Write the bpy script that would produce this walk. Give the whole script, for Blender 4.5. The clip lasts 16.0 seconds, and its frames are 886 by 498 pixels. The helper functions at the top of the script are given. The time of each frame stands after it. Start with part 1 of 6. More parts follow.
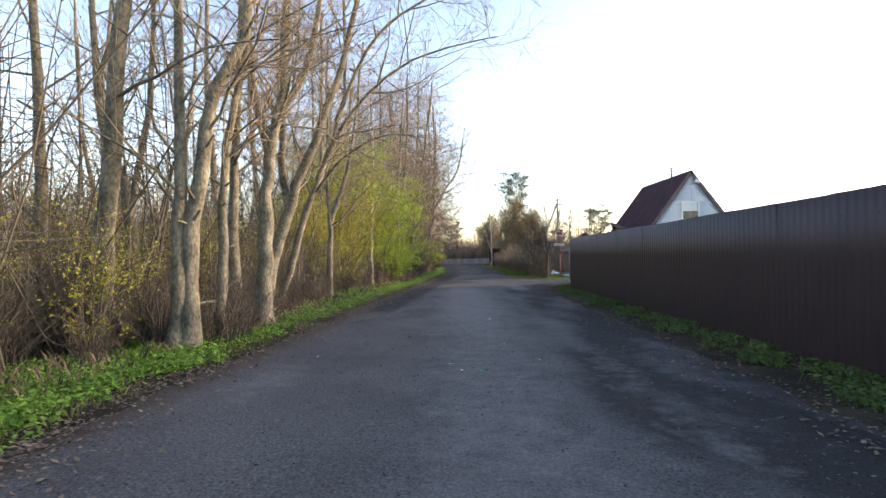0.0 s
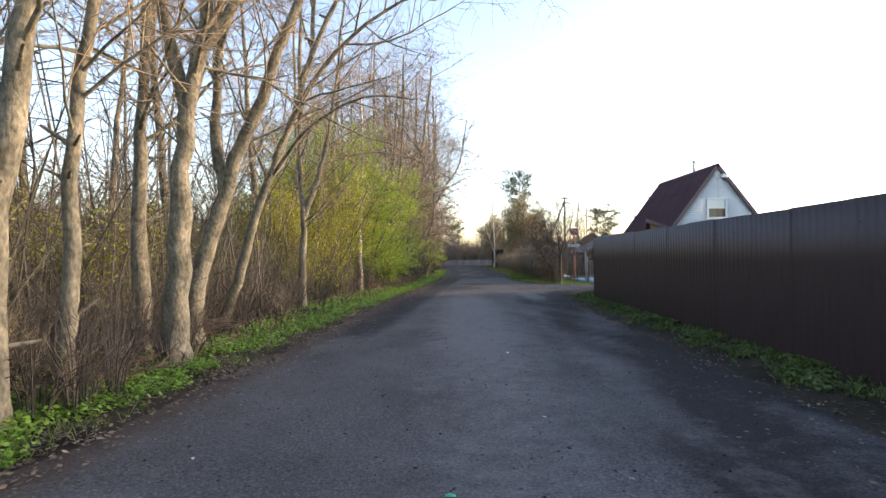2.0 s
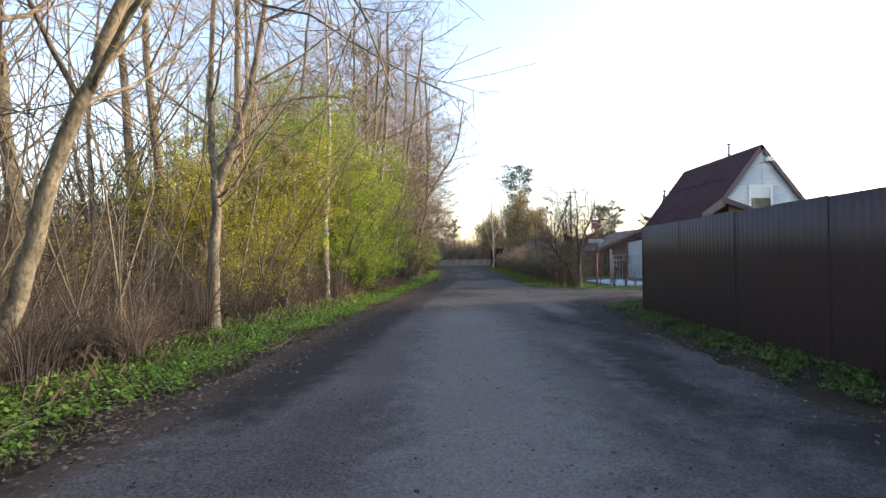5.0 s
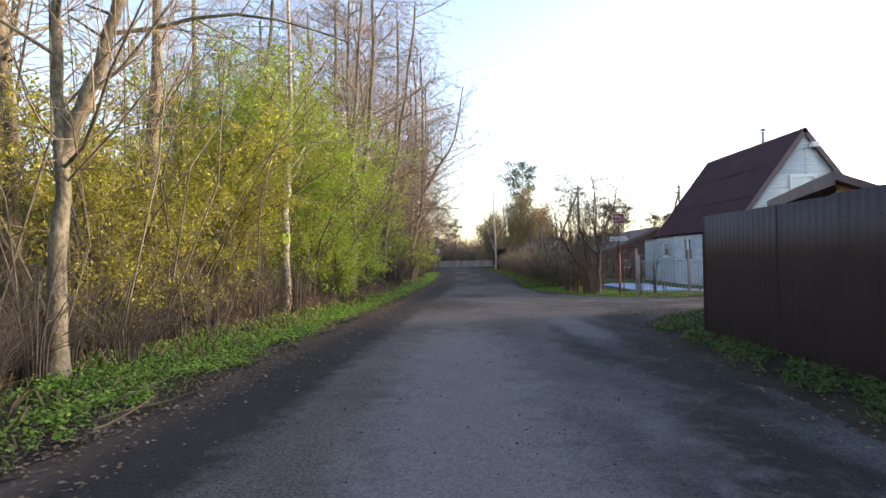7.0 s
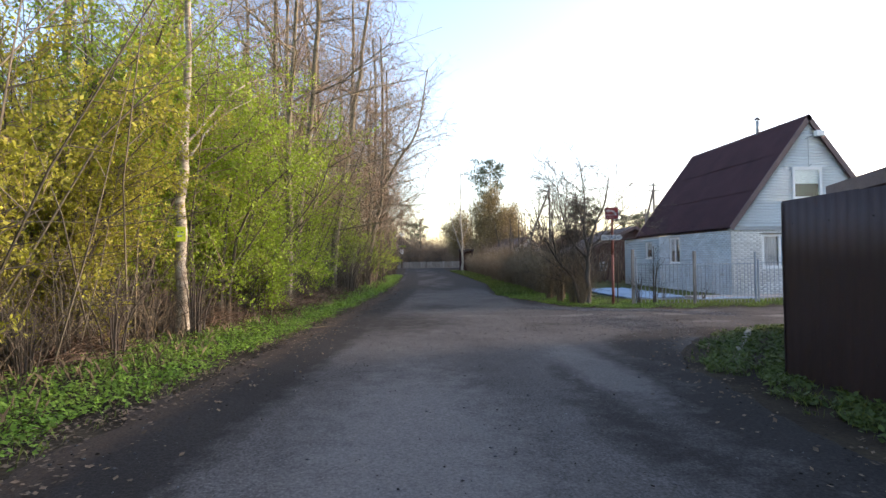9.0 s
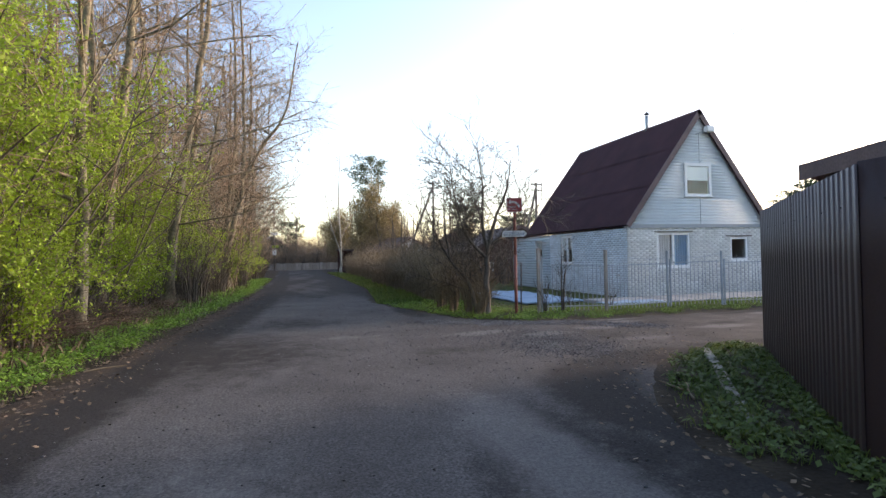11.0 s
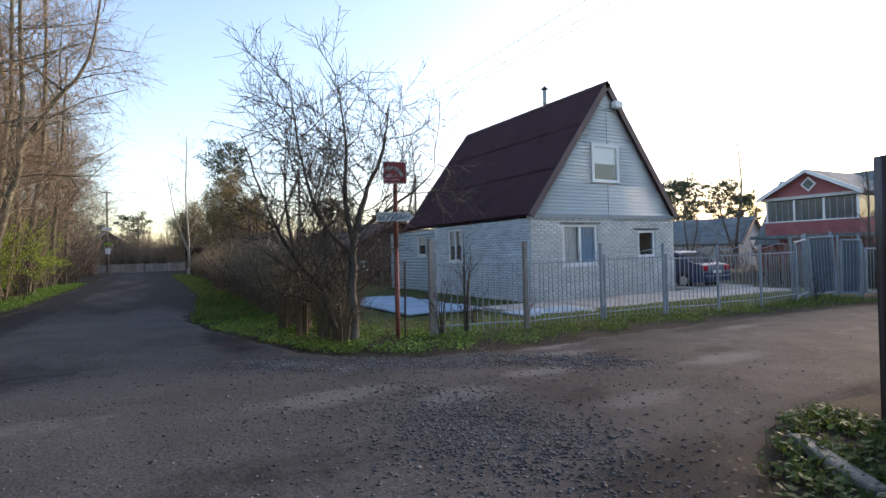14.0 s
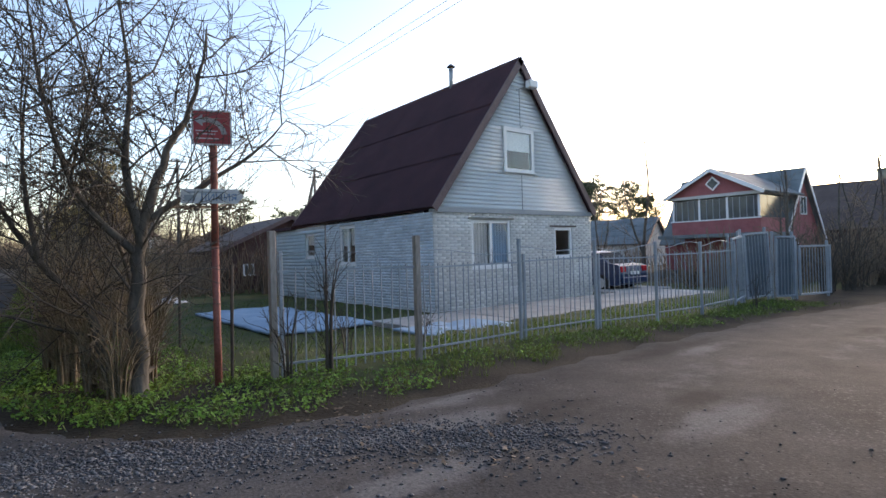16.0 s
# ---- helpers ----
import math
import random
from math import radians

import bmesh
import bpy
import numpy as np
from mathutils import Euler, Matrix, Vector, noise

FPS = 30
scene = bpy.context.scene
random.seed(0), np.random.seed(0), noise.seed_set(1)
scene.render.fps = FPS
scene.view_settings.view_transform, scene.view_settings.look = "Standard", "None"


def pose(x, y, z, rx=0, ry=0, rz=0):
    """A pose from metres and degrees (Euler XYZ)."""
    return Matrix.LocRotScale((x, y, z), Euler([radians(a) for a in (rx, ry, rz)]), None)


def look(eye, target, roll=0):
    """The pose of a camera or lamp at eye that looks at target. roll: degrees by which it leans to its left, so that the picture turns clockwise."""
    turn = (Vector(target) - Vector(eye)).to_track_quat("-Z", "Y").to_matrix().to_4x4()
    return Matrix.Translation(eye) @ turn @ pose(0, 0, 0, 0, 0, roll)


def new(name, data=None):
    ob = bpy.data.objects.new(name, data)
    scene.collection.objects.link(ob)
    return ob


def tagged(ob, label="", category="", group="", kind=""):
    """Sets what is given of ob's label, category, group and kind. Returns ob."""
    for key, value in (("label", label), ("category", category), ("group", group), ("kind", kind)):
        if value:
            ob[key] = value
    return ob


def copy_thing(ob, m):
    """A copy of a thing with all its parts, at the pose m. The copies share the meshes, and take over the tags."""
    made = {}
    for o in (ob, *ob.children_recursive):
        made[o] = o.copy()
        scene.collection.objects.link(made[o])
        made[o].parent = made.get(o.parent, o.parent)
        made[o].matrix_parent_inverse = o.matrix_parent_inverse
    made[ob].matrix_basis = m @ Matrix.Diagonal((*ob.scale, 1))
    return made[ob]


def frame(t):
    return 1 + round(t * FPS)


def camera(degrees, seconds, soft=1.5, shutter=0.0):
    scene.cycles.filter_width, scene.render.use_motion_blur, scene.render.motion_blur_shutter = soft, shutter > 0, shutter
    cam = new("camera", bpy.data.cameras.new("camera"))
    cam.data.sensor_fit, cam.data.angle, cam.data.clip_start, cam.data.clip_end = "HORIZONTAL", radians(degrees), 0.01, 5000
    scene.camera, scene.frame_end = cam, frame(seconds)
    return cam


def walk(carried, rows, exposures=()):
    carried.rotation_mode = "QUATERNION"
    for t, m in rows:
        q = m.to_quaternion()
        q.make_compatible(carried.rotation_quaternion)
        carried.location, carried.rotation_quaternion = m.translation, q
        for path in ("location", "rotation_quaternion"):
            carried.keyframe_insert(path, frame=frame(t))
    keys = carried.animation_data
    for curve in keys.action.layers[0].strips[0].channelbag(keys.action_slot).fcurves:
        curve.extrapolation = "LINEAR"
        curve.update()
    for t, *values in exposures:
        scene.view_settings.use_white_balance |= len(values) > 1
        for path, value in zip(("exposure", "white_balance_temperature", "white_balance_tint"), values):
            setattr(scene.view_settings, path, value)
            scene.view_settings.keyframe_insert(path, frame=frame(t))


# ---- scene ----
cam = camera(78.4, 16.0)
METRES, EYE, TILT, LEAN, TURN = 27.0, 1.35, 1.6, 0.0, 0.0
ROWS = [
    (0.0, 0.0, 0.0, 0.0, -0.01, -0.76, 0.84),
    (0.5, 0.0009, 0.0341, -0.0014, 0.14, -0.74, 0.85),
    (1.0, 0.0012, 0.0664, -0.0018, 0.37, -0.73, 0.8),
    (1.5, 0.0018, 0.1009, -0.0015, 0.28, -0.71, 0.83),
    (2.0, 0.0021, 0.1303, -0.0014, 0.09, -0.67, 0.74),
    (2.5, 0.001, 0.1644, -0.0028, -0.72, -0.68, 0.69),
    (3.0, 0.0009, 0.1967, -0.0042, -0.71, -0.74, 0.62),
    (3.5, 0.0018, 0.2301, -0.0053, -0.6, -0.73, 0.65),
    (4.0, 0.0041, 0.2616, -0.0073, -0.48, -0.68, 0.69),
    (6.5, 0.0173, 0.4279, -0.0126, -0.06, -0.65, 0.85),
    (7.0, 0.0206, 0.4615, -0.0126, -0.07, -0.58, 0.89),
    (7.5, 0.0219, 0.4941, -0.0132, -0.24, -0.62, 0.83),
    (8.0, 0.0236, 0.528, -0.0138, -0.68, -0.6, 0.81),
    (10.5, 0.045, 0.6825, -0.0154, -12.55, -0.58, 0.7),
    (11.0, 0.0509, 0.7125, -0.0173, -16.09, -0.66, 0.71),
    (11.5, 0.0566, 0.739, -0.0181, -18.71, -0.65, 0.64),
    (12.0, 0.0663, 0.7685, -0.0192, -20.65, -0.76, 0.66),
    (12.5, 0.0763, 0.794, -0.0206, -22.89, -0.73, 0.61),
    (13.0, 0.0891, 0.8215, -0.0221, -24.82, -0.82, 0.61),
    (13.5, 0.1027, 0.8466, -0.0233, -27.14, -0.84, 0.62),
    (14.0, 0.118, 0.8725, -0.0243, -29.06, -0.92, 0.61),
    (14.5, 0.1325, 0.8946, -0.0244, -29.67, -0.87, 0.61),
    (15.0, 0.1504, 0.9177, -0.0253, -30.13, -0.85, 0.68),
    (15.5, 0.1686, 0.936, -0.0263, -33.0, -0.86, 0.64),
    (16.0, 0.1909, 0.9522, -0.0282, -38.29, -0.83, 0.7),
]
walk(cam, [(t, pose(0, 0, EYE, TILT, LEAN, TURN) @ pose(METRES * x, METRES * y, METRES * z, 90 + pitch, roll, yaw)) for t, x, y, z, yaw, pitch, roll in ROWS],
     exposures=[(0.0, 2.12, 7000, 21), (7.0, 2.12, 7050, 22), (11.0, 1.95, 6950, 21), (13.0, 1.72, 6800, 20), (14.5, 1.57, 6650, 19), (16.0, 1.60, 6650, 19)])

# ---- world, sun ----
SUN_AZ, SUN_EL = 78.0, 12.0          # degrees from the walk's heading towards the right, degrees above the horizon
world = bpy.data.worlds.new("sky")
scene.world = world
world.use_nodes = True
wn = world.node_tree.nodes
sky = wn.new("ShaderNodeTexSky")
sky.sky_type, sky.sun_disc = "NISHITA", False
sky.sun_elevation, sky.sun_rotation = radians(SUN_EL), radians(SUN_AZ)
sky.dust_density, sky.air_density, sky.ozone_density = 1.2, 1.0, 1.5
world.node_tree.links.new(sky.outputs[0], wn["Background"].inputs[0])
wn["Background"].inputs[1].default_value = 0.15
sun = new("sun", bpy.data.lights.new("sun", "SUN"))
sun.data.energy, sun.data.angle, sun.data.color = 1.25, radians(11.0), (1.0, 0.84, 0.66)
_a, _e = radians(SUN_AZ), radians(SUN_EL)
sun.matrix_world = look((math.sin(_a) * math.cos(_e) * 60, math.cos(_a) * math.cos(_e) * 60, math.sin(_e) * 60), (0, 0, 0))

rng = np.random.default_rng(7)


# ---- materials ----
def surf(name, c1, c2, scale=3.0, fine=40.0, rough=0.85, bump=0.3, depth=0.01, metal=0.0, fleck=0.25, vary=0.0, island=0.0, stretch=(1, 1, 1), spec=0.5, through_light=0.0):
    """Two-scale procedural surface: broad change from c1 to c2, fine grain and relief."""
    m = bpy.data.materials.new(name)
    m.use_nodes = True
    nt = m.node_tree
    nd, ln = nt.nodes, nt.links
    b = nd["Principled BSDF"]
    tc = nd.new("ShaderNodeTexCoord")
    mp = nd.new("ShaderNodeMapping")
    mp.inputs["Scale"].default_value = stretch
    ln.new(tc.outputs["Object"], mp.inputs[0])
    n1, n2 = nd.new("ShaderNodeTexNoise"), nd.new("ShaderNodeTexNoise")
    n1.inputs["Scale"].default_value, n1.inputs["Detail"].default_value = scale, 5
    n2.inputs["Scale"].default_value, n2.inputs["Detail"].default_value = fine, 4
    ln.new(mp.outputs[0], n1.inputs[0]), ln.new(mp.outputs[0], n2.inputs[0])
    r = nd.new("ShaderNodeValToRGB")
    r.color_ramp.elements[0].position, r.color_ramp.elements[1].position = 0.32, 0.68
    r.color_ramp.elements[0].color, r.color_ramp.elements[1].color = (*c1, 1), (*c2, 1)
    ln.new(n1.outputs[0], r.inputs[0])
    hsv = nd.new("ShaderNodeHueSaturation")
    ln.new(r.outputs[0], hsv.inputs["Color"])
    mr = nd.new("ShaderNodeMapRange")
    mr.inputs["From Min"].default_value, mr.inputs["From Max"].default_value = 0.3, 0.7
    mr.inputs["To Min"].default_value, mr.inputs["To Max"].default_value = 1 - fleck, 1 + fleck
    ln.new(n2.outputs[0], mr.inputs[0])
    val = mr.outputs[0]
    if vary or island:
        if vary:
            src = nd.new("ShaderNodeObjectInfo").outputs["Random"]
        else:
            src = nd.new("ShaderNodeNewGeometry").outputs["Random Per Island"]
        k = vary or island
        m2 = nd.new("ShaderNodeMapRange")
        m2.inputs["To Min"].default_value, m2.inputs["To Max"].default_value = 1 - k, 1 + k
        ln.new(src, m2.inputs[0])
        mul = nd.new("ShaderNodeMath")
        mul.operation = "MULTIPLY"
        ln.new(val, mul.inputs[0]), ln.new(m2.outputs[0], mul.inputs[1])
        val = mul.outputs[0]
    ln.new(val, hsv.inputs["Value"])
    ln.new(hsv.outputs[0], b.inputs["Base Color"])
    b.inputs["Roughness"].default_value, b.inputs["Metallic"].default_value = rough, metal
    b.inputs["Specular IOR Level"].default_value = spec
    if bump:
        bp = nd.new("ShaderNodeBump")
        bp.inputs["Strength"].default_value, bp.inputs["Distance"].default_value = bump, depth
        ln.new(n2.outputs[0], bp.inputs["Height"])
        ln.new(bp.outputs[0], b.inputs["Normal"])
    if through_light:
        tr = nd.new("ShaderNodeBsdfTranslucent")
        mx = nd.new("ShaderNodeMixShader")
        mx.inputs[0].default_value = through_light
        ln.new(hsv.outputs[0], tr.inputs[0])
        ln.new(b.outputs[0], mx.inputs[1]), ln.new(tr.outputs[0], mx.inputs[2])
        ln.new(mx.outputs[0], nd["Material Output"].inputs[0])
    return m


def glass_mat(name, tint):
    m = bpy.data.materials.new(name)
    m.use_nodes = True
    b = m.node_tree.nodes["Principled BSDF"]
    b.inputs["Base Color"].default_value = (*tint, 1)
    b.inputs["Transmission Weight"].default_value, b.inputs["Roughness"].default_value, b.inputs["IOR"].default_value = 1.0, 0.01, 1.5
    return m


M = {
    "soil": surf("soil", (0.024, 0.019, 0.014), (0.060, 0.048, 0.032), 1.2, 26, 0.95, 0.6, 0.02, spec=0.12),
    "lawn": surf("lawn", (0.040, 0.055, 0.018), (0.085, 0.085, 0.036), 0.9, 30, 0.95, 0.6, 0.02, spec=0.12),
    "fence": surf("brown_sheet_metal", (0.036, 0.022, 0.022), (0.050, 0.031, 0.032), 0.8, 60, 0.48, 0.04, 0.002, fleck=0.10, spec=0.35),
    "fence_frame": surf("dark_steel", (0.03, 0.028, 0.028), (0.05, 0.045, 0.04), 3, 60, 0.6, 0.1, 0.002),
    "bark": surf("grey_brown_bark", (0.088, 0.080, 0.054), (0.250, 0.220, 0.150), 5.5, 26, 0.95, 0.8, 0.018, fleck=0.45, stretch=(1, 1, 0.6)),
    "bark_dark": surf("dark_bark", (0.062, 0.053, 0.043), (0.145, 0.125, 0.100), 3, 24, 0.95, 0.6, 0.015, fleck=0.3, stretch=(1, 1, 0.35)),
    "bark_birch": surf("birch_bark", (0.20, 0.16, 0.12), (0.50, 0.46, 0.38), 5, 30, 0.9, 0.4, 0.01, fleck=0.3, stretch=(1, 1, 2.5)),
    "twig": surf("brown_twig", (0.17, 0.130, 0.082), (0.29, 0.225, 0.145), 0.7, 15, 0.9, 0, fleck=0.15),
    "twig_red": surf("reddish_twig", (0.16, 0.117, 0.080), (0.26, 0.190, 0.128), 0.5, 15, 0.9, 0, fleck=0.15),
    "twig_dark": surf("dark_twig", (0.055, 0.046, 0.037), (0.105, 0.087, 0.068), 0.7, 15, 0.9, 0, fleck=0.15),
    "twig_under": surf("undergrowth_stem", (0.054, 0.048, 0.034), (0.128, 0.112, 0.078), 0.4, 15, 0.9, 0, fleck=0.15, island=0.4),
    "twig_dry": surf("dry_stem", (0.13, 0.10, 0.065), (0.24, 0.19, 0.12), 0.7, 15, 0.9, 0, fleck=0.2),
    "leaf_yellow": surf("fresh_yellow_green_leaf", (0.29, 0.30, 0.030), (0.42, 0.41, 0.058), 0.5, 9, 0.6, 0, fleck=0.15, island=0.3, through_light=0.45),
    "leaf_green": surf("fresh_green_leaf", (0.20, 0.32, 0.022), (0.32, 0.43, 0.045), 0.5, 9, 0.6, 0, fleck=0.15, island=0.3, through_light=0.45),
    "weed": surf("verge_weed_leaf", (0.12, 0.25, 0.024), (0.22, 0.37, 0.045), 0.8, 9, 0.65, 0, fleck=0.2, island=0.35, through_light=0.3),
    "weed_dull": surf("dull_weed_leaf", (0.060, 0.105, 0.022), (0.11, 0.160, 0.040), 0.8, 9, 0.7, 0, fleck=0.2, island=0.35, through_light=0.3),
    "grass": surf("grass_blade", (0.090, 0.150, 0.028), (0.17, 0.21, 0.050), 0.6, 9, 0.7, 0, fleck=0.2, island=0.35, through_light=0.3),
    "dead_grass": surf("dead_grass", (0.09, 0.068, 0.040), (0.17, 0.13, 0.075), 0.8, 12, 0.9, 0, fleck=0.2, island=0.3),
    "needle": surf("pine_needle", (0.020, 0.036, 0.015), (0.045, 0.065, 0.025), 0.8, 9, 0.7, 0, fleck=0.2, island=0.3, through_light=0.15),
    "brick": surf("whitewashed_brick", (0.50, 0.495, 0.47), (0.66, 0.655, 0.63), 1.3, 30, 0.9, 0.5, 0.006, fleck=0.14, vary=0.11),
    "mortar": surf("grey_mortar", (0.42, 0.42, 0.41), (0.53, 0.52, 0.50), 3, 50, 0.95, 0.4, 0.004),
    "siding": surf("pale_grey_siding", (0.62, 0.66, 0.68), (0.71, 0.74, 0.75), 0.8, 25, 0.8, 0.05, 0.002, fleck=0.04),
    "fascia": surf("grey_fascia", (0.26, 0.29, 0.31), (0.32, 0.34, 0.35), 1, 30, 0.6, 0.1, 0.002, fleck=0.1),
    "roof": surf("maroon_bitumen_sheet", (0.037, 0.013, 0.017), (0.056, 0.020, 0.025), 0.9, 90, 0.85, 0.3, 0.003, fleck=0.2),
    "barge": surf("brown_barge_board", (0.095, 0.060, 0.062), (0.14, 0.092, 0.092), 2, 40, 0.6, 0.1, 0.002),
    "white": surf("white_plastic_frame", (0.74, 0.75, 0.75), (0.80, 0.80, 0.79), 2, 40, 0.4, 0.02, 0.001, fleck=0.03),
    "concrete": surf("pale_concrete", (0.26, 0.25, 0.23), (0.40, 0.38, 0.35), 1.2, 35, 0.9, 0.5, 0.006, fleck=0.15),
    "kerb": surf("mossy_concrete", (0.16, 0.155, 0.13), (0.30, 0.29, 0.25), 3, 40, 0.95, 0.6, 0.006, fleck=0.25),
    "steel": surf("galvanised_steel", (0.30, 0.34, 0.36), (0.42, 0.46, 0.48), 2, 50, 0.5, 0.1, 0.002, metal=0.35, fleck=0.12),
    "steel_blue": surf("weathered_grey_blue_paint", (0.24, 0.28, 0.31), (0.35, 0.39, 0.42), 2, 40, 0.6, 0.15, 0.002, fleck=0.15),
    "post_wood": surf("weathered_grey_wood", (0.22, 0.19, 0.16), (0.36, 0.32, 0.28), 3, 40, 0.9, 0.4, 0.004, fleck=0.25, stretch=(1, 1, 0.2)),
    "rust": surf("faded_red_painted_pipe", (0.20, 0.060, 0.045), (0.29, 0.105, 0.08), 5, 50, 0.7, 0.25, 0.003, fleck=0.25),
    "sign_red": surf("faded_red_sign_paint", (0.33, 0.035, 0.040), (0.42, 0.06, 0.065), 6, 50, 0.55, 0.05, 0.001, fleck=0.12),
    "sign_white": surf("chalky_white_sign_paint", (0.55, 0.57, 0.58), (0.70, 0.71, 0.70), 6, 60, 0.6, 0.05, 0.001, fleck=0.08),
    "sign_blue": surf("blue_lettering", (0.10, 0.20, 0.36), (0.15, 0.27, 0.44), 9, 60, 0.6, 0.02, 0.001),
    "tarp": surf("pale_blue_tarpaulin", (0.20, 0.30, 0.41), (0.29, 0.40, 0.50), 1.2, 18, 0.75, 0.3, 0.02, fleck=0.06),
    "red_wall": surf("faded_red_boards", (0.25, 0.075, 0.078), (0.36, 0.125, 0.125), 1.5, 30, 0.8, 0.3, 0.004, fleck=0.15),
    "dark_red_wall": surf("dark_red_boards", (0.045, 0.022, 0.020), (0.075, 0.034, 0.030), 1.5, 30, 0.85, 0.3, 0.004),
    "slate": surf("grey_corrugated_slate", (0.11, 0.135, 0.145), (0.19, 0.215, 0.22), 1.2, 20, 0.9, 0.3, 0.006, fleck=0.15),
    "brown_roof": surf("brown_roof", (0.075, 0.052, 0.045), (0.11, 0.080, 0.070), 1.2, 25, 0.85, 0.3, 0.006),
    "pale_wall": surf("pale_plaster", (0.45, 0.44, 0.41), (0.58, 0.56, 0.52), 1.2, 25, 0.9, 0.3, 0.004),
    "green_wall": surf("dull_green_boards", (0.030, 0.050, 0.034), (0.05, 0.075, 0.05), 1.5, 25, 0.85, 0.2, 0.004),
    "ochre": surf("ochre_boards", (0.42, 0.27, 0.13), (0.52, 0.35, 0.18), 1.5, 25, 0.8, 0.2, 0.004),
    "dark": surf("dark_interior", (0.02, 0.022, 0.025), (0.04, 0.042, 0.045), 1, 10, 0.9, 0),
    "curtain": surf("pale_curtain", (0.62, 0.57, 0.56), (0.74, 0.70, 0.68), 6, 30, 0.95, 0.2, 0.01, stretch=(4, 4, 0.3)),
    "curtain_blue": surf("blue_curtain", (0.20, 0.32, 0.46), (0.32, 0.45, 0.58), 6, 30, 0.95, 0.2, 0.01, stretch=(4, 4, 0.3)),
    "blind": surf("white_blind_sky_glare", (0.76, 0.77, 0.76), (0.82, 0.82, 0.81), 2, 20, 0.9, 0.1, 0.004),
    "car_paint": surf("dark_blue_car_paint", (0.008, 0.022, 0.065), (0.012, 0.030, 0.085), 1, 80, 0.38, 0, fleck=0.03),
    "rubber": surf("black_rubber", (0.015, 0.015, 0.015), (0.025, 0.025, 0.025), 4, 60, 0.85, 0.1, 0.003),
    "tail_red": surf("red_lens", (0.40, 0.015, 0.02), (0.45, 0.02, 0.03), 4, 60, 0.2, 0),
    "plate": surf("number_plate", (0.65, 0.65, 0.63), (0.7, 0.7, 0.68), 4, 60, 0.4, 0),
    "pole_wood": surf("grey_timber_pole", (0.13, 0.115, 0.10), (0.22, 0.195, 0.17), 2, 30, 0.95, 0.4, 0.006, stretch=(1, 1, 0.2)),
    "wire": surf("dark_cable", (0.03, 0.03, 0.035), (0.05, 0.05, 0.05), 2, 30, 0.6, 0),
    "stone": surf("crushed_stone", (0.075, 0.077, 0.081), (0.145, 0.145, 0.148), 2, 40, 0.95, 0.3, 0.004, island=0.4),
    "litter_green": surf("green_litter", (0.03, 0.40, 0.20), (0.05, 0.48, 0.25), 8, 40, 0.5, 0),
    "plate_yellow": surf("yellow_green_plate", (0.50, 0.62, 0.03), (0.58, 0.70, 0.05), 6, 40, 0.5, 0),
    "clod": surf("dark_earth_clod", (0.020, 0.018, 0.017), (0.048, 0.044, 0.041), 3, 40, 0.95, 0.3, 0.004, island=0.3, spec=0.1),
    "paper": surf("pale_litter", (0.55, 0.56, 0.58), (0.65, 0.65, 0.66), 8, 40, 0.7, 0),
    "dead_leaf": surf("dead_leaf", (0.095, 0.066, 0.042), (0.185, 0.135, 0.090), 3, 20, 0.9, 0, island=0.5),
}
GLASS = glass_mat("window_glass", (0.92, 0.96, 0.97))


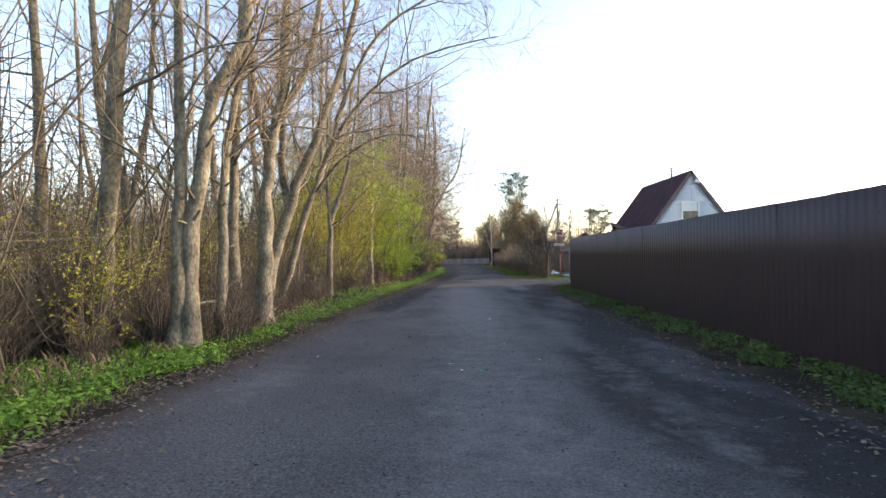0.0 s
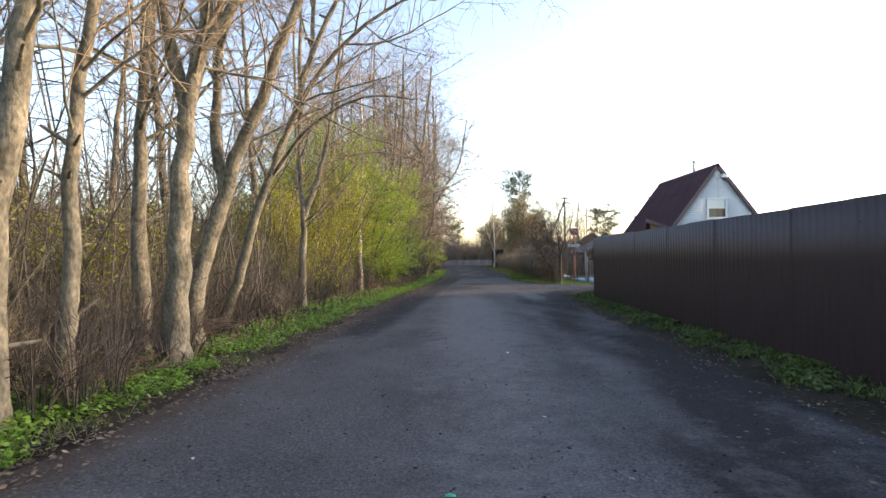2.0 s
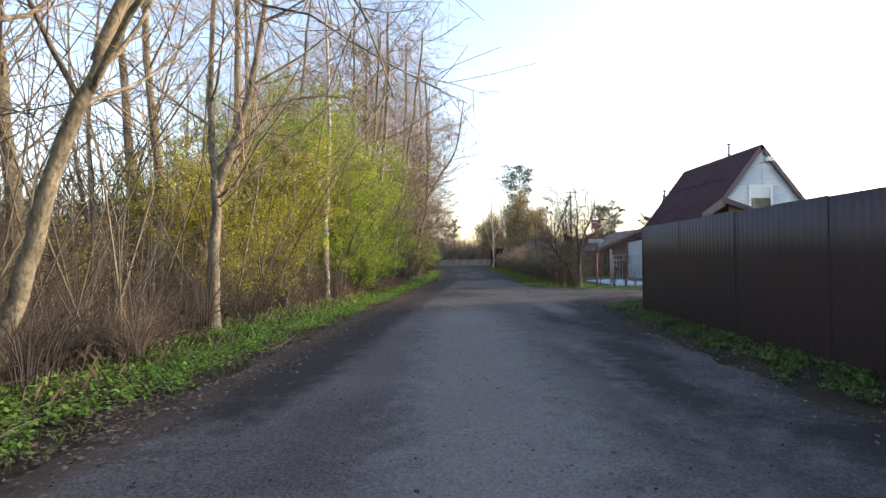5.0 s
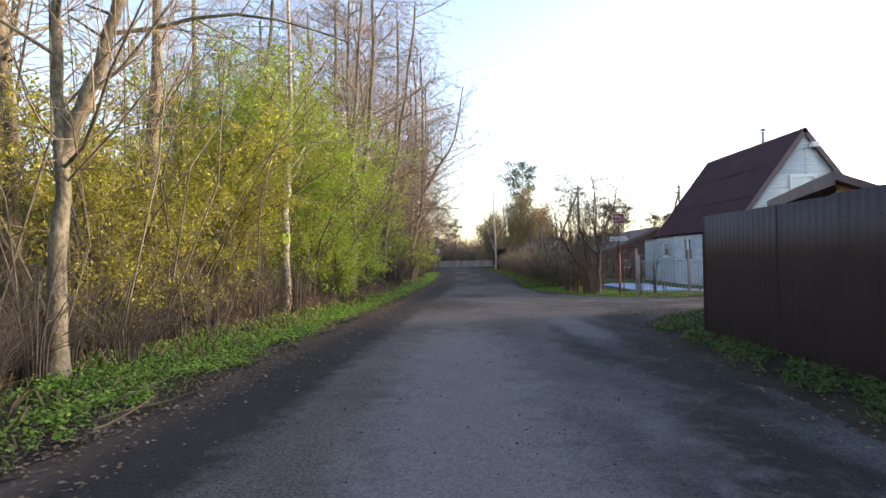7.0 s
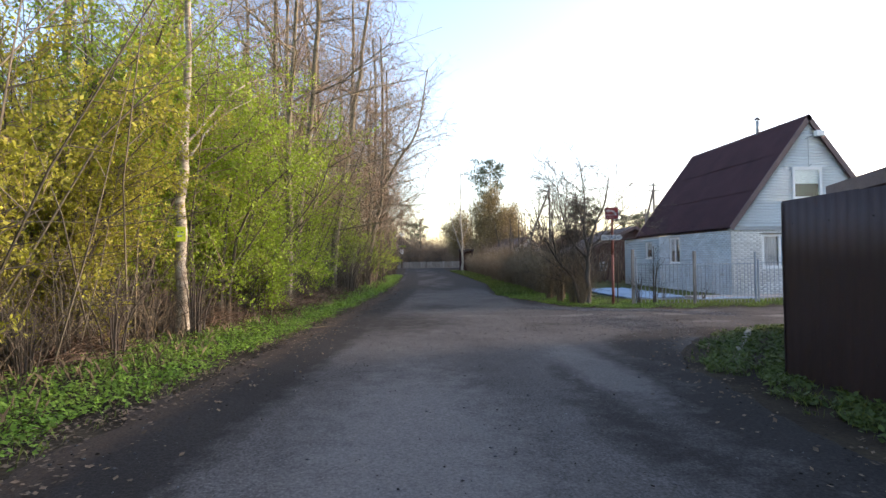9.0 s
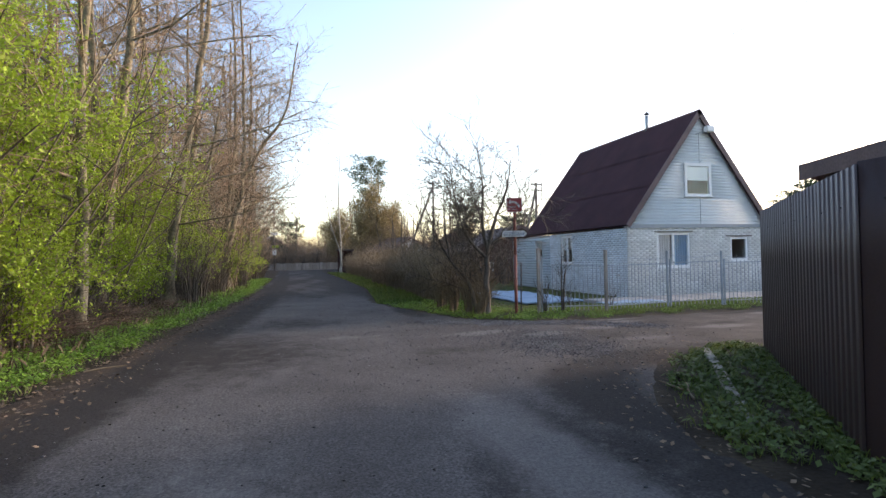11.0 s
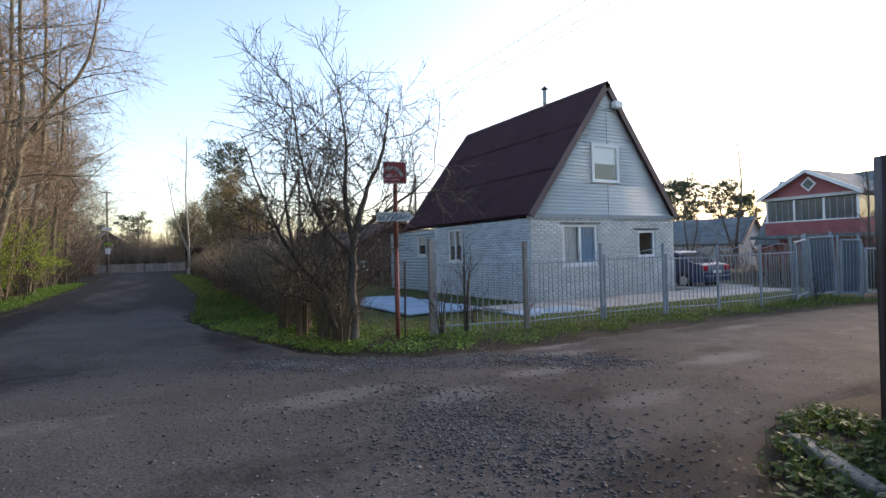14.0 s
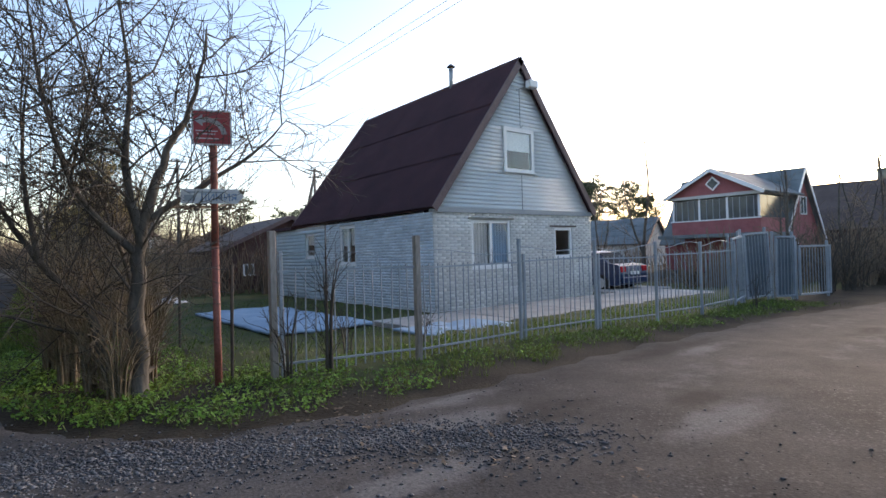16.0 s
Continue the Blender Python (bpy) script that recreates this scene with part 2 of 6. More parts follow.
def road_material():
    """Packed dark grit with worn tracks, pale gravel and sandy brown patches towards the side road."""
    m = surf("packed_grit_road", (0.072, 0.068, 0.066), (0.106, 0.101, 0.097), 0.8, 55, 0.92, 0.35, 0.010, fleck=0.42, stretch=(1.0, 0.8, 1), spec=0.12)
    nt = m.node_tree
    nd, ln = nt.nodes, nt.links
    hsv = [n for n in nd if n.type == "HUE_SAT"][0]
    b = nd["Principled BSDF"]
    geo = nd.new("ShaderNodeNewGeometry")
    sep = nd.new("ShaderNodeSeparateXYZ")
    ln.new(geo.outputs["Position"], sep.inputs[0])
    big = nd.new("ShaderNodeTexNoise")
    big.inputs["Scale"].default_value, big.inputs["Detail"].default_value, big.inputs["Roughness"].default_value = 0.35, 6, 0.65
    ln.new(geo.outputs["Position"], big.inputs[0])

    def ranged(src, a, z):
        mr = nd.new("ShaderNodeMapRange")
        mr.inputs["From Min"].default_value, mr.inputs["From Max"].default_value = a, z
        ln.new(src, mr.inputs[0])
        return mr.outputs[0]

    def arith(op, p, q):
        n = nd.new("ShaderNodeMath")
        n.operation = op
        for s, v in zip(n.inputs, (p, q)):
            if isinstance(v, float):
                s.default_value = v
            else:
                ln.new(v, s)
        return n.outputs[0]

    # sandy soil: the side road and the mouth of the junction
    east = arith("MULTIPLY", ranged(sep.outputs["X"], 2.0, 9.0), ranged(sep.outputs["Y"], 20.0, 27.0))
    sandy = arith("MULTIPLY", arith("ADD", east, ranged(big.outputs[0], 0.56, 0.75)), 0.85)
    mix = nd.new("ShaderNodeMix")
    mix.data_type = "RGBA"
    blot = nd.new("ShaderNodeTexNoise")
    blot.inputs["Scale"].default_value, blot.inputs["Detail"].default_value, blot.inputs["Roughness"].default_value = 1.1, 9, 0.72
    ln.new(geo.outputs["Position"], blot.inputs[0])
    sand = nd.new("ShaderNodeValToRGB")
    sand.color_ramp.elements[0].position, sand.color_ramp.elements[1].position = 0.36, 0.66
    sand.color_ramp.elements[0].color, sand.color_ramp.elements[1].color = (0.031, 0.027, 0.025, 1), (0.080, 0.070, 0.063, 1)
    ln.new(blot.outputs[0], sand.inputs[0])
    ln.new(sand.outputs[0], mix.inputs["B"])
    ln.new(sandy, mix.inputs["Factor"]), ln.new(hsv.outputs[0], mix.inputs["A"])
    # small pale stones trodden in
    vor = nd.new("ShaderNodeTexVoronoi")
    vor.inputs["Scale"].default_value = 26
    ln.new(geo.outputs["Position"], vor.inputs["Vector"])
    patch = nd.new("ShaderNodeTexNoise")
    patch.inputs["Scale"].default_value, patch.inputs["Detail"].default_value = 0.8, 4
    ln.new(geo.outputs["Position"], patch.inputs[0])
    speck = arith("MULTIPLY", ranged(vor.outputs["Distance"], 0.34, 0.16), ranged(patch.outputs[0], 0.44, 0.66))
    mix2 = nd.new("ShaderNodeMix")
    mix2.data_type = "RGBA"
    mix2.inputs["B"].default_value = (0.165, 0.155, 0.148, 1)
    ln.new(arith("MULTIPLY", speck, 0.7), mix2.inputs["Factor"]), ln.new(mix.outputs["Result"], mix2.inputs["A"])
    # near-black: damp mud on the shoulders, darker patches at bend and junction; pale worn gravel in the potholes
    lay = mix2.outputs["Result"]
    for key, colour, lo, hi, most in (("mud", (0.020, 0.018, 0.017, 1), 0.68, 1.0, 0.80), ("leaf_dirt", (0.072, 0.053, 0.040, 1), 0.64, 1.05, 0.9), ("pale", (0.165, 0.157, 0.150, 1), 0.74, 1.02, 0.70)):
        at = nd.new("ShaderNodeAttribute")
        at.attribute_name = key
        mottle = nd.new("ShaderNodeTexNoise")
        mottle.inputs["Scale"].default_value, mottle.inputs["Detail"].default_value, mottle.inputs["Roughness"].default_value = 3.4, 8, 0.72
        ln.new(geo.outputs["Position"], mottle.inputs[0])
        mx = nd.new("ShaderNodeMix")
        mx.data_type = "RGBA"
        mx.inputs["B"].default_value = colour
        ln.new(arith("MULTIPLY", ranged(arith("ADD", arith("MULTIPLY", at.outputs["Fac"], 0.9), arith("MULTIPLY", mottle.outputs[0], 0.9)), lo, hi), most), mx.inputs["Factor"])
        ln.new(lay, mx.inputs["A"])
        lay = mx.outputs["Result"]
    grit = nd.new("ShaderNodeTexNoise")
    grit.inputs["Scale"].default_value, grit.inputs["Detail"].default_value, grit.inputs["Roughness"].default_value = 42, 5, 0.75
    ln.new(geo.outputs["Position"], grit.inputs[0])
    spark = nd.new("ShaderNodeHueSaturation")
    ln.new(lay, spark.inputs["Color"])
    g = nd.new("ShaderNodeMapRange")
    g.inputs["From Min"].default_value, g.inputs["From Max"].default_value, g.inputs["To Min"].default_value, g.inputs["To Max"].default_value = 0.28, 0.75, 0.55, 1.55
    ln.new(grit.outputs[0], g.inputs[0]), ln.new(g.outputs[0], spark.inputs["Value"])
    ln.new(spark.outputs[0], b.inputs["Base Color"])
    return m


M["road"] = road_material()


# ---- mesh helpers ----
def np_mesh(name, verts, faces, smooth=False):
    """A mesh from arrays; all faces with the same number of corners."""
    verts, faces = np.asarray(verts, np.float32).reshape(-1, 3), np.asarray(faces, np.int32)
    me = bpy.data.meshes.new(name)
    nf, k = faces.shape
    me.vertices.add(len(verts)), me.loops.add(nf * k), me.polygons.add(nf)
    me.vertices.foreach_set("co", verts.ravel())
    me.loops.foreach_set("vertex_index", faces.ravel())
    me.polygons.foreach_set("loop_start", np.arange(0, nf * k, k, dtype=np.int32))
    me.update(calc_edges=True)
    if smooth:
        me.polygons.foreach_set("use_smooth", np.ones(nf, bool))
    return me


def put(name, me, material, parent=None, label="", at=None):
    if material and not me.materials:
        me.materials.append(material)
    ob = new(name, me)
    if parent:
        ob.parent = parent
    if at is not None:
        ob.matrix_basis = at
    if label:
        ob["label"] = label
    return ob


def part(name, bm, material, parent=None, label="", at=None, smooth=False):
    me = bpy.data.meshes.new(name)
    bm.to_mesh(me)
    bm.free()
    if smooth:
        me.polygons.foreach_set("use_smooth", np.ones(len(me.polygons), bool))
    return put(name, me, material, parent, label, at)


def thing(name, at, label, category, group="", kind=""):
    ob = new(name)
    ob.empty_display_size = 0.1
    ob.matrix_basis = at
    return tagged(ob, label, category, group, kind)


def box(bm, lo, hi, bevel=0.0):
    """A box between two corners, its edges eased."""
    c = [(a + b) / 2 for a, b in zip(lo, hi)]
    s = [abs(b - a) for a, b in zip(lo, hi)]
    vs = bmesh.ops.create_cube(bm, size=1.0, matrix=Matrix.Translation(c) @ Matrix.Diagonal((*s, 1)))["verts"]
    if bevel:
        es = list({e for v in vs for e in v.link_edges})
        bmesh.ops.bevel(bm, geom=es, offset=bevel, segments=1, affect="EDGES")
    return bm


def boxes(*pairs, bevel=0.0):
    bm = bmesh.new()
    for lo, hi in pairs:
        box(bm, lo, hi, bevel)
    return bm


def prism(pts, thick):
    """A flat outline in x, z given depth along y."""
    bm = bmesh.new()
    f = bm.faces.new([bm.verts.new((x, 0, z)) for x, z in pts])
    r = bmesh.ops.extrude_face_region(bm, geom=[f])
    bmesh.ops.translate(bm, verts=[v for v in r["geom"] if isinstance(v, bmesh.types.BMVert)], vec=(0, thick, 0))
    bmesh.ops.recalc_face_normals(bm, faces=bm.faces)
    return bm


def rod(bm, p, q, r, sides=8, r2=None):
    p, q = Vector(p), Vector(q)
    d = q - p
    m = Matrix.Translation((p + q) / 2) @ d.to_track_quat("Z", "Y").to_matrix().to_4x4()
    bmesh.ops.create_cone(bm, cap_ends=True, segments=sides, radius1=r, radius2=r if r2 is None else r2, depth=d.length, matrix=m)
    return bm


def tubes(paths):
    """Tapered tubes along many paths: (points, radii, sides) each, as one pair of arrays."""
    V, F, n0, kin = [], [], 0, {}
    for p in paths:
        kin.setdefault((len(p[0]), p[2]), []).append(p)
    for (n, k), group in kin.items():
        pts, rad = np.array([g[0] for g in group], float), np.array([g[1] for g in group], float)
        t = np.gradient(pts, axis=1)
        t /= np.linalg.norm(t, axis=2)[..., None] + 1e-9
        ref = np.where(np.abs(t[:, :1, 1:2]) < 0.9, np.array((0.31, 0.95, 0.05)), np.array((1.0, 0, 0)))
        u = np.cross(t, np.broadcast_to(ref, t.shape))
        u /= np.linalg.norm(u, axis=2)[..., None] + 1e-9
        w = np.cross(t, u)
        a = np.arange(k) * 2 * np.pi / k
        ring = u[:, :, None] * np.cos(a)[None, None, :, None] + w[:, :, None] * np.sin(a)[None, None, :, None]
        V.append((pts[:, :, None] + ring * rad[:, :, None, None]).reshape(-1, 3))
        i = np.arange(n - 1)[:, None] * k + np.arange(k)[None]
        j = np.arange(n - 1)[:, None] * k + (np.arange(k)[None] + 1) % k
        f = np.stack((i, j, j + k, i + k), -1).reshape(-1, 4)
        F.append((f[None] + (np.arange(len(group)) * n * k)[:, None, None]).reshape(-1, 4) + n0)
        n0 += len(group) * n * k
    return np.concatenate(V), np.concatenate(F)


def wander(r, p, d, length, n, bend, lift):
    """A limb's centre line: starts at p along d, wavers, and turns towards the light."""
    pts, step = [np.array(p, float)], length / n
    d = np.array(d, float)
    for _ in range(n):
        d = d + r.normal(0, bend, 3) + np.array((0, 0, lift))
        d /= np.linalg.norm(d)
        pts.append(pts[-1] + d * step)
    return np.array(pts)


def sprout(r, line, rad, level, spec, out):
    """Side limbs of a limb, level by level. spec: for each level (count per metre, length range, angle, lift, sides)."""
    if level >= len(spec):
        return
    per, (l0, l1), (a0, a1), lift, sides, first, least = spec[level]
    seg = np.linalg.norm(np.diff(line, axis=0), axis=1)
    total = seg.sum()
    count = max(1, int(per * total * (1 - first) + r.random()))
    for q in first + (1 - first) * (np.arange(count) + r.random(count)) / count:
        f = min(q, 0.999) * (len(line) - 1)
        i = int(f)
        p = line[i] + (line[i + 1] - line[i]) * (f - i)
        ax = line[i + 1] - line[i]
        ax = ax / (np.linalg.norm(ax) + 1e-9)
        side = np.cross(ax, r.normal(0, 1, 3))
        side /= np.linalg.norm(side) + 1e-9
        ang = np.radians(r.uniform(a0, a1))
        d = ax * np.cos(ang) + side * np.sin(ang)
        length = r.uniform(l0, l1) * (1.15 - 0.6 * q)
        r0 = max(least, min(rad[i] * 0.6, length * (0.0105 if level == 0 else 0.009)))
        n = 2 if level >= 2 or sides == 3 and level else (3 if sides < 5 else max(4, int(length / 0.45)))
        sub = wander(r, p, d, length, n, 0.10 if level else 0.13, lift)
        rr = np.linspace(r0, max(least * 0.6, r0 * 0.3), n + 1)
        out[level].append((sub, rr, sides))
        sprout(r, sub, rr, level + 1, spec, out)


WOOD = [(2.5, (1.5, 3.8), (35, 70), 0.045, 5, 0.40, 0.010), (3.6, (0.7, 1.9), (30, 65), 0.03, 3, 0.12, 0.006), (4.6, (0.35, 1.0), (25, 60), 0.03, 3, 0.10, 0.004)]


def stem_tree(name, at, stems, spec, bark, twigs, label, category="tree", seed=1, group="", woody=True):
    """A tree from one or more stems, each (control points in metres from the foot, foot radius, top radius)."""
    r = np.random.default_rng(seed)
    root = thing(name, at, label, category, group)
    trunk, limbs = [], [[] for _ in spec]
    for ctrl, r0, r1 in stems:
        c = np.array(ctrl, float)
        q = np.linspace(0, len(c) - 1, 5 * (len(c) - 1) + 1)
        i = np.minimum(q.astype(int), len(c) - 2)
        f = (q - i)[:, None]
        p0, p1, p2, p3 = c[np.maximum(i - 1, 0)], c[i], c[i + 1], c[np.minimum(i + 2, len(c) - 1)]
        line = 0.5 * (2 * p1 + (p2 - p0) * f + (2 * p0 - 5 * p1 + 4 * p2 - p3) * f ** 2 + (3 * p1 - p0 - 3 * p2 + p3) * f ** 3)
        line[1:] += r.normal(0, r0 * 0.14, (len(line) - 1, 3))
        rad = np.linspace(r0, r1, len(line)) * (1 + r.normal(0, 0.04, len(line)))
        if ctrl[0][2] <= 0.05:
            line[0, 2] -= 0.12
            rad[0] *= 1.45
            rad[1] *= 1.12
        if woody:
            put("trunk" if ctrl[0][2] <= 0.05 else "limb", np_mesh("trunk", *tubes([(line, rad, 10)]), smooth=True), bark, root)
        else:
            trunk.append((line[::2], rad[::2], 4))
        sprout(r, line, rad, 0, spec, limbs)
    if woody:
        # broken stubs on the lower trunk
        for _ in range(6):
            k = int(r.integers(1, max(2, len(line) // 2)))
            a = r.uniform(0, 2 * np.pi)
            d = np.array((math.cos(a), math.sin(a), r.uniform(0.1, 0.8)))
            ln = r.uniform(0.06, 0.32) + rad[k]
            q0 = r.uniform(0.012, 0.032)
            trunk.append((np.array((line[k], line[k] + d * ln * 0.6, line[k] + d * ln)), np.array((q0 * 1.3, q0, q0 * 0.7)), 5))
    thick = trunk + (limbs[0] if woody else [])
    small = [x for lv in limbs[1 if woody else 0:] for x in lv]
    (v1, f1), (v2, f2) = tubes(thick), tubes(small)
    me = np_mesh("crown", np.concatenate((v1, v2)), np.concatenate((f1, f2 + len(v1))))
    me.materials.append(bark), me.materials.append(twigs)
    me.polygons.foreach_set("material_index", np.concatenate((np.zeros(len(f1), np.int32), np.ones(len(f2), np.int32))))
    tagged(put("crown", me, None, root), kind="stuff")
    return root, limbs


def leaf_cards(r, limbs, per, size, spread):
    """Small folded leaves scattered along the outer twigs."""
    ends = np.concatenate([x[0] for x in limbs])
    k = ends[np.repeat(np.arange(len(ends)), per)]
    k = k + r.normal(0, spread, k.shape)
    n = len(k)
    a = r.normal(0, 1, (n, 3))
    a /= np.linalg.norm(a, axis=1)[:, None]
    b = np.cross(a, r.normal(0, 1, (n, 3)))
    b /= np.linalg.norm(b, axis=1)[:, None] + 1e-9
    s = (size * r.uniform(0.6, 1.4, n))[:, None]
    v = np.stack((k - a * s, k + b * s * 0.55, k + a * s, k - b * s * 0.55), 1).reshape(-1, 3)
    return v, np.arange(4 * n).reshape(-1, 4)


# ---- ground and road ----
def smooth(a, b, x):
    t = np.clip((x - a) / (b - a), 0, 1)
    return t * t * (3 - 2 * t)


def wave(x, y, s):
    return (np.sin(x * 1.7 * s + 1.3) * np.cos(y * 1.3 * s + 0.4) + 0.6 * np.sin(x * 3.1 * s - y * 2.3 * s + 2.0) + 0.4 * np.cos(x * 5.3 * s + y * 4.7 * s)) / 2


def ground_z(x, y):
    """Level by the road, a little lower in the yard, rough under the trees."""
    x, y = np.asarray(x, float), np.asarray(y, float)
    yard = -0.24 * smooth(31.5, 35.5, y) * smooth(6.5, 9.0, x)
    woods = smooth(-4.0, -9.0, x) * (0.10 * wave(x, y, 0.5) - 0.12)
    verge = 0.02 * wave(x, y, 2.1)
    bank = 0.05 * smooth(-2.2, -3.6, x + (y - 20) * -0.03)
    return yard + woods + verge + bank


LEFT_Y, LEFT_X = [-40, 4, 8, 14, 19, 26, 30, 38, 45, 60, 97], [-3.9, -3.25, -2.9, -2.45, -2.1, -1.45, -1.05, -0.35, 0.0, 0.25, 0.3]
RIGHT_Y, RIGHT_X = [-40, 4, 9, 16, 19, 22.7, 24.1, 25.3, 26.0], [2.6, 3.35, 3.6, 3.85, 4.0, 4.45, 5.0, 6.1, 7.4]
EAST_X, EAST_Y = [4.1, 4.3, 5.2, 6.2, 7.6, 11, 15.6, 20, 70], [36.5, 34.8, 31.1, 30.0, 29.75, 29.9, 29.7, 29.0, 27.8]


def inside_road(x, y):
    """Metres inside the road's edge (negative: outside), main road and side road together."""
    left = x - np.interp(y, LEFT_Y, LEFT_X)
    south = np.interp(y, RIGHT_Y, RIGHT_X) - x
    north = np.interp(y, [36.5, 45, 60, 77, 97], [4.1, 5.0, 5.25, 5.4, 5.8]) - x
    upper = np.interp(x, EAST_X, EAST_Y) - y
    lower = y - np.interp(x, [7.0, 8.0, 12, 20, 70], [25.8, 26.2, 26.3, 25.8, 24.0])
    main = np.minimum(left, np.where(y < 26.0, south, np.where(y > 36.5, north, np.maximum(4.1 - x, upper))))
    side = np.where((x > 6.5) & (y > 25), np.minimum(upper, lower), -1.0)
    cross = np.where(y > 90, np.minimum(y - 93.5, 98.5 - y), -1.0)
    return np.maximum(np.maximum(main, side), cross)


def sheet(name, xs, ys, zf, keep=None):
    X, Y = np.meshgrid(xs, ys, indexing="ij")
    Z = zf(X, Y)
    ny = len(ys)
    i = (np.arange(len(xs) - 1)[:, None] * ny + np.arange(ny - 1)[None]).ravel()
    f = np.stack((i, i + ny, i + ny + 1, i + 1), 1)
    v = np.stack((X, Y, Z), -1).reshape(-1, 3)
    if keep is not None:
        ok = keep(X, Y).ravel()
        f = f[ok[f].any(1)]
        used = np.unique(f)
        back = np.zeros(len(v), int)
        back[used] = np.arange(len(used))
        v, f = v[used], back[f]
    return np_mesh(name, v, f, smooth=True)


far = [-1500, -700, -320, -150, -90, -60]
gx = np.concatenate((far, np.arange(-40, -8, 1.0), np.arange(-8, 24, 0.4), np.arange(24, 70, 2.0), [90, 150, 320, 700, 1500]))
gy = np.concatenate((far, np.arange(-40, -2, 2.0), np.arange(-2, 46, 0.4), np.arange(46, 112, 1.5), [125, 160, 320, 700, 1500]))
ground = put("ground", sheet("ground", gx, gy, ground_z), M["soil"])
tagged(ground, "dark soil with leaf litter and thin grass", "ground", kind="structure")


def road_z(x, y):
    d = inside_road(x, y)
    edge = -0.06 + 0.095 * smooth(-0.35, 0.45, d + 0.12 * wave(x, y, 3.0))
    rut = -0.018 * np.exp(-((x - np.interp(y, RIGHT_Y, RIGHT_X) + 1.3) / 0.45) ** 2) * (y < 23)
    return edge + rut + 0.010 * wave(x, y, 1.4) + 0.005 * wave(x, y, 6.0) + 0.04 * np.exp(-((x - 6.2) ** 2 + (y - 28.6) ** 2) / 1.6)


rx = np.concatenate((np.arange(-5.5, 16, 0.14), np.arange(16, 70, 0.6)))
ry = np.concatenate((np.arange(-14, 2, 0.5), np.arange(2, 40, 0.14), np.arange(40, 99, 0.5)))
road = put("road", sheet("road", rx, ry, road_z, lambda x, y: inside_road(x, y) > -0.45), M["road"])
co = np.empty(len(road.data.vertices) * 3, np.float32)
road.data.vertices.foreach_get("co", co)
px, py = co.reshape(-1, 3)[:, 0], co.reshape(-1, 3)[:, 1]
inl, inr = px - np.interp(py, LEFT_Y, LEFT_X), np.interp(py, RIGHT_Y, RIGHT_X) - px
shoulder = smooth(2.7, 1.4, inr) * smooth(26, 22, py) * (0.55 + 0.45 * wave(px, py * 0.4, 1.1))
bend = np.exp(-((np.hypot(px - 6.3, py - 23.6) - 2.0) / 0.55) ** 2) * smooth(20, 23, py)
north = smooth(36, 42, py) * (smooth(3.2, 5.0, px) + 0.5 + 0.3 * wave(px, py * 0.3, 1.0))
leftm = smooth(1.9, 0.9, inl) * smooth(0.0, 0.7, inl) * smooth(10, 16, py) * 0.85
spots = {"mud": np.maximum.reduce([shoulder, bend * 0.9, north * 1.05, leftm]),
         "leaf_dirt": smooth(1.0, 0.0, inl) * smooth(60, 30, py) + 0.55 * smooth(0.35, 0.0, inr) * smooth(26, 20, py),
         "pale": (0.5 + 0.25 * smooth(8, 14, py)) * np.exp(-((px - 0.4 - 0.02 * py) / 1.1) ** 2) * smooth(27, 20, py) + 0.35 * np.exp(-((px - 1.9 - 0.02 * py) / 0.35) ** 2) * smooth(24, 16, py)}
for bx, by, sx, sy, k in ((4.7, 28.5, 0.75, 0.30, 0.95), (5.75, 27.85, 0.55, 0.25, 0.9), (6.9, 28.2, 0.6, 0.22, 0.8), (8.1, 29.4, 0.7, 0.15, 0.8), (10.5, 28.4, 1.8, 0.5, 0.42), (13.5, 27.8, 2.5, 0.5, 0.4), (4.6, 34.3, 0.3, 0.9, 0.8), (7.6, 28.9, 0.9, 0.22, 0.9), (9.2, 27.6, 1.0, 0.3, 0.7), (7.0, 26.9, 0.7, 0.3, 0.6), (11.8, 29.0, 0.9, 0.2, 0.7), (15.0, 28.6, 1.6, 0.4, 0.4), (2.4, 29.0, 0.8, 0.35, 0.55), (-2.6, 10.5, 0.4, 1.6, 0.5), (-1.9, 6.0, 0.5, 1.5, 0.5), (-2.2, 15.6, 0.35, 1.2, 0.45), (3.1, 22.6, 0.5, 2.4, 0.8), (2.2, 17.0, 0.8, 3.0, 0.5)):
    spots["pale"] = np.maximum(spots["pale"], k * np.exp(-((px - bx) / sx) ** 2 - ((py - by) / sy) ** 2))
# darker patches set by eye across the junction
for bx, by, sx, sy, k in ((6.3, 29.9, 1.6, 0.18, 0.8), (6.6, 27.4, 0.6, 0.5, 0.6), (8.4, 28.6, 0.9, 0.25, 0.6), (11.5, 29.3, 1.6, 0.2, 0.7), (12.5, 27.0, 1.5, 0.3, 0.5), (9.6, 28.0, 0.5, 0.2, 0.75), (7.4, 28.5, 0.5, 0.16, 0.75), (14.6, 28.0, 0.5, 0.16, 0.8), (-1.6, 26.0, 1.2, 2.0, 0.6), (4.0, 27.0, 1.2, 0.5, 0.5), (0.2, 28.0, 2.2, 2.6, 0.62), (1.4, 31.5, 1.8, 1.5, 0.5), (4.4, 33.0, 0.4, 1.6, 0.9)):
    spots["mud"] = np.maximum(spots["mud"], k * np.exp(-((px - bx) / sx) ** 2 - ((py - by) / sy) ** 2))
for key, val in spots.items():
    road.data.attributes.new(key, "FLOAT", "POINT").data.foreach_set("value", val.astype(np.float32))
tagged(road, "dark unpaved road of packed grit with sandy patches", "road", kind="structure")

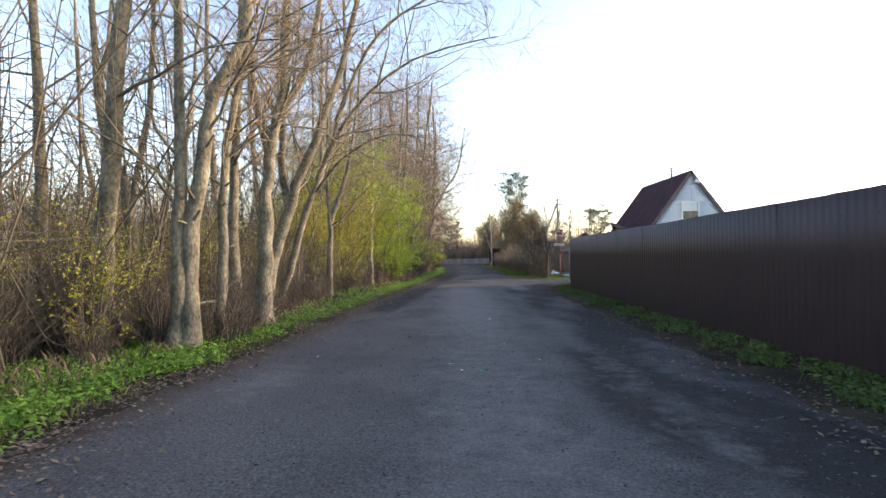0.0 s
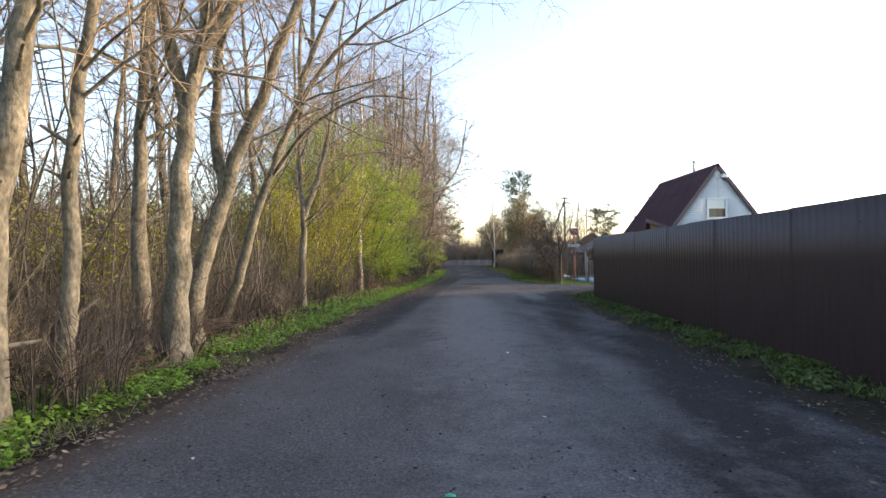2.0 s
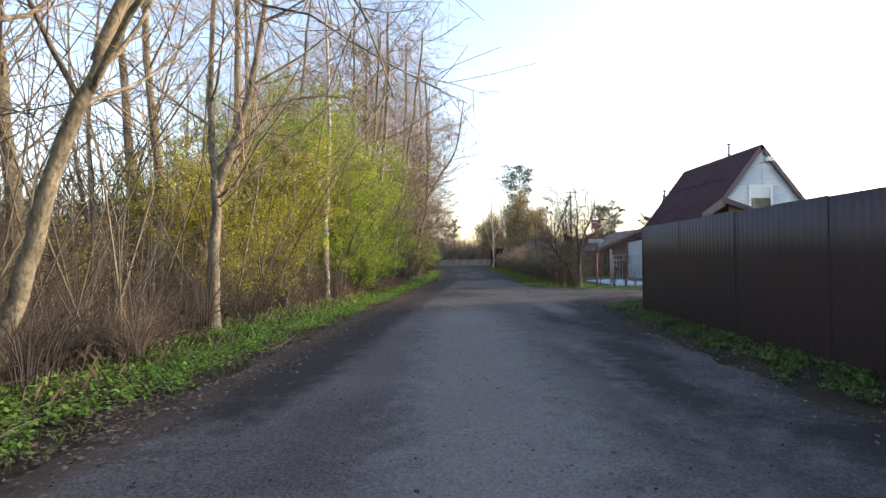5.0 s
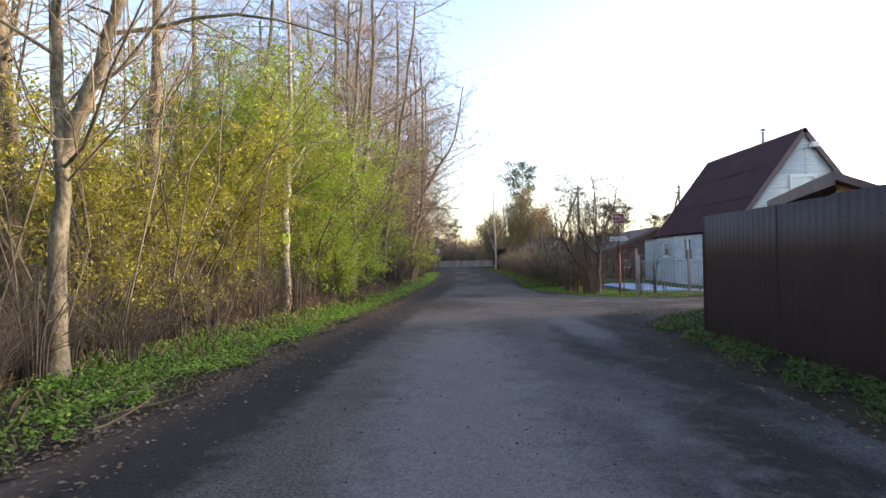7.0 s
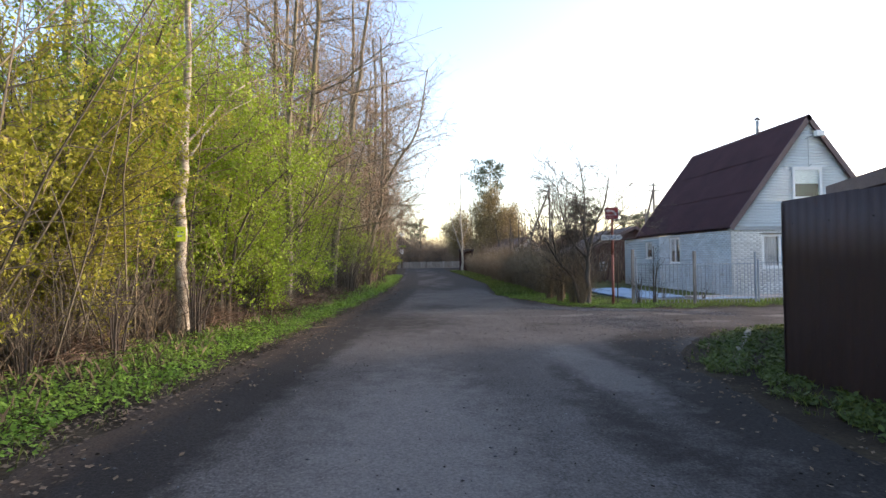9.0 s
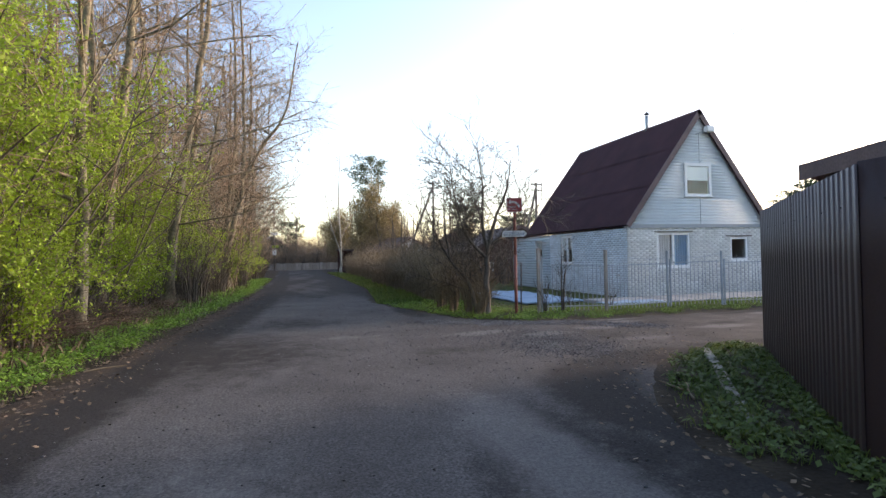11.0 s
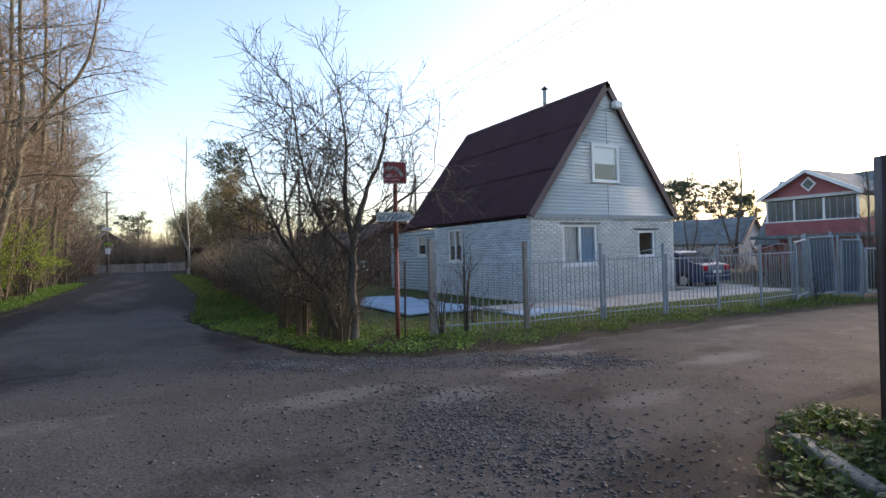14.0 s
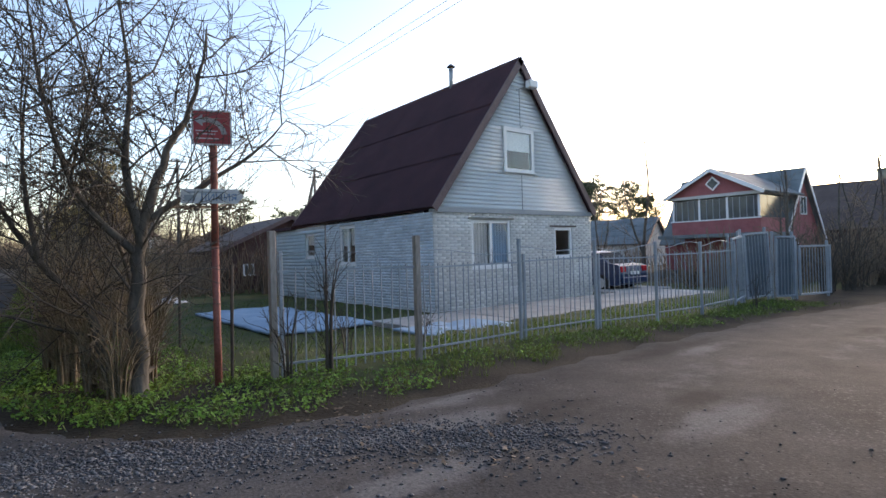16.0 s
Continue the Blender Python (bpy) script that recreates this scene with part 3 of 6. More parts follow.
lx = np.arange(6.6, 27, 0.4)
lawn = put("lawn", sheet("lawn", lx, np.arange(30.2, 60, 0.4), lambda x, y: ground_z(x, y) - 0.03 + 0.05 * smooth(30.3, 31.0, y) * smooth(6.7, 7.4, x)), M["lawn"])
tagged(lawn, "thin spring lawn of the fenced yard", "lawn", kind="structure")


# ---- brown sheet fence ----
def sheet_panel(w, h, deep):
    """Trapezoid-ribbed sheet, w wide along x, ribs towards -y."""
    xs, ys, pitch = [], [], w / 8
    for i in range(8):
        for u, d in ((0.0, 0), (0.34, 0), (0.44, deep), (0.86, deep), (0.96, 0)):
            xs.append((i + u) * pitch), ys.append(-d)
    xs.append(w), ys.append(0)
    n = len(xs)
    zs = (0.0, h * 0.33, h * 0.66, h)
    v = [(x, y, z) for z in zs for x, y in zip(xs, ys)] + [(x, y + 0.004, z) for z in zs for x, y in zip(xs, ys)]
    f = [(k * n + i, k * n + i + 1, (k + 1) * n + i + 1, (k + 1) * n + i) for k in range(3) for i in range(n - 1)]
    f += [tuple(c + 4 * n for c in reversed(q)) for q in f]
    top = 3 * n
    f += [(top + i, top + i + 1, top + i + 1 + 4 * n, top + i + 4 * n) for i in range(n - 1)]
    return np_mesh("panel", v, f)


def run_fence(name, p, q, h, label, deep=0.009):
    p, q = Vector((*p, 0)), Vector((*q, 0))
    d = q - p
    n = max(1, round(d.length / 1.12))
    root = thing(name, Matrix.Translation((p.x, p.y, 0)) @ Matrix.Rotation(math.atan2(d.y, d.x), 4, "Z"), label, "fence", "brown sheet fence")
    w = d.length / n
    me = sheet_panel(w + 0.012, h, deep)
    for i in range(n):
        lean = rng.normal(0, 0.08)
        put("panel", me, M["fence"], root, at=pose(i * w, -0.004 * (i % 2), -0.03 + rng.normal(0, 0.008), lean, 0, 0))
    for z in (0.35, h - 0.32):
        part("rail", boxes(((0.02, 0.012, z), (d.length - 0.02, 0.05, z + 0.04))), M["fence_frame"], root)
    pm = boxes(((-0.03, 0.055, -0.3), (0.03, 0.115, h - 0.06)), bevel=0.004)
    me2 = bpy.data.meshes.new("post")
    pm.to_mesh(me2), pm.free()
    for i in range(0, n + 1, 2):
        put("post", me2, M["fence_frame"], root, at=pose(min(max(i * w, 0.06), d.length - 0.06), 0, 0))
    sm = boxes(((-0.007, -0.015, -0.007), (0.007, -0.008, 0.007)))
    me3 = bpy.data.meshes.new("screw")
    sm.to_mesh(me3), sm.free()
    for i in range(0, n * 2):
        put("screw", me3, M["fence_frame"], root, at=pose((i + 0.33) * w / 2, 0, h - 0.30))
        put("screw", me3, M["fence_frame"], root, at=pose((i + 0.33) * w / 2, 0, 0.37))
    return root


# ribs face the road
FC = (5.15, 22.03)
run_fence("sheet_fence", FC, (4.05, -6.0), 2.05, "tall dark brown ribbed sheet-metal fence beside the road", 0.0025)
run_fence("sheet_fence", (8.0, 25.55), FC, 2.03, "dark brown ribbed sheet-metal fence across the corner")
run_fence("sheet_fence", (20.0, 25.0), (8.04, 25.56), 2.03, "dark brown ribbed sheet-metal fence along the side road")


# ---- the house ----
def window(name, x0, x1, z0, z1, root, inward, panes=1, curtain=None, sill=True):
    """A plastic-framed window in the plane y = 0 of its pose; inward: depth of the reveal behind it."""
    w = new(name)
    w.parent, w.matrix_basis = root, inward
    t = 0.085
    fr = boxes(((x0, -0.03, z0), (x0 + t, 0.05, z1)), ((x1 - t, -0.03, z0), (x1, 0.05, z1)), ((x0 + t, -0.03, z0), (x1 - t, 0.05, z0 + t)), ((x0 + t, -0.03, z1 - t), (x1 - t, 0.05, z1)))
    for i in range(1, panes):
        xm = x0 + (x1 - x0) * i / panes
        box(fr, (xm - 0.045, -0.03, z0 + t), (xm + 0.045, 0.05, z1 - t))
    part("window_frame", fr, M["white"], w)
    for i in range(panes):
        a, b = x0 + (x1 - x0) * i / panes, x0 + (x1 - x0) * (i + 1) / panes
        g = part("pane", boxes(((a + 0.05, 0.005, z0 + 0.05), (b - 0.05, 0.011, z1 - 0.05))), GLASS, w)
        g.visible_shadow = False
        if curtain and curtain[i]:
            me = sheet("curtain", np.linspace(a + 0.088, b - 0.088, 24), np.linspace(0, 1, 2), lambda x, y: 0 * x)
            co = np.array([v.co[:] for v in me.vertices])
            zlo = z0 + 0.05 + (z1 - z0) * (0.45 if curtain[i] == "blind" else 0.0)
            v = np.stack((co[:, 0], 0.055 + (0.0 if curtain[i] == "blind" else 0.012) * np.sin(co[:, 0] * 60), zlo + (z1 - 0.05 - zlo) * co[:, 1]), 1)
            me.vertices.foreach_set("co", v.astype(np.float32).ravel())
            put("curtain", me, M[curtain[i]], w)
    if sill:
        part("window_sill", boxes(((x0 - 0.05, -0.09, z0 - 0.04), (x1 + 0.05, 0.04, z0 - 0.005)), bevel=0.006), M["white"], w)
    return w


def wall_with_holes(length, height, holes, thick):
    """A wall along x, from z = 0, pierced by rectangular holes (x0, x1, z0, z1); y from 0 inwards."""
    xs = sorted({0.0, length, *[h[0] for h in holes], *[h[1] for h in holes]})
    zs = sorted({0.0, height, *[h[2] for h in holes], *[h[3] for h in holes]})
    bm = bmesh.new()
    for a, b in zip(xs, xs[1:]):
        for c, d in zip(zs, zs[1:]):
            if not any(h[0] <= a and b <= h[1] and h[2] <= c and d <= h[3] for h in holes):
                box(bm, (a, 0, c), (b, thick, d))
    bmesh.ops.remove_doubles(bm, verts=bm.verts, dist=0.0005)
    return bm


def bricks_on(length, height, holes, parent, nearest, seed, rest_of=None):
    """Courses of whitewashed brick, proud of the mortar; the first nearest ones as single pieces."""
    r = np.random.default_rng(seed)
    L, H, g = 0.256, 0.073, 0.010
    shared = {}
    V, F, n0, count = [], [], 0, 0
    row = 0
    z = 0.01
    while z + H < height:
        x = -(L + 0.005) / 2 * (row % 2)
        while x < length:
            spans = [(max(x, 0.0), min(x + L, length))]
            for hx0, hx1, hz0, hz1 in holes:
                if z < hz1 + 0.005 and z + H > hz0 - 0.005:
                    cut = []
                    for a, b in spans:
                        if b <= hx0 - 0.0 or a >= hx1:
                            cut.append((a, b))
                        else:
                            if a < hx0 - 0.03:
                                cut.append((a, hx0))
                            if b > hx1 + 0.03:
                                cut.append((hx1, b))
                    spans = cut
            for a, b in spans:
                w = round((b - a) / 0.02) * 0.02 if b - a < L - 0.001 else L
                if w < 0.03:
                    continue
                if w not in shared:
                    e = 0.003
                    v = [(0, 0.004, 0), (w, 0.004, 0), (w, 0.004, H), (0, 0.004, H), (e, -0.006, e), (w - e, -0.006, e), (w - e, -0.006, H - e), (e, -0.006, H - e)]
                    f = [(4, 5, 6, 7), (0, 1, 5, 4), (1, 2, 6, 5), (2, 3, 7, 6), (3, 0, 4, 7)]
                    shared[w] = (np.array(v), np.array(f), np_mesh("brick", v, f))
                dy = r.normal(0, 0.0022)
                if count < nearest and z > 0.55 and a < 4.6:
                    put("brick", shared[w][2], M["brick"], parent, at=pose(a, dy, z, 0, r.normal(0, 0.35), 0))
                    count += 1
                else:
                    V.append(shared[w][0] + np.array((a, dy, z))), F.append(shared[w][1] + n0)
                    n0 += 8
            x += L + 0.005
        z += H + g
        row += 1
    if V:
        rest = put("brickwork", np_mesh("brickwork", np.concatenate(V), np.concatenate(F)), rest_of or M["brick_rest"], parent)
        tagged(rest, kind="stuff")


M["brick_rest"] = surf("whitewashed_brick_joined", (0.48, 0.475, 0.45), (0.68, 0.68, 0.655), 1.1, 30, 0.9, 0.5, 0.006, fleck=0.14, island=0.11)
# bluer tone for the bricks of the side wall
M["brick_side"] = surf("pale_blue_brick", (0.47, 0.54, 0.59), (0.62, 0.68, 0.72), 1.1, 30, 0.9, 0.5, 0.006, fleck=0.14, island=0.12)
M["siding_blue"] = surf("pale_blue_boards", (0.40, 0.49, 0.55), (0.50, 0.58, 0.63), 1.1, 25, 0.7, 0.15, 0.003, fleck=0.1)
HX0, HX1, HY0, HY1, HB, HE, HA = 13.6, 20.15, 36.8, 45.4, -0.28, 2.60, 6.93
HW, HL, HXM = HX1 - HX0, HY1 - HY0, (HX0 + HX1) / 2


def build_house():
    root = thing("house", pose(HX0, HY0, HB), "small steep-roofed house, whitewashed brick below pale siding", "house")
    eh = HE - HB - 0.22
    big, small = (1.30, 2.80, 1.14, 2.47), (4.72, 5.58, 1.34, 2.28)
    s1, s2 = (4.08, 5.12, 1.30, 2.55), (7.02, 7.82, 1.55, 2.42)
    annex = 6.18
    ft = part("front_wall", wall_with_holes(HW, eh, [big, small], 0.3), M["mortar"], root)
    sd = part("side_wall", wall_with_holes(HL - 0.3, eh, [(HL - b - 0.0, HL - a, c, d) for a, b, c, d in (s1, s2)], 0.3), M["mortar"], root, at=pose(0, HL, 0, 0, 0, -90))
    part("side_wall", boxes(((HW - 0.3, 0.3, 0), (HW, HL - 0.3, eh))), M["mortar"], root)
    part("back_wall", boxes(((0.3, HL - 0.3, 0), (HW, HL, eh))), M["mortar"], root)
    part("plinth", boxes(((-0.05, -0.05, -0.25), (HW + 0.05, HL + 0.05, 0.06)), bevel=0.01), M["concrete"], root)
    # near-black panels, added so the unlit rooms read dark behind the glass
    part("upper_floor", boxes(((0.3, 0.3, eh - 0.12), (HW - 0.3, HL - 0.3, eh))), M["dark"], root)
    part("dark_room_back", boxes(((0.3, 1.8, 0.1), (HW - 0.3, 1.86, eh - 0.13))), M["dark"], root)
    bricks_on(HW, eh, [big, small], ft, 280, 3)
    bricks_on(HL - 0.02, eh, [(HL - s1[1], HL - s1[0], s1[2], s1[3]), (-1.0, HL - annex, -1.0, 9.0)], sd, 0, 4, M["brick_side"])
    # the rear part of the side is boarded, and runs on into a low flat-roofed annex
    for i in range(19):
        a, b = 0.08 + i * 0.13, min(0.08 + (i + 1) * 0.13, eh)
        spans = [(-2.0, HL - annex - 0.012)]
        if b > s2[2] and a < s2[3]:
            spans = [(-2.0, HL - s2[1]), (HL - s2[0], HL - annex - 0.012)]
        for p, q in spans:
            v = [(p, -0.022, a), (q, -0.022, a), (q, -0.006, b), (p, -0.006, b), (p, 0.01, a), (q, 0.01, a), (q, 0.01, b), (p, 0.01, b)]
            put("board", np_mesh("board", v, [(0, 1, 2, 3), (4, 5, 1, 0), (3, 2, 6, 7), (0, 3, 7, 4), (1, 5, 6, 2)]), M["siding_blue"], sd)
    part("annex_wall", boxes(((0.012, HL + 0.003, -0.2), (4.5, HL + 2.0, eh - 0.02))), M["siding_blue"], root)
    part("annex_roof", boxes(((-0.16, HL + 0.13, eh - 0.018), (4.7, HL + 2.2, eh + 0.075)), bevel=0.01), M["roof"], root)
    # lintels
    part("lintel", boxes(((big[0] - 0.12, -0.03, big[3] + 0.01), (big[1] + 0.12, 0.02, big[3] + 0.07))), M["kerb"], root)
    part("lintel", boxes(((small[0] - 0.22, -0.03, small[3] + 0.02), (small[1] + 0.18, 0.02, small[3] + 0.06))), M["brown_roof"], root)
    window("window", *big, root, pose(0, 0.06, 0), 2, ("curtain", "curtain_blue"))
    window("window", *small, root, pose(0, 0.06, 0), 1, None)
    window("window", HL - s1[1], HL - s1[0], s1[2], s1[3], root, pose(0.06, HL, 0, 0, 0, -90), 2, ("blind", "blind"))
    window("window", HL - s2[1], HL - s2[0], s2[2], s2[3], root, pose(0.06, HL, 0, 0, 0, -90), 1, ("blind",))
    # fascia band under the gable
    part("fascia", boxes(((-0.04, -0.05, eh - 0.005), (HW + 0.04, 0.12, eh + 0.13))), M["fascia"], root)
    # gable of lapped boards, with the upper window's opening
    z0, zt = eh + 0.13, HA - HB - 0.14
    mid, half0 = HW / 2, HW / 2 - 0.13
    up = (2.62, 3.82, 3.89, 5.14)
    slope = half0 / (zt - z0 + 0.16)
    gable = new("gable")
    gable.parent = root
    n = 38
    bh = (zt - z0) / n

    def span(z):
        return max(0.03, half0 - (z - z0) * slope)
    for side, y0, y1 in ((0, 0.0, 0.12), (1, HL - 0.15, HL)):
        bm = bmesh.new()
        if side == 0:
            cols = [(z0, up[2]), (up[2], up[3]), (up[3], zt)]
            for a, b in cols:
                for sgn in (-1, 1):
                    inner = 0.0 if (a, b) != cols[1] else (mid - up[0] if sgn < 0 else up[1] - mid)
                    q = [(mid + sgn * inner, a), (mid + sgn * span(a), a), (mid + sgn * span(b), b), (mid + sgn * inner, b)]
                    vs = [bm.verts.new((x, y, z)) for y in (0.02, 0.14) for x, z in q]
                    for f in ((0, 1, 2, 3), (7, 6, 5, 4), (0, 4, 5, 1), (1, 5, 6, 2), (2, 6, 7, 3), (3, 7, 4, 0)):
                        bm.faces.new([vs[i] for i in f])
            bmesh.ops.recalc_face_normals(bm, faces=bm.faces)
            part("sheathing", bm, M["siding"], gable)
        else:
            bm.free()
            part("sheathing", prism([(mid - span(z0), z0), (mid + span(z0), z0), (mid, zt)], 0.12), M["siding"], gable, at=pose(0, HL - 0.14, 0))
    for i in range(n):
        a, b = z0 + i * bh, z0 + (i + 1) * bh
        segs = [(mid - span(a), mid + span(a), mid - span(b), mid + span(b))]
        if b > up[2] + 0.02 and a < up[3] - 0.02:
            segs = [(mid - span(a), up[0] - 0.02, mid - span(b), up[0] - 0.02), (up[1] + 0.02, mid + span(a), up[1] + 0.02, mid + span(b))]
        for l0, r0, l1, r1 in segs:
            v = [(l0, -0.022, a), (r0, -0.022, a), (r1, -0.002, b), (l1, -0.002, b), (l0, 0.018, a), (r0, 0.018, a), (r1, 0.018, b), (l1, 0.018, b)]
            f = [(0, 1, 2, 3), (4, 5, 1, 0), (3, 2, 6, 7), (0, 3, 7, 4), (1, 5, 6, 2)]
            put("board", np_mesh("board", v, f), M["siding"], gable)
    # the white blind also stands in for bright sky mirrored in this pane
    w = window("window", *up, root, pose(0, -0.015, 0), 1, ("blind",))
    part("trim", boxes(((up[0] - 0.025, -0.035, up[2] - 0.03), (up[0], 0.0, up[3] + 0.03)), ((up[1], -0.035, up[2] - 0.03), (up[1] + 0.025, 0.0, up[3] + 0.03)), ((up[0], -0.035, up[3]), (up[1], 0.0, up[3] + 0.03))), M["white"], w)
    part("dark_room_back", boxes(((mid - 1.0, 2.2, eh), (mid + 1.0, 2.26, eh + 2.7))), M["dark"], root)
    # roof: two slabs under three lapped rows of corrugated sheets
    rise, run = HA - HE, HW / 2
    ang = math.degrees(math.atan2(rise, run))
    length = math.hypot(rise, run) + 0.14
    ov = 0.13
    for sgn in (-1, 1):
        at = Matrix.Translation((mid, 0, HA - HB)) @ Matrix.Diagonal((sgn, 1, 1, 1)) @ pose(0, 0, 0, 0, ang, 0)
        bm = boxes(((0.0, -ov, -0.09), (length, HL + ov, -0.005)))
        bm.transform(at)
        bmesh.ops.recalc_face_normals(bm, faces=bm.faces)
        roof = part("roof", bm, M["roof"], root, "maroon corrugated roofing on a steep slope")
        for k in range(3):
            xs = np.linspace(length * k / 3 - (0.0 if k == 0 else 0.12), length * (k + 1) / 3 + 0.02, 7)
            me = sheet("sheet", xs, np.linspace(-ov - 0.01, HL + ov + 0.01, 744), lambda x, y: 0.018 + 0.026 * (x - xs[0]) / (xs[-1] - xs[0]) + 0.012 * np.sin(y * 2 * np.pi / 0.095) + 0.008 * wave(x * 0.7, y * 0.55 + k, 1.0))
            me.transform(at)
            put("sheet", me, M["roof"], roof)
        for y in (-ov - 0.03, HL + ov):
            bm = boxes(((-0.03, y, -0.15), (length + 0.02, y + 0.035, 0.045)))
            bm.transform(at)
            bmesh.ops.recalc_face_normals(bm, faces=bm.faces)
            part("barge_board", bm, M["barge"], root)
        bm = boxes(((length - 0.10, -ov, -0.11), (length - 0.06, HL + ov, -0.09)))
        bm.transform(at)
        bmesh.ops.recalc_face_normals(bm, faces=bm.faces)
        part("eave_board", bm, M["barge"], root)
    bm = bmesh.new()
    rod(bm, (mid, -ov - 0.02, HA - HB + 0.0), (mid, HL + ov, HA - HB + 0.0), 0.055, 8)
    part("ridge_cap", bm, M["barge"], root)
    # flue with its cowl
    bm = bmesh.new()
    rod(bm, (mid, 3.05, HA - HB - 0.1), (mid, 3.05, HA - HB + 0.60), 0.075, 14)
    fl = part("flue", bm, M["steel"], root, smooth=True)
    bm = bmesh.new()
    rod(bm, (mid, 3.05, HA - HB + 0.66), (mid, 3.05, HA - HB + 0.77), 0.15, 14, 0.02)
    for a in range(3):
        c, s = math.cos(a * 2.1) * 0.07, math.sin(a * 2.1) * 0.07
        rod(bm, (mid + c, 3.05 + s, HA - HB + 0.58), (mid + c, 3.05 + s, HA - HB + 0.68), 0.006, 4)
    part("cowl", bm, M["fence_frame"], fl)
    # floodlight on a bracket, its cable down the gable
    bm = bmesh.new()
    box(bm, (mid + 0.16, -0.36, 6.36), (mid + 0.50, -0.14, 6.58), 0.02)
    lamp = part("floodlight", bm, M["white"], root, "white boxy floodlight under the gable peak")
    bm = bmesh.new()
    rod(bm, (mid + 0.28, -0.15, 6.45), (mid + 0.02, -0.02, 6.34), 0.014, 6)
    rod(bm, (mid + 0.02, -0.03, 6.34), (mid - 0.10, -0.04, 6.30), 0.02, 6)
    part("bracket", bm, M["steel"], lamp)
    bm = bmesh.new()
    rod(bm, (mid + 0.02, -0.034, 6.36), (mid + 0.02, -0.034, up[3] + 0.08), 0.011, 6)
    rod(bm, (mid + 0.02, -0.04, up[3] + 0.06), (mid + 0.14, -0.04, up[3] + 0.14), 0.016, 6)
    part("cable", bm, M["steel"], root)
    bm = bmesh.new()
    rod(bm, (mid + 0.02, -0.034, z0), (mid + 0.02, -0.034, up[2] - 0.09), 0.011, 6)
    part("cable", bm, M["steel"], root)
    return root


build_house()


# ---- trees on the wood's edge ----
MID = [(1.9, (2.2, 5.2), (45, 80), 0.02, 4, 0.28, 0.017), (3.3, (1.0, 2.6), (35, 70), 0.015, 3, 0.12, 0.009), (3.8, (0.5, 1.4), (25, 65), 0.01, 3, 0.1, 0.0065)]

def hero(at, stems, seed, bark="bark", twigs="twig", spec=WOOD, label="tall bare alder with a grey-brown trunk at the wood's edge"):
    return stem_tree("tree", pose(at[0], at[1], float(ground_z(*at))), stems, spec, M[bark], M[twigs], label, "tree", seed, "trees at the wood's edge")


hero((-5.0, 7.9), [([(0, 0, 0), (0.05, 0.1, 2.2), (0.35, 0, 4.6), (0.25, 0.2, 7.5), (0.3, 0.4, 11)], 0.17, 0.05)], 11, label="thick bare alder with a broken limb stub")
hero((-6.6, 11.6), [([(0, 0, 0), (-0.1, 0, 2.5), (-0.75, 0, 5.0), (-1.0, 0.2, 9.5)], 0.15, 0.04), ([(-0.1, 0, 2.4), (0.2, 0.4, 5.5), (0.1, 0.6, 10)], 0.09, 0.03)], 12)
hero((-3.95, 8.0), [([(0, 0, 0), (0.05, 0, 1.5), (0.02, 0.1, 4.0), (-0.1, 0.2, 9.5)], 0.13, 0.04), ([(0.18, 0.05, 0), (0.22, 0.1, 1.8), (0.5, 0.1, 3.6), (1.05, 0.2, 5.2), (1.5, 0.4, 10)], 0.15, 0.04)], 13, label="twin-stemmed bare alder in low brush")
hero((-3.58, 8.75), [([(0, 0, 0), (0.03, 0, 1.5), (0.1, 0.05, 3.2), (0.45, 0.1, 5.2), (0.6, 0.2, 9)], 0.095, 0.03)], 14, label="slender bare alder with a pale trunk")
hero((-3.62, 11.0), [([(0, 0, 0), (0.0, 0.0, 1.6), (0.10, 0.1, 3.4), (0.45, 0.1, 6.0), (0.3, 0.2, 11.5)], 0.18, 0.05), ([(0.12, 0.1, 3.4), (-0.35, 0.2, 5.6), (-0.5, 0.3, 10)], 0.11, 0.03), ([(0.2, 0.1, 4.2), (0.95, 0.2, 5.6), (1.5, 0.4, 9.5)], 0.10, 0.03)], 15, label="stout bare alder forking above head height")
hero((-4.4, 11.5), [([(0, 0, 0), (-0.05, 0.05, 2.5), (0.1, 0, 5), (0.2, 0.2, 10.5)], 0.13, 0.04)], 16)
hero((-3.95, 12.1), [([(0, 0, 0), (0.15, 0.05, 1.2), (0.55, 0.1, 2.6), (1.25, 0.15, 4.4), (1.9, 0.4, 6.6), (2.5, 0.6, 10)], 0.16, 0.04), ([(0.5, 0.1, 2.4), (0.32, 0.2, 3.6), (0.45, 0.25, 6), (0.5, 0.4, 9)], 0.10, 0.03)], 17, label="leaning bare alder arching over the verge")
hero((-4.35, 14.3), [([(0, 0, 0), (0.35, 0.05, 1.2), (0.75, 0.1, 2.6), (1.35, 0.3, 4.3), (1.75, 0.4, 6.2), (1.7, 0.6, 9.5)], 0.115, 0.03), ([(1.0, 0.2, 3.4), (2.0, 0.1, 5.2), (3.6, 0.2, 6.6), (5.9, 0.4, 7.3)], 0.065, 0.012), ([(0.9, 0.2, 3.0), (1.8, -0.3, 3.9), (2.9, -0.6, 4.4), (3.9, -0.8, 4.3)], 0.04, 0.010), ([(1.5, 0.3, 5.0), (2.6, 0.6, 7.4), (4.4, 0.9, 8.8), (6.0, 1.0, 9.4)], 0.06, 0.012)], 18, label="slim leaning alder with a limb over the road")
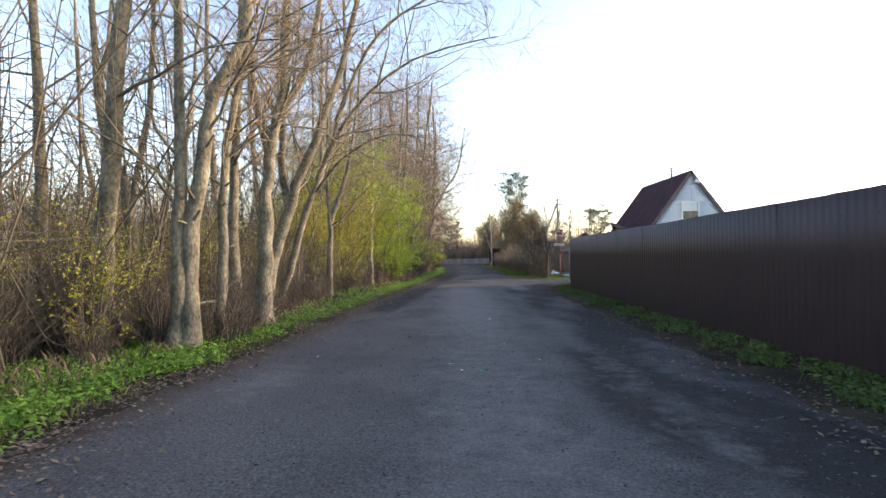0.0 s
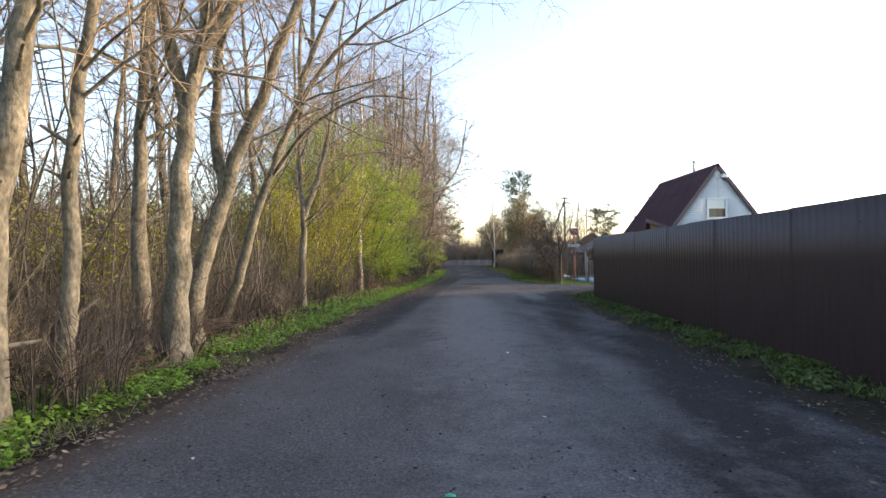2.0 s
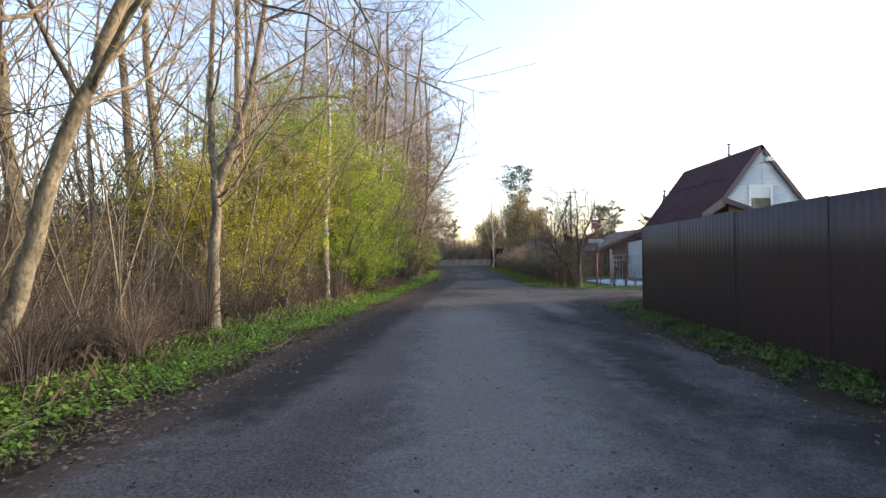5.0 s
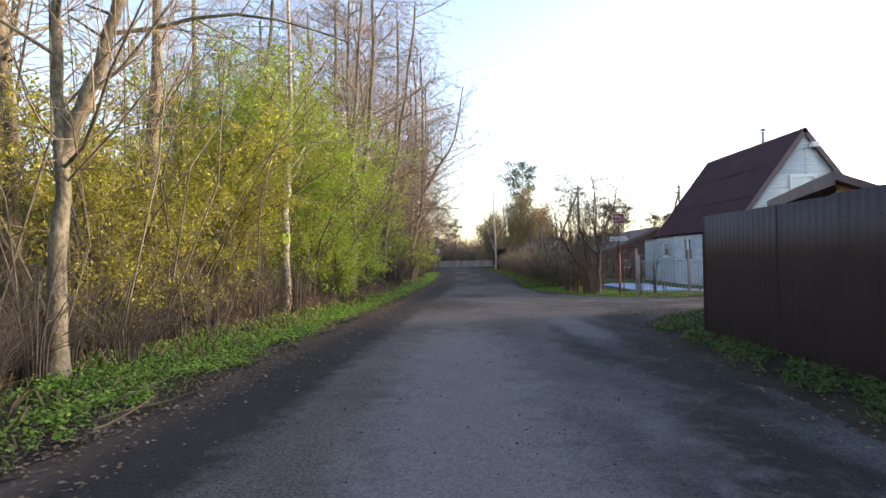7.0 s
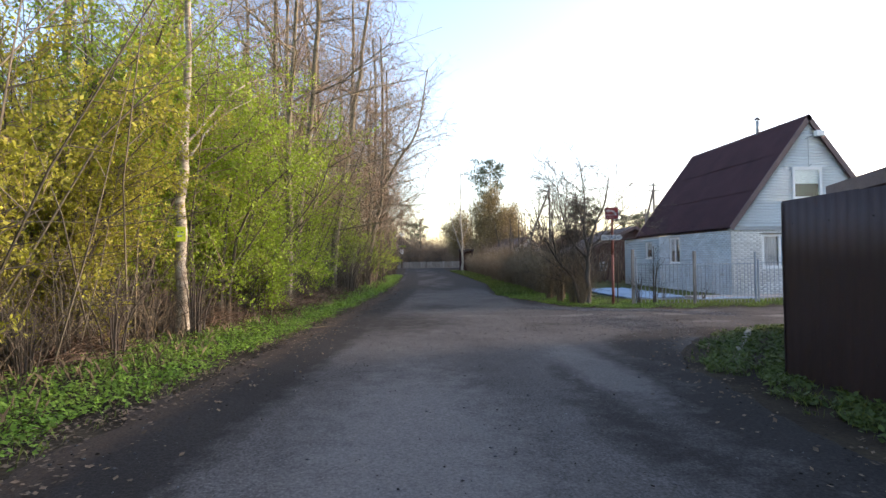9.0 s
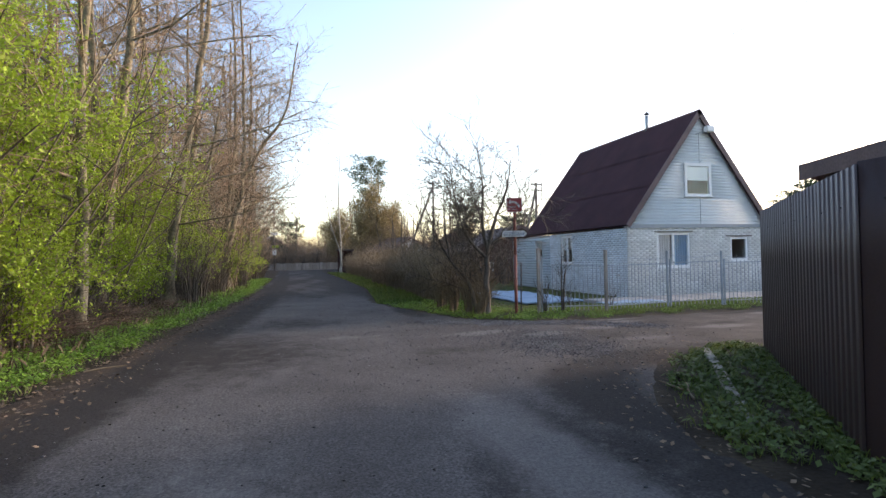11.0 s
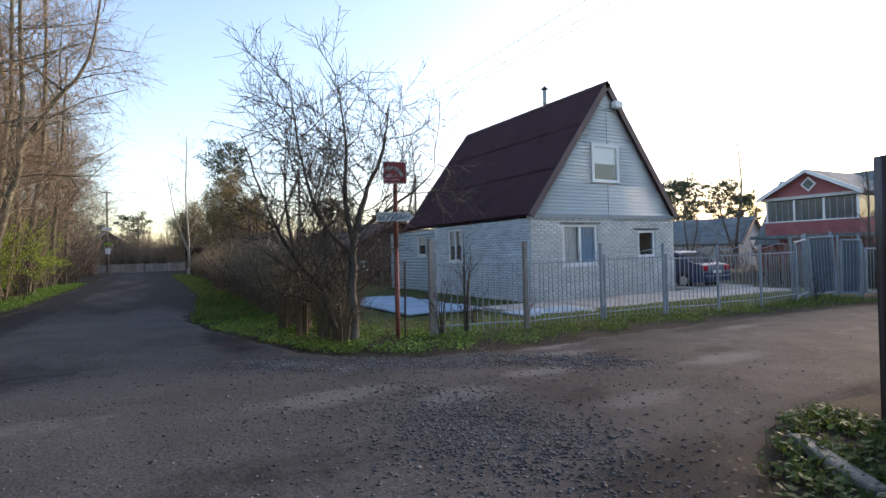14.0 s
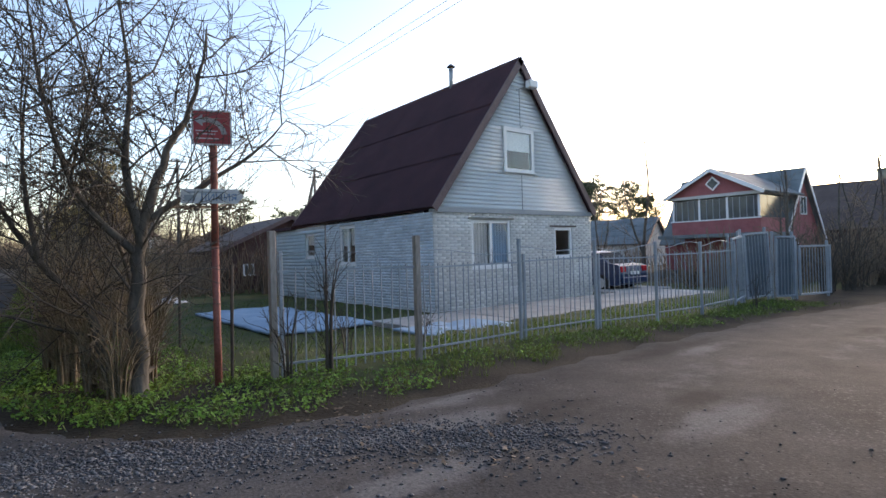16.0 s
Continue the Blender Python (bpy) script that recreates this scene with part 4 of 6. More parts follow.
hero((-3.95, 18.8), [([(0, 0, 0), (0.02, 0, 1.4), (0.06, 0.05, 2.7), (-0.05, 0.1, 4.3), (0.0, 0.2, 9)], 0.125, 0.03), ([(0.06, 0.05, 2.6), (0.45, 0.1, 3.7), (0.85, 0.2, 5.5), (1.2, 0.4, 9)], 0.10, 0.03)], 19, label="forked alder with a pale mottled trunk")
hero((-5.4, 23.5), [([(0, 0, 0), (0.05, 0, 3), (0.2, 0, 6.5), (0.3, 0, 12)], 0.17, 0.05)], 20)
hero((-5.9, 20.5), [([(0, 0, 0), (0.1, 0, 3), (-0.2, 0, 6.5), (-0.3, 0, 11)], 0.13, 0.04)], 32)
hero((-3.55, 26.7), [([(0, 0, 0), (0.02, 0.0, 2.5), (0.15, 0, 5.5), (0.1, 0, 9.5)], 0.12, 0.03)], 21, bark="bark_birch", label="thin birch with a white flaking trunk")
hero((-2.7, 32.0), [([(0, 0, 0), (0.05, 0.0, 2.5), (0.12, 0, 6), (0.5, 0, 11)], 0.13, 0.04)], 22, bark="bark", twigs="twig_red", spec=MID)
hero((-3.1, 34.5), [([(0, 0, 0), (0.25, 0.0, 3), (0.8, 0, 7), (1.0, 0, 13)], 0.17, 0.05), ([(0.25, 0, 3), (-0.1, 0, 7), (0, 0, 12)], 0.11, 0.03)], 23, twigs="twig_red", spec=MID)
hero((-2.5, 39.5), [([(0, 0, 0), (0.3, 0.0, 3), (1.1, 0, 8), (1.9, 0, 14)], 0.18, 0.05)], 24, twigs="twig_red", spec=MID)
hero((-3.0, 43.5), [([(0, 0, 0), (0.3, 0.0, 3), (1.0, 0, 8), (1.2, 0, 15)], 0.19, 0.05)], 25, twigs="twig_red", spec=MID)
hero((-1.9, 49.0), [([(0, 0, 0), (0.6, 0.0, 3), (1.2, 0, 6), (1.2, 0, 15)], 0.18, 0.05), ([(1.1, 0, 5.6), (2.3, 0, 7.6), (3.4, 0, 9.4), (4.0, 0, 13)], 0.11, 0.03)], 26, twigs="twig_red", spec=MID, label="tall bare alder with a long limb towards the road")
hero((-1.6, 55.0), [([(0, 0, 0), (0.4, 0.0, 3), (0.9, 0, 8), (1.0, 0, 15)], 0.18, 0.05)], 27, twigs="twig_red", spec=MID)
hero((-1.8, 64.0), [([(0, 0, 0), (0.3, 0.0, 3), (0.8, 0, 8), (1.2, 0, 14)], 0.17, 0.05)], 28, twigs="twig_red", spec=MID)

DEEP = [(1.6, (1.6, 3.8), (35, 70), 0.05, 4, 0.2, 0.013), (2.6, (0.7, 2.0), (30, 60), 0.04, 3, 0.12, 0.008), (3.0, (0.4, 1.1), (25, 60), 0.03, 3, 0.1, 0.006)]
# deeper trees, in four growths, copied through the wood
kinds = []
for s, stems in ((41, [([(0, 0, 0), (0.1, 0, 3), (0.3, 0.2, 7), (0.2, 0.1, 13)], 0.16, 0.04)]),
                 (42, [([(0, 0, 0), (-0.2, 0.1, 3), (-0.3, -0.2, 7), (-0.6, 0.1, 12)], 0.14, 0.04), ([(-0.15, 0.1, 2.6), (0.6, 0.2, 6), (0.9, 0.4, 11)], 0.10, 0.03)]),
                 (43, [([(0, 0, 0), (0.2, 0.3, 3), (0.7, 0.5, 7), (1.3, 0.4, 12)], 0.15, 0.04)]),
                 (44, [([(0, 0, 0), (0.0, 0.0, 2), (0.1, 0.1, 5), (-0.2, 0.2, 9)], 0.09, 0.03)])):
    k, _ = stem_tree("tree", pose(-9 - (s - 41) * 2.1, 6 + (s - 41) * 3.7, -0.1), stems, DEEP, M["bark"], M["twig_red"] if s % 2 else M["twig"], "bare deciduous tree deep in the wood", "tree", s, "bare trees of the wood")
    kinds.append(k)
for s, stems in ((45, [([(0, 0, 0), (0.1, 0, 3), (0.5, 0.2, 8), (0.4, 0.1, 14)], 0.16, 0.04), ([(0.2, 0, 4), (-0.8, 0.2, 8), (-1.3, 0.3, 12)], 0.09, 0.03)]),
                 (46, [([(0, 0, 0), (0.3, 0.1, 3), (0.8, -0.2, 8), (1.3, 0.1, 14)], 0.15, 0.04)])):
    k, _ = stem_tree("tree", pose(-4.5 - (s - 45) * 2, 46 + (s - 45) * 3.0, -0.1), stems, MID, M["bark"], M["twig_red"], "tall bare alder with reddish twigs", "tree", s, "bare trees of the wood")
    kinds.append(k)
r = np.random.default_rng(5)
spots = []
for y in np.arange(2, 96, 4.3):
    for x in ((-7.5, -12.0) if y < 50 else (-5.0, -9.5)):
        spots.append((x + r.uniform(-1.6, 1.6), y + r.uniform(-1.4, 1.4)))
spots += [(x, y) for y in np.arange(37.0, 84, 4.2) for x in (r.uniform(-3.6, -1.6) + 0.012 * (y - 40),)]
for i, (x, y) in enumerate(spots):
    s = r.uniform(0.8, 1.15)
    copy_thing(kinds[4 + i % 2] if y > 33 else kinds[i % 4], pose(x, y, float(ground_z(x, y)) - 0.05, 0, 0, r.uniform(0, 360)) @ Matrix.Scale(s, 4))


# ---- brush and leafing shrubs ----
def shrub(name, at, height, spread, stems, spec, bark, twigs, label, seed, leaf=None, per=2, size=0.03, group=""):
    r = np.random.default_rng(seed)
    st = []
    for _ in range(stems):
        a, q = r.uniform(0, 2 * np.pi), r.uniform(0.15, 1.0)
        h = height * r.uniform(0.6, 1.05)
        dx, dy = math.cos(a) * spread * q, math.sin(a) * spread * q
        st.append(([(dx * 0.25, dy * 0.25, 0), (dx * 0.42, dy * 0.42, h * 0.5), (dx, dy, h * (1 - 0.25 * q))], 0.006 + 0.007 * height, 0.004))
    root, limbs = stem_tree(name, at, st, spec, M[bark], M[twigs], label, "shrub", seed, group, False)
    if leaf:
        v, f = leaf_cards(r, limbs[-1] + limbs[-2], per, size, 0.05)
        tagged(put("foliage", np_mesh("foliage", v, f), M[leaf], root), kind="stuff")
    return root


BUSH = [(4.2, (0.5, 1.6), (35, 80), 0.02, 4, 0.12, 0.006), (5.4, (0.2, 0.6), (25, 65), 0.03, 3, 0.1, 0.0035)]
SCRUB = [(5.5, (0.25, 0.7), (20, 60), 0.04, 3, 0.1, 0.004), (5.0, (0.12, 0.3), (25, 60), 0.02, 3, 0.1, 0.0028)]

leafy = []
for s, (h, w, n, leaf) in enumerate(((4.8, 2.3, 17, "leaf_yellow"), (5.4, 2.4, 17, "leaf_green"), (3.8, 2.0, 15, "leaf_yellow"), (2.6, 1.5, 13, "leaf_green"))):
    x, y = ((-5.0, 25.0), (-4.2, 31.0), (-5.4, 22.3), (-3.0, 35.0))[s]
    leafy.append(shrub("leafy_shrub", pose(x, y, 0), h, w, n, BUSH, "bark_dark", "twig", "shrub in fresh yellow-green leaf" if "yellow" in leaf else "shrub in fresh light green leaf", 60 + s, leaf, 8, 0.026, "leafing shrubs"))
for k, x, y, sc in ((1, -4.6, 28.0, 1.25), (1, -3.9, 28.8, 1.25), (1, -4.4, 34.0, 1.5), (1, -5.8, 30.6, 1.5), (2, -5.8, 25.6, 1.5), (3, -2.9, 29.4, 1.0), (1, -5.2, 26.8, 1.4),
                    (1, -3.4, 37.2, 1.2), (1, -3.0, 41.0, 1.0), (3, -2.5, 44.5, 1.2), (3, -2.0, 50.0, 1.3), (3, -1.9, 55.0, 1.2),
                    (1, -6.0, 36.0, 1.5), (1, -6.8, 33.0, 1.5), (2, -5.0, 21.4, 1.1)):
    copy_thing(leafy[k], pose(x, y, float(ground_z(x, y)) - 0.05, 0, 0, r.uniform(0, 360)) @ Matrix.Scale(sc, 4))
young = shrub("young_shrub", pose(-4.75, 7.3, 0), 2.1, 0.8, 8, SCRUB, "bark_dark", "twig", "sparse young shrub with yellow spring leaves", 71, "leaf_yellow", 2, 0.025, "young shrubs of the verge")
for x, y, sc in ((-5.6, 12.4, 1.2), (-6.4, 13.8, 1.4), (-7.4, 11.4, 1.5), (-5.9, 15.6, 1.3), (-7.0, 16.8, 1.5), (-6.0, 18.2, 1.2), (-8.2, 14.6, 1.7), (-8.6, 9.6, 1.6), (-6.2, 6.6, 1.1), (-5.9, 5.6, 0.9), (-5.3, 9.6, 0.9), (-4.6, 20.6, 1.1), (-7.2, 8.6, 1.2)):
    copy_thing(young, pose(x, y, float(ground_z(x, y)) - 0.04, 0, 0, r.uniform(0, 360)) @ Matrix.Scale(sc, 4))

scrub = [shrub("bare_brush", pose(-5.2 - i, 10.0 + 2 * i, 0), h, w, n, SCRUB, "twig_dark", "twig_dark" if i != 1 else "twig_dry", "bare tangled brush of thin brown stems", 80 + i, group="bare brush under the trees")
         for i, (h, w, n) in enumerate(((1.3, 0.8, 12), (0.9, 0.8, 12), (1.8, 0.7, 10)))]
for i in range(120):
    y = r.uniform(3.5, 52)
    x = np.interp(y, LEFT_Y, LEFT_X) - 1.75 - abs(r.normal(0, 1.5)) - (0.3 if y < 20 else 0)
    copy_thing(scrub[i % 3], pose(x, y, float(ground_z(x, y)) - 0.04, 0, 0, r.uniform(0, 360)) @ Matrix.Scale(r.uniform(0.7, 1.25), 4))

for i in range(26):
    y = r.uniform(37, 76)
    x = np.interp(y, LEFT_Y, LEFT_X) - r.uniform(1.0, 2.6)
    copy_thing(scrub[(0, 2)[i % 2]], pose(x, y, -0.04, 0, 0, r.uniform(0, 360)) @ Matrix.Scale(r.uniform(1.5, 2.3), 4))

for i in range(34):
    y = r.uniform(6.5, 21)
    x = np.interp(y, LEFT_Y, LEFT_X) - r.uniform(1.25, 2.3)
    copy_thing(scrub[(1, 0, 1)[i % 3]], pose(x, y, float(ground_z(x, y)) - 0.03, 0, 0, r.uniform(0, 360)) @ Matrix.Scale(r.uniform(0.55, 1.05), 4))

# suckers and tangles round the feet of the nearest trunks
for i, (x, y) in enumerate(((-5.0, 7.9), (-3.9, 8.0), (-3.5, 8.8), (-3.6, 11.0), (-4.4, 11.5), (-3.95, 12.1), (-4.3, 14.3), (-3.95, 18.8), (-3.5, 26.7), (-2.8, 31.6))):
    for k in range(3):
        px_, py_ = x + r.normal(-0.1, 0.28), y + r.normal(0, 0.35)
        copy_thing(scrub[(2, 0, 1)[k]], pose(px_, py_, float(ground_z(px_, py_)) - 0.04, 0, 0, r.uniform(0, 360)) @ Matrix.Scale(r.uniform(0.6, 0.95), 4))


def brush_heap(at, length, width, height, n, seed):
    """A heap of dead branches and dry stalks lying every way."""
    rr = np.random.default_rng(seed)
    paths = []
    for _ in range(n):
        q = rr.normal(0, 0.4, 2)
        z = height * max(0.03, 1 - np.hypot(*q)) * rr.random()
        a, ln = rr.normal(0, 0.7), rr.uniform(0.25, 0.9)
        p = np.array((q[0] * width, q[1] * length, z))
        d = np.array((math.sin(a), math.cos(a), rr.normal(0, 0.22)))
        e = p + d * ln
        e[2] = max(e[2], 0.01)
        m = (p + e) / 2 + rr.normal(0, 0.04, 3)
        m[2] = max(m[2], 0.01)
        paths.append((np.array((p, m, e)), np.array((1, 0.8, 0.4)) * rr.uniform(0.003, 0.010), 3))
    h = put("brush_heap", np_mesh("brush_heap", *tubes(paths)), M["twig_heap"], at=at)
    tagged(h, "low heap of dead brown branches under the shrubs", "brush heap", "brush heaps", "stuff")


M["twig_heap"] = surf("dead_brown_branch", (0.075, 0.048, 0.032), (0.17, 0.115, 0.075), 0.7, 15, 0.95, 0, fleck=0.2, island=0.35)
for i, (x, y, ln, w, h, n) in enumerate(((-3.3, 27.6, 1.6, 0.7, 0.55, 420), (-2.7, 30.4, 1.8, 0.7, 0.6, 460), (-2.4, 33.2, 1.8, 0.7, 0.55, 420), (-2.1, 36.5, 2.0, 0.7, 0.5, 380), (-3.9, 24.0, 1.4, 0.7, 0.4, 320), (-4.1, 12.9, 1.5, 0.8, 0.4, 360), (-4.0, 9.6, 1.4, 0.7, 0.4, 320), (-4.4, 16.6, 1.6, 0.8, 0.35, 300))):
    brush_heap(pose(x, y, float(ground_z(x, y)) - 0.01), ln, w, h, n, 300 + i)

# yellow-green trail plate nailed to the birch
tm = thing("trail_plate", pose(-3.49, 26.535, 1.95, 0, 0, 18), "small yellow-green plate nailed to the birch trunk", "sign")
part("plate", boxes(((-0.09, -0.006, -0.14), (0.09, 0.0, 0.14)), bevel=0.002), M["plate_yellow"], tm)
part("bar", boxes(((-0.055, -0.009, 0.02), (0.055, -0.0065, 0.05)), ((-0.055, -0.009, -0.05), (0.03, -0.0065, -0.02))), M["steel_blue"], tm)

shrub("bare_sapling", pose(-3.05, 21.1, float(ground_z(-3.05, 21.1))), 1.5, 0.55, 4, SCRUB, "twig_dry", "twig_dry", "bent pale bare sapling on the green verge", 137)

# the clipped brown hedge past the junction
hedge = [shrub("hedge_shrub", pose(5.9, 34.6 + 0.8 * i, 0), 1.55, 0.75, 20, SCRUB, "twig_dry", "twig_dry", "dense bare brown hedge shrub beside the road", 90 + i, group="hedge") for i in range(2)]
for i, y in enumerate(np.arange(36.2, 74, 0.95)):
    for dx in ((0.0, 0.9) if y < 50 else (0.4,)):
        x = np.interp(y, [34, 45, 60, 77], [5.9, 6.2, 6.5, 6.9]) + dx + r.uniform(-0.15, 0.15)
        copy_thing(hedge[i % 2], pose(x, y, float(ground_z(x, y)) - 0.03, 0, 0, r.uniform(0, 360)) @ Matrix.Scale(r.uniform(1.1, 1.4), 4))


# thin undergrowth filling the wood between the trunks
r = np.random.default_rng(77)
paths = []
for _ in range(10500):
    y = -4 + 112 * r.random() ** 1.3
    x = np.interp(y, LEFT_Y, LEFT_X) - 2.2 - 26 * r.random() ** 1.5
    h = r.uniform(0.7, 2.4) if r.random() < 0.58 else r.uniform(2.4, 6.2)
    a, q = r.uniform(0, 2 * np.pi), h * r.uniform(0.05, 0.75)
    b = np.array((x, y, float(ground_z(x, y)) - 0.05))
    tip = b + np.array((math.cos(a) * q, math.sin(a) * q, h))
    knee = (b + tip) / 2 + r.normal(0, 0.06 * h, 3)
    w = 0.004 + 0.0035 * h + 0.0006 * max(0.0, -x - 5)
    paths.append((np.array((b, knee, tip)), np.array((w, w * 0.7, w * 0.3)), 3))
    for _ in range(5):
        s = r.uniform(0.2, 0.95)
        p = knee + (tip - knee) * (2 * s - 1) if s > 0.5 else b + (knee - b) * 2 * s
        paths.append((np.array((p, p + np.array((r.normal(0, 0.28), r.normal(0, 0.28), r.uniform(0.0, 0.35))) * min(h, 2.0))), np.array((w * 0.5, w * 0.2)), 3))
for _ in range(32000):
    y = 1.0 + 62 * r.random() ** 1.2
    x = np.interp(y, LEFT_Y, LEFT_X) - 2.3 - 15 * r.random() ** 1.2
    h = r.uniform(0.25, 3.4) * (0.55 + 0.45 * min(1.0, (-x - 3) / 5))
    b = np.array((x, y, float(ground_z(x, y)) + r.uniform(-0.05, 0.5) * h))
    w = r.uniform(0.004, 0.009) + 0.0006 * max(0.0, -x - 5)
    paths.append((np.array((b, b + np.array((r.normal(0, 0.42), r.normal(0, 0.42), r.uniform(0.25, 0.8))) * h)), np.array((w, w * 0.35)), 3))
tagged(put("undergrowth", np_mesh("undergrowth", *tubes(paths)), M["twig_under"]), "thin grey-brown saplings and brush filling the wood", "undergrowth", kind="stuff")


# ---- apple tree and sign at the corner ----
APPLE = [(5.6, (0.6, 1.8), (35, 80), 0.05, 5, 0.15, 0.009), (9.0, (0.3, 1.1), (30, 75), 0.03, 3, 0.10, 0.0052), (11.0, (0.12, 0.55), (25, 65), 0.04, 3, 0.1, 0.004)]
stem_tree("apple_tree", pose(6.08, 31.75, 0), [
    ([(0, 0, 0), (0.02, 0.05, 0.7), (0.06, 0.05, 1.5), (0.28, 0.1, 2.3), (0.62, 0.1, 3.1), (0.8, 0.2, 3.9)], 0.095, 0.005),
    ([(0.06, 0.05, 1.5), (-0.05, 0.1, 2.3), (0.02, 0.2, 3.2), (-0.1, 0.3, 4.3)], 0.052, 0.005),
    ([(0.05, 0.05, 1.35), (-0.45, 0.2, 2.0), (-0.7, 0.3, 3.0), (-0.8, 0.4, 4.1)], 0.042, 0.005),
    ([(0.1, 0.05, 1.7), (0.65, 0.0, 2.1), (1.2, -0.1, 2.5), (1.55, -0.1, 2.9)], 0.036, 0.004),
    ([(-0.18, 0.25, 0), (-0.35, 0.4, 0.8), (-0.75, 0.6, 1.35), (-1.15, 0.7, 2.2), (-1.5, 0.8, 3.3)], 0.058, 0.005),
    ([(-0.75, 0.6, 1.35), (-0.85, 0.7, 2.3), (-0.75, 0.9, 3.6)], 0.032, 0.004),
    ([(0.1, 0.35, 0), (0.05, 0.5, 1.0), (-0.2, 0.5, 1.9), (-0.45, 0.5, 2.6)], 0.034, 0.005),
], APPLE, M["bark_dark"], M["twig_dark"], "old bare apple tree with several crooked stems", "tree", 101)
for i, (x, y, h) in enumerate(((5.75, 32.2, 1.3), (5.6, 33.0, 1.6), (6.25, 32.3, 1.1), (5.85, 33.7, 1.7), (5.5, 33.9, 1.4), (6.3, 33.3, 1.5), (5.9, 31.7, 0.9))):
    shrub("sucker_shoots", pose(x, y, 0), h, 0.40, 22, SCRUB, "twig_dry", "twig_dry" if i % 2 else "twig", "upright bare shoots round the apple tree", 120 + i)
for i, (x, y, h) in enumerate(((7.42, 31.3, 0.9), (7.9, 31.35, 1.7), (8.6, 32.2, 0.6), (9.9, 32.3, 0.55), (17.0, 30.5, 0.7))):
    shrub("bare_sapling", pose(x, y, float(ground_z(x, y))), h, 0.2, 5, SCRUB, "twig_dark", "twig_dark", "small bare sapling by the yard fence", 130 + i)


def lettering(text, size, material, parent, at):
    cu = bpy.data.curves.new("lettering", "FONT")
    cu.body, cu.size, cu.extrude, cu.align_x, cu.align_y = text, size, 0.0012, "CENTER", "CENTER"
    tmp = bpy.data.objects.new("tmp", cu)
    scene.collection.objects.link(tmp)
    me = bpy.data.meshes.new_from_object(tmp.evaluated_get(bpy.context.evaluated_depsgraph_get()))
    bpy.data.objects.remove(tmp)
    me.materials.clear()
    return put("lettering", me, material, parent, at=at)


sign = thing("road_sign", pose(6.80, 31.64, 0, 0, 0, -17) @ Matrix.Scale(1.035, 4), "red square sign and white arrow plate on a red pipe", "sign")
bm = bmesh.new()
rod(bm, (0, 0, -0.3), (0.0, 0, 1.4), 0.038, 14, 0.036)
rod(bm, (0.0, 0, 1.4), (0.012, 0, 2.74), 0.036, 14, 0.034)
part("pole", bm, M["rust"], sign, smooth=True)
panel = part("sign_panel", boxes(((-0.185, -0.052, 2.41), (0.185, -0.040, 2.76)), bevel=0.003), M["sign_red"], sign, "faded red square panel")
part("border", boxes(((-0.185, -0.056, 2.41), (-0.170, -0.053, 2.76)), ((0.170, -0.056, 2.41), (0.185, -0.053, 2.76)), ((-0.170, -0.056, 2.745), (0.170, -0.053, 2.76)), ((-0.170, -0.056, 2.41), (0.170, -0.053, 2.425))), M["sign_white"], panel)
bm = bmesh.new()
N = 14
arc = [(math.cos(a), math.sin(a)) for a in np.linspace(radians(8), radians(118), N)]
vi = [bm.verts.new((-0.045 + c * q, -0.0545, 2.50 + s * q)) for q in (0.135, 0.185) for c, s in arc]
for i in range(N - 1):
    bm.faces.new((vi[i], vi[i + 1], vi[N + i + 1], vi[N + i]))
h0 = [bm.verts.new(p) for p in ((-0.165, -0.0545, 2.655), (-0.085, -0.0545, 2.715), (-0.085, -0.0545, 2.595))]
bm.faces.new(h0)
bmesh.ops.solidify(bm, geom=bm.faces[:], thickness=0.002)
part("arrow", bm, M["sign_white"], panel, "worn white curved arrow")
for j, (a, b, z) in enumerate(((-0.15, 0.05, 2.545), (-0.14, 0.03, 2.515), (-0.15, 0.06, 2.47))):
    part("bar", boxes(((a, -0.0545, z), (b, -0.0525, z + 0.010))), M["sign_white"], panel)
plate = part("arrow_plate", prism([(-0.30, 1.765), (0.215, 1.765), (0.29, 1.838), (0.215, 1.91), (-0.30, 1.91)], 0.008), M["sign_white"], sign, "white arrow-shaped street plate", at=pose(0, -0.05, 0.06))
lettering("ЛИНИЯ", 0.098, M["sign_blue"], plate, pose(0.045, -0.0015, 1.822, 90, 0, 0))
part("bar", boxes(((-0.24, -0.003, 1.868), (0.10, -0.0005, 1.884))), M["steel_blue"], plate)
part("bar", boxes(((-0.27, -0.003, 1.79), (-0.17, -0.0005, 1.85))), M["steel_blue"], plate)
for z in (2.5, 2.68, 1.84):
    bm = bmesh.new()
    rod(bm, (0.01, -0.042, z), (0.01, 0.045, z), 0.008, 6)
    part("bolt", bm, M["steel"], sign)

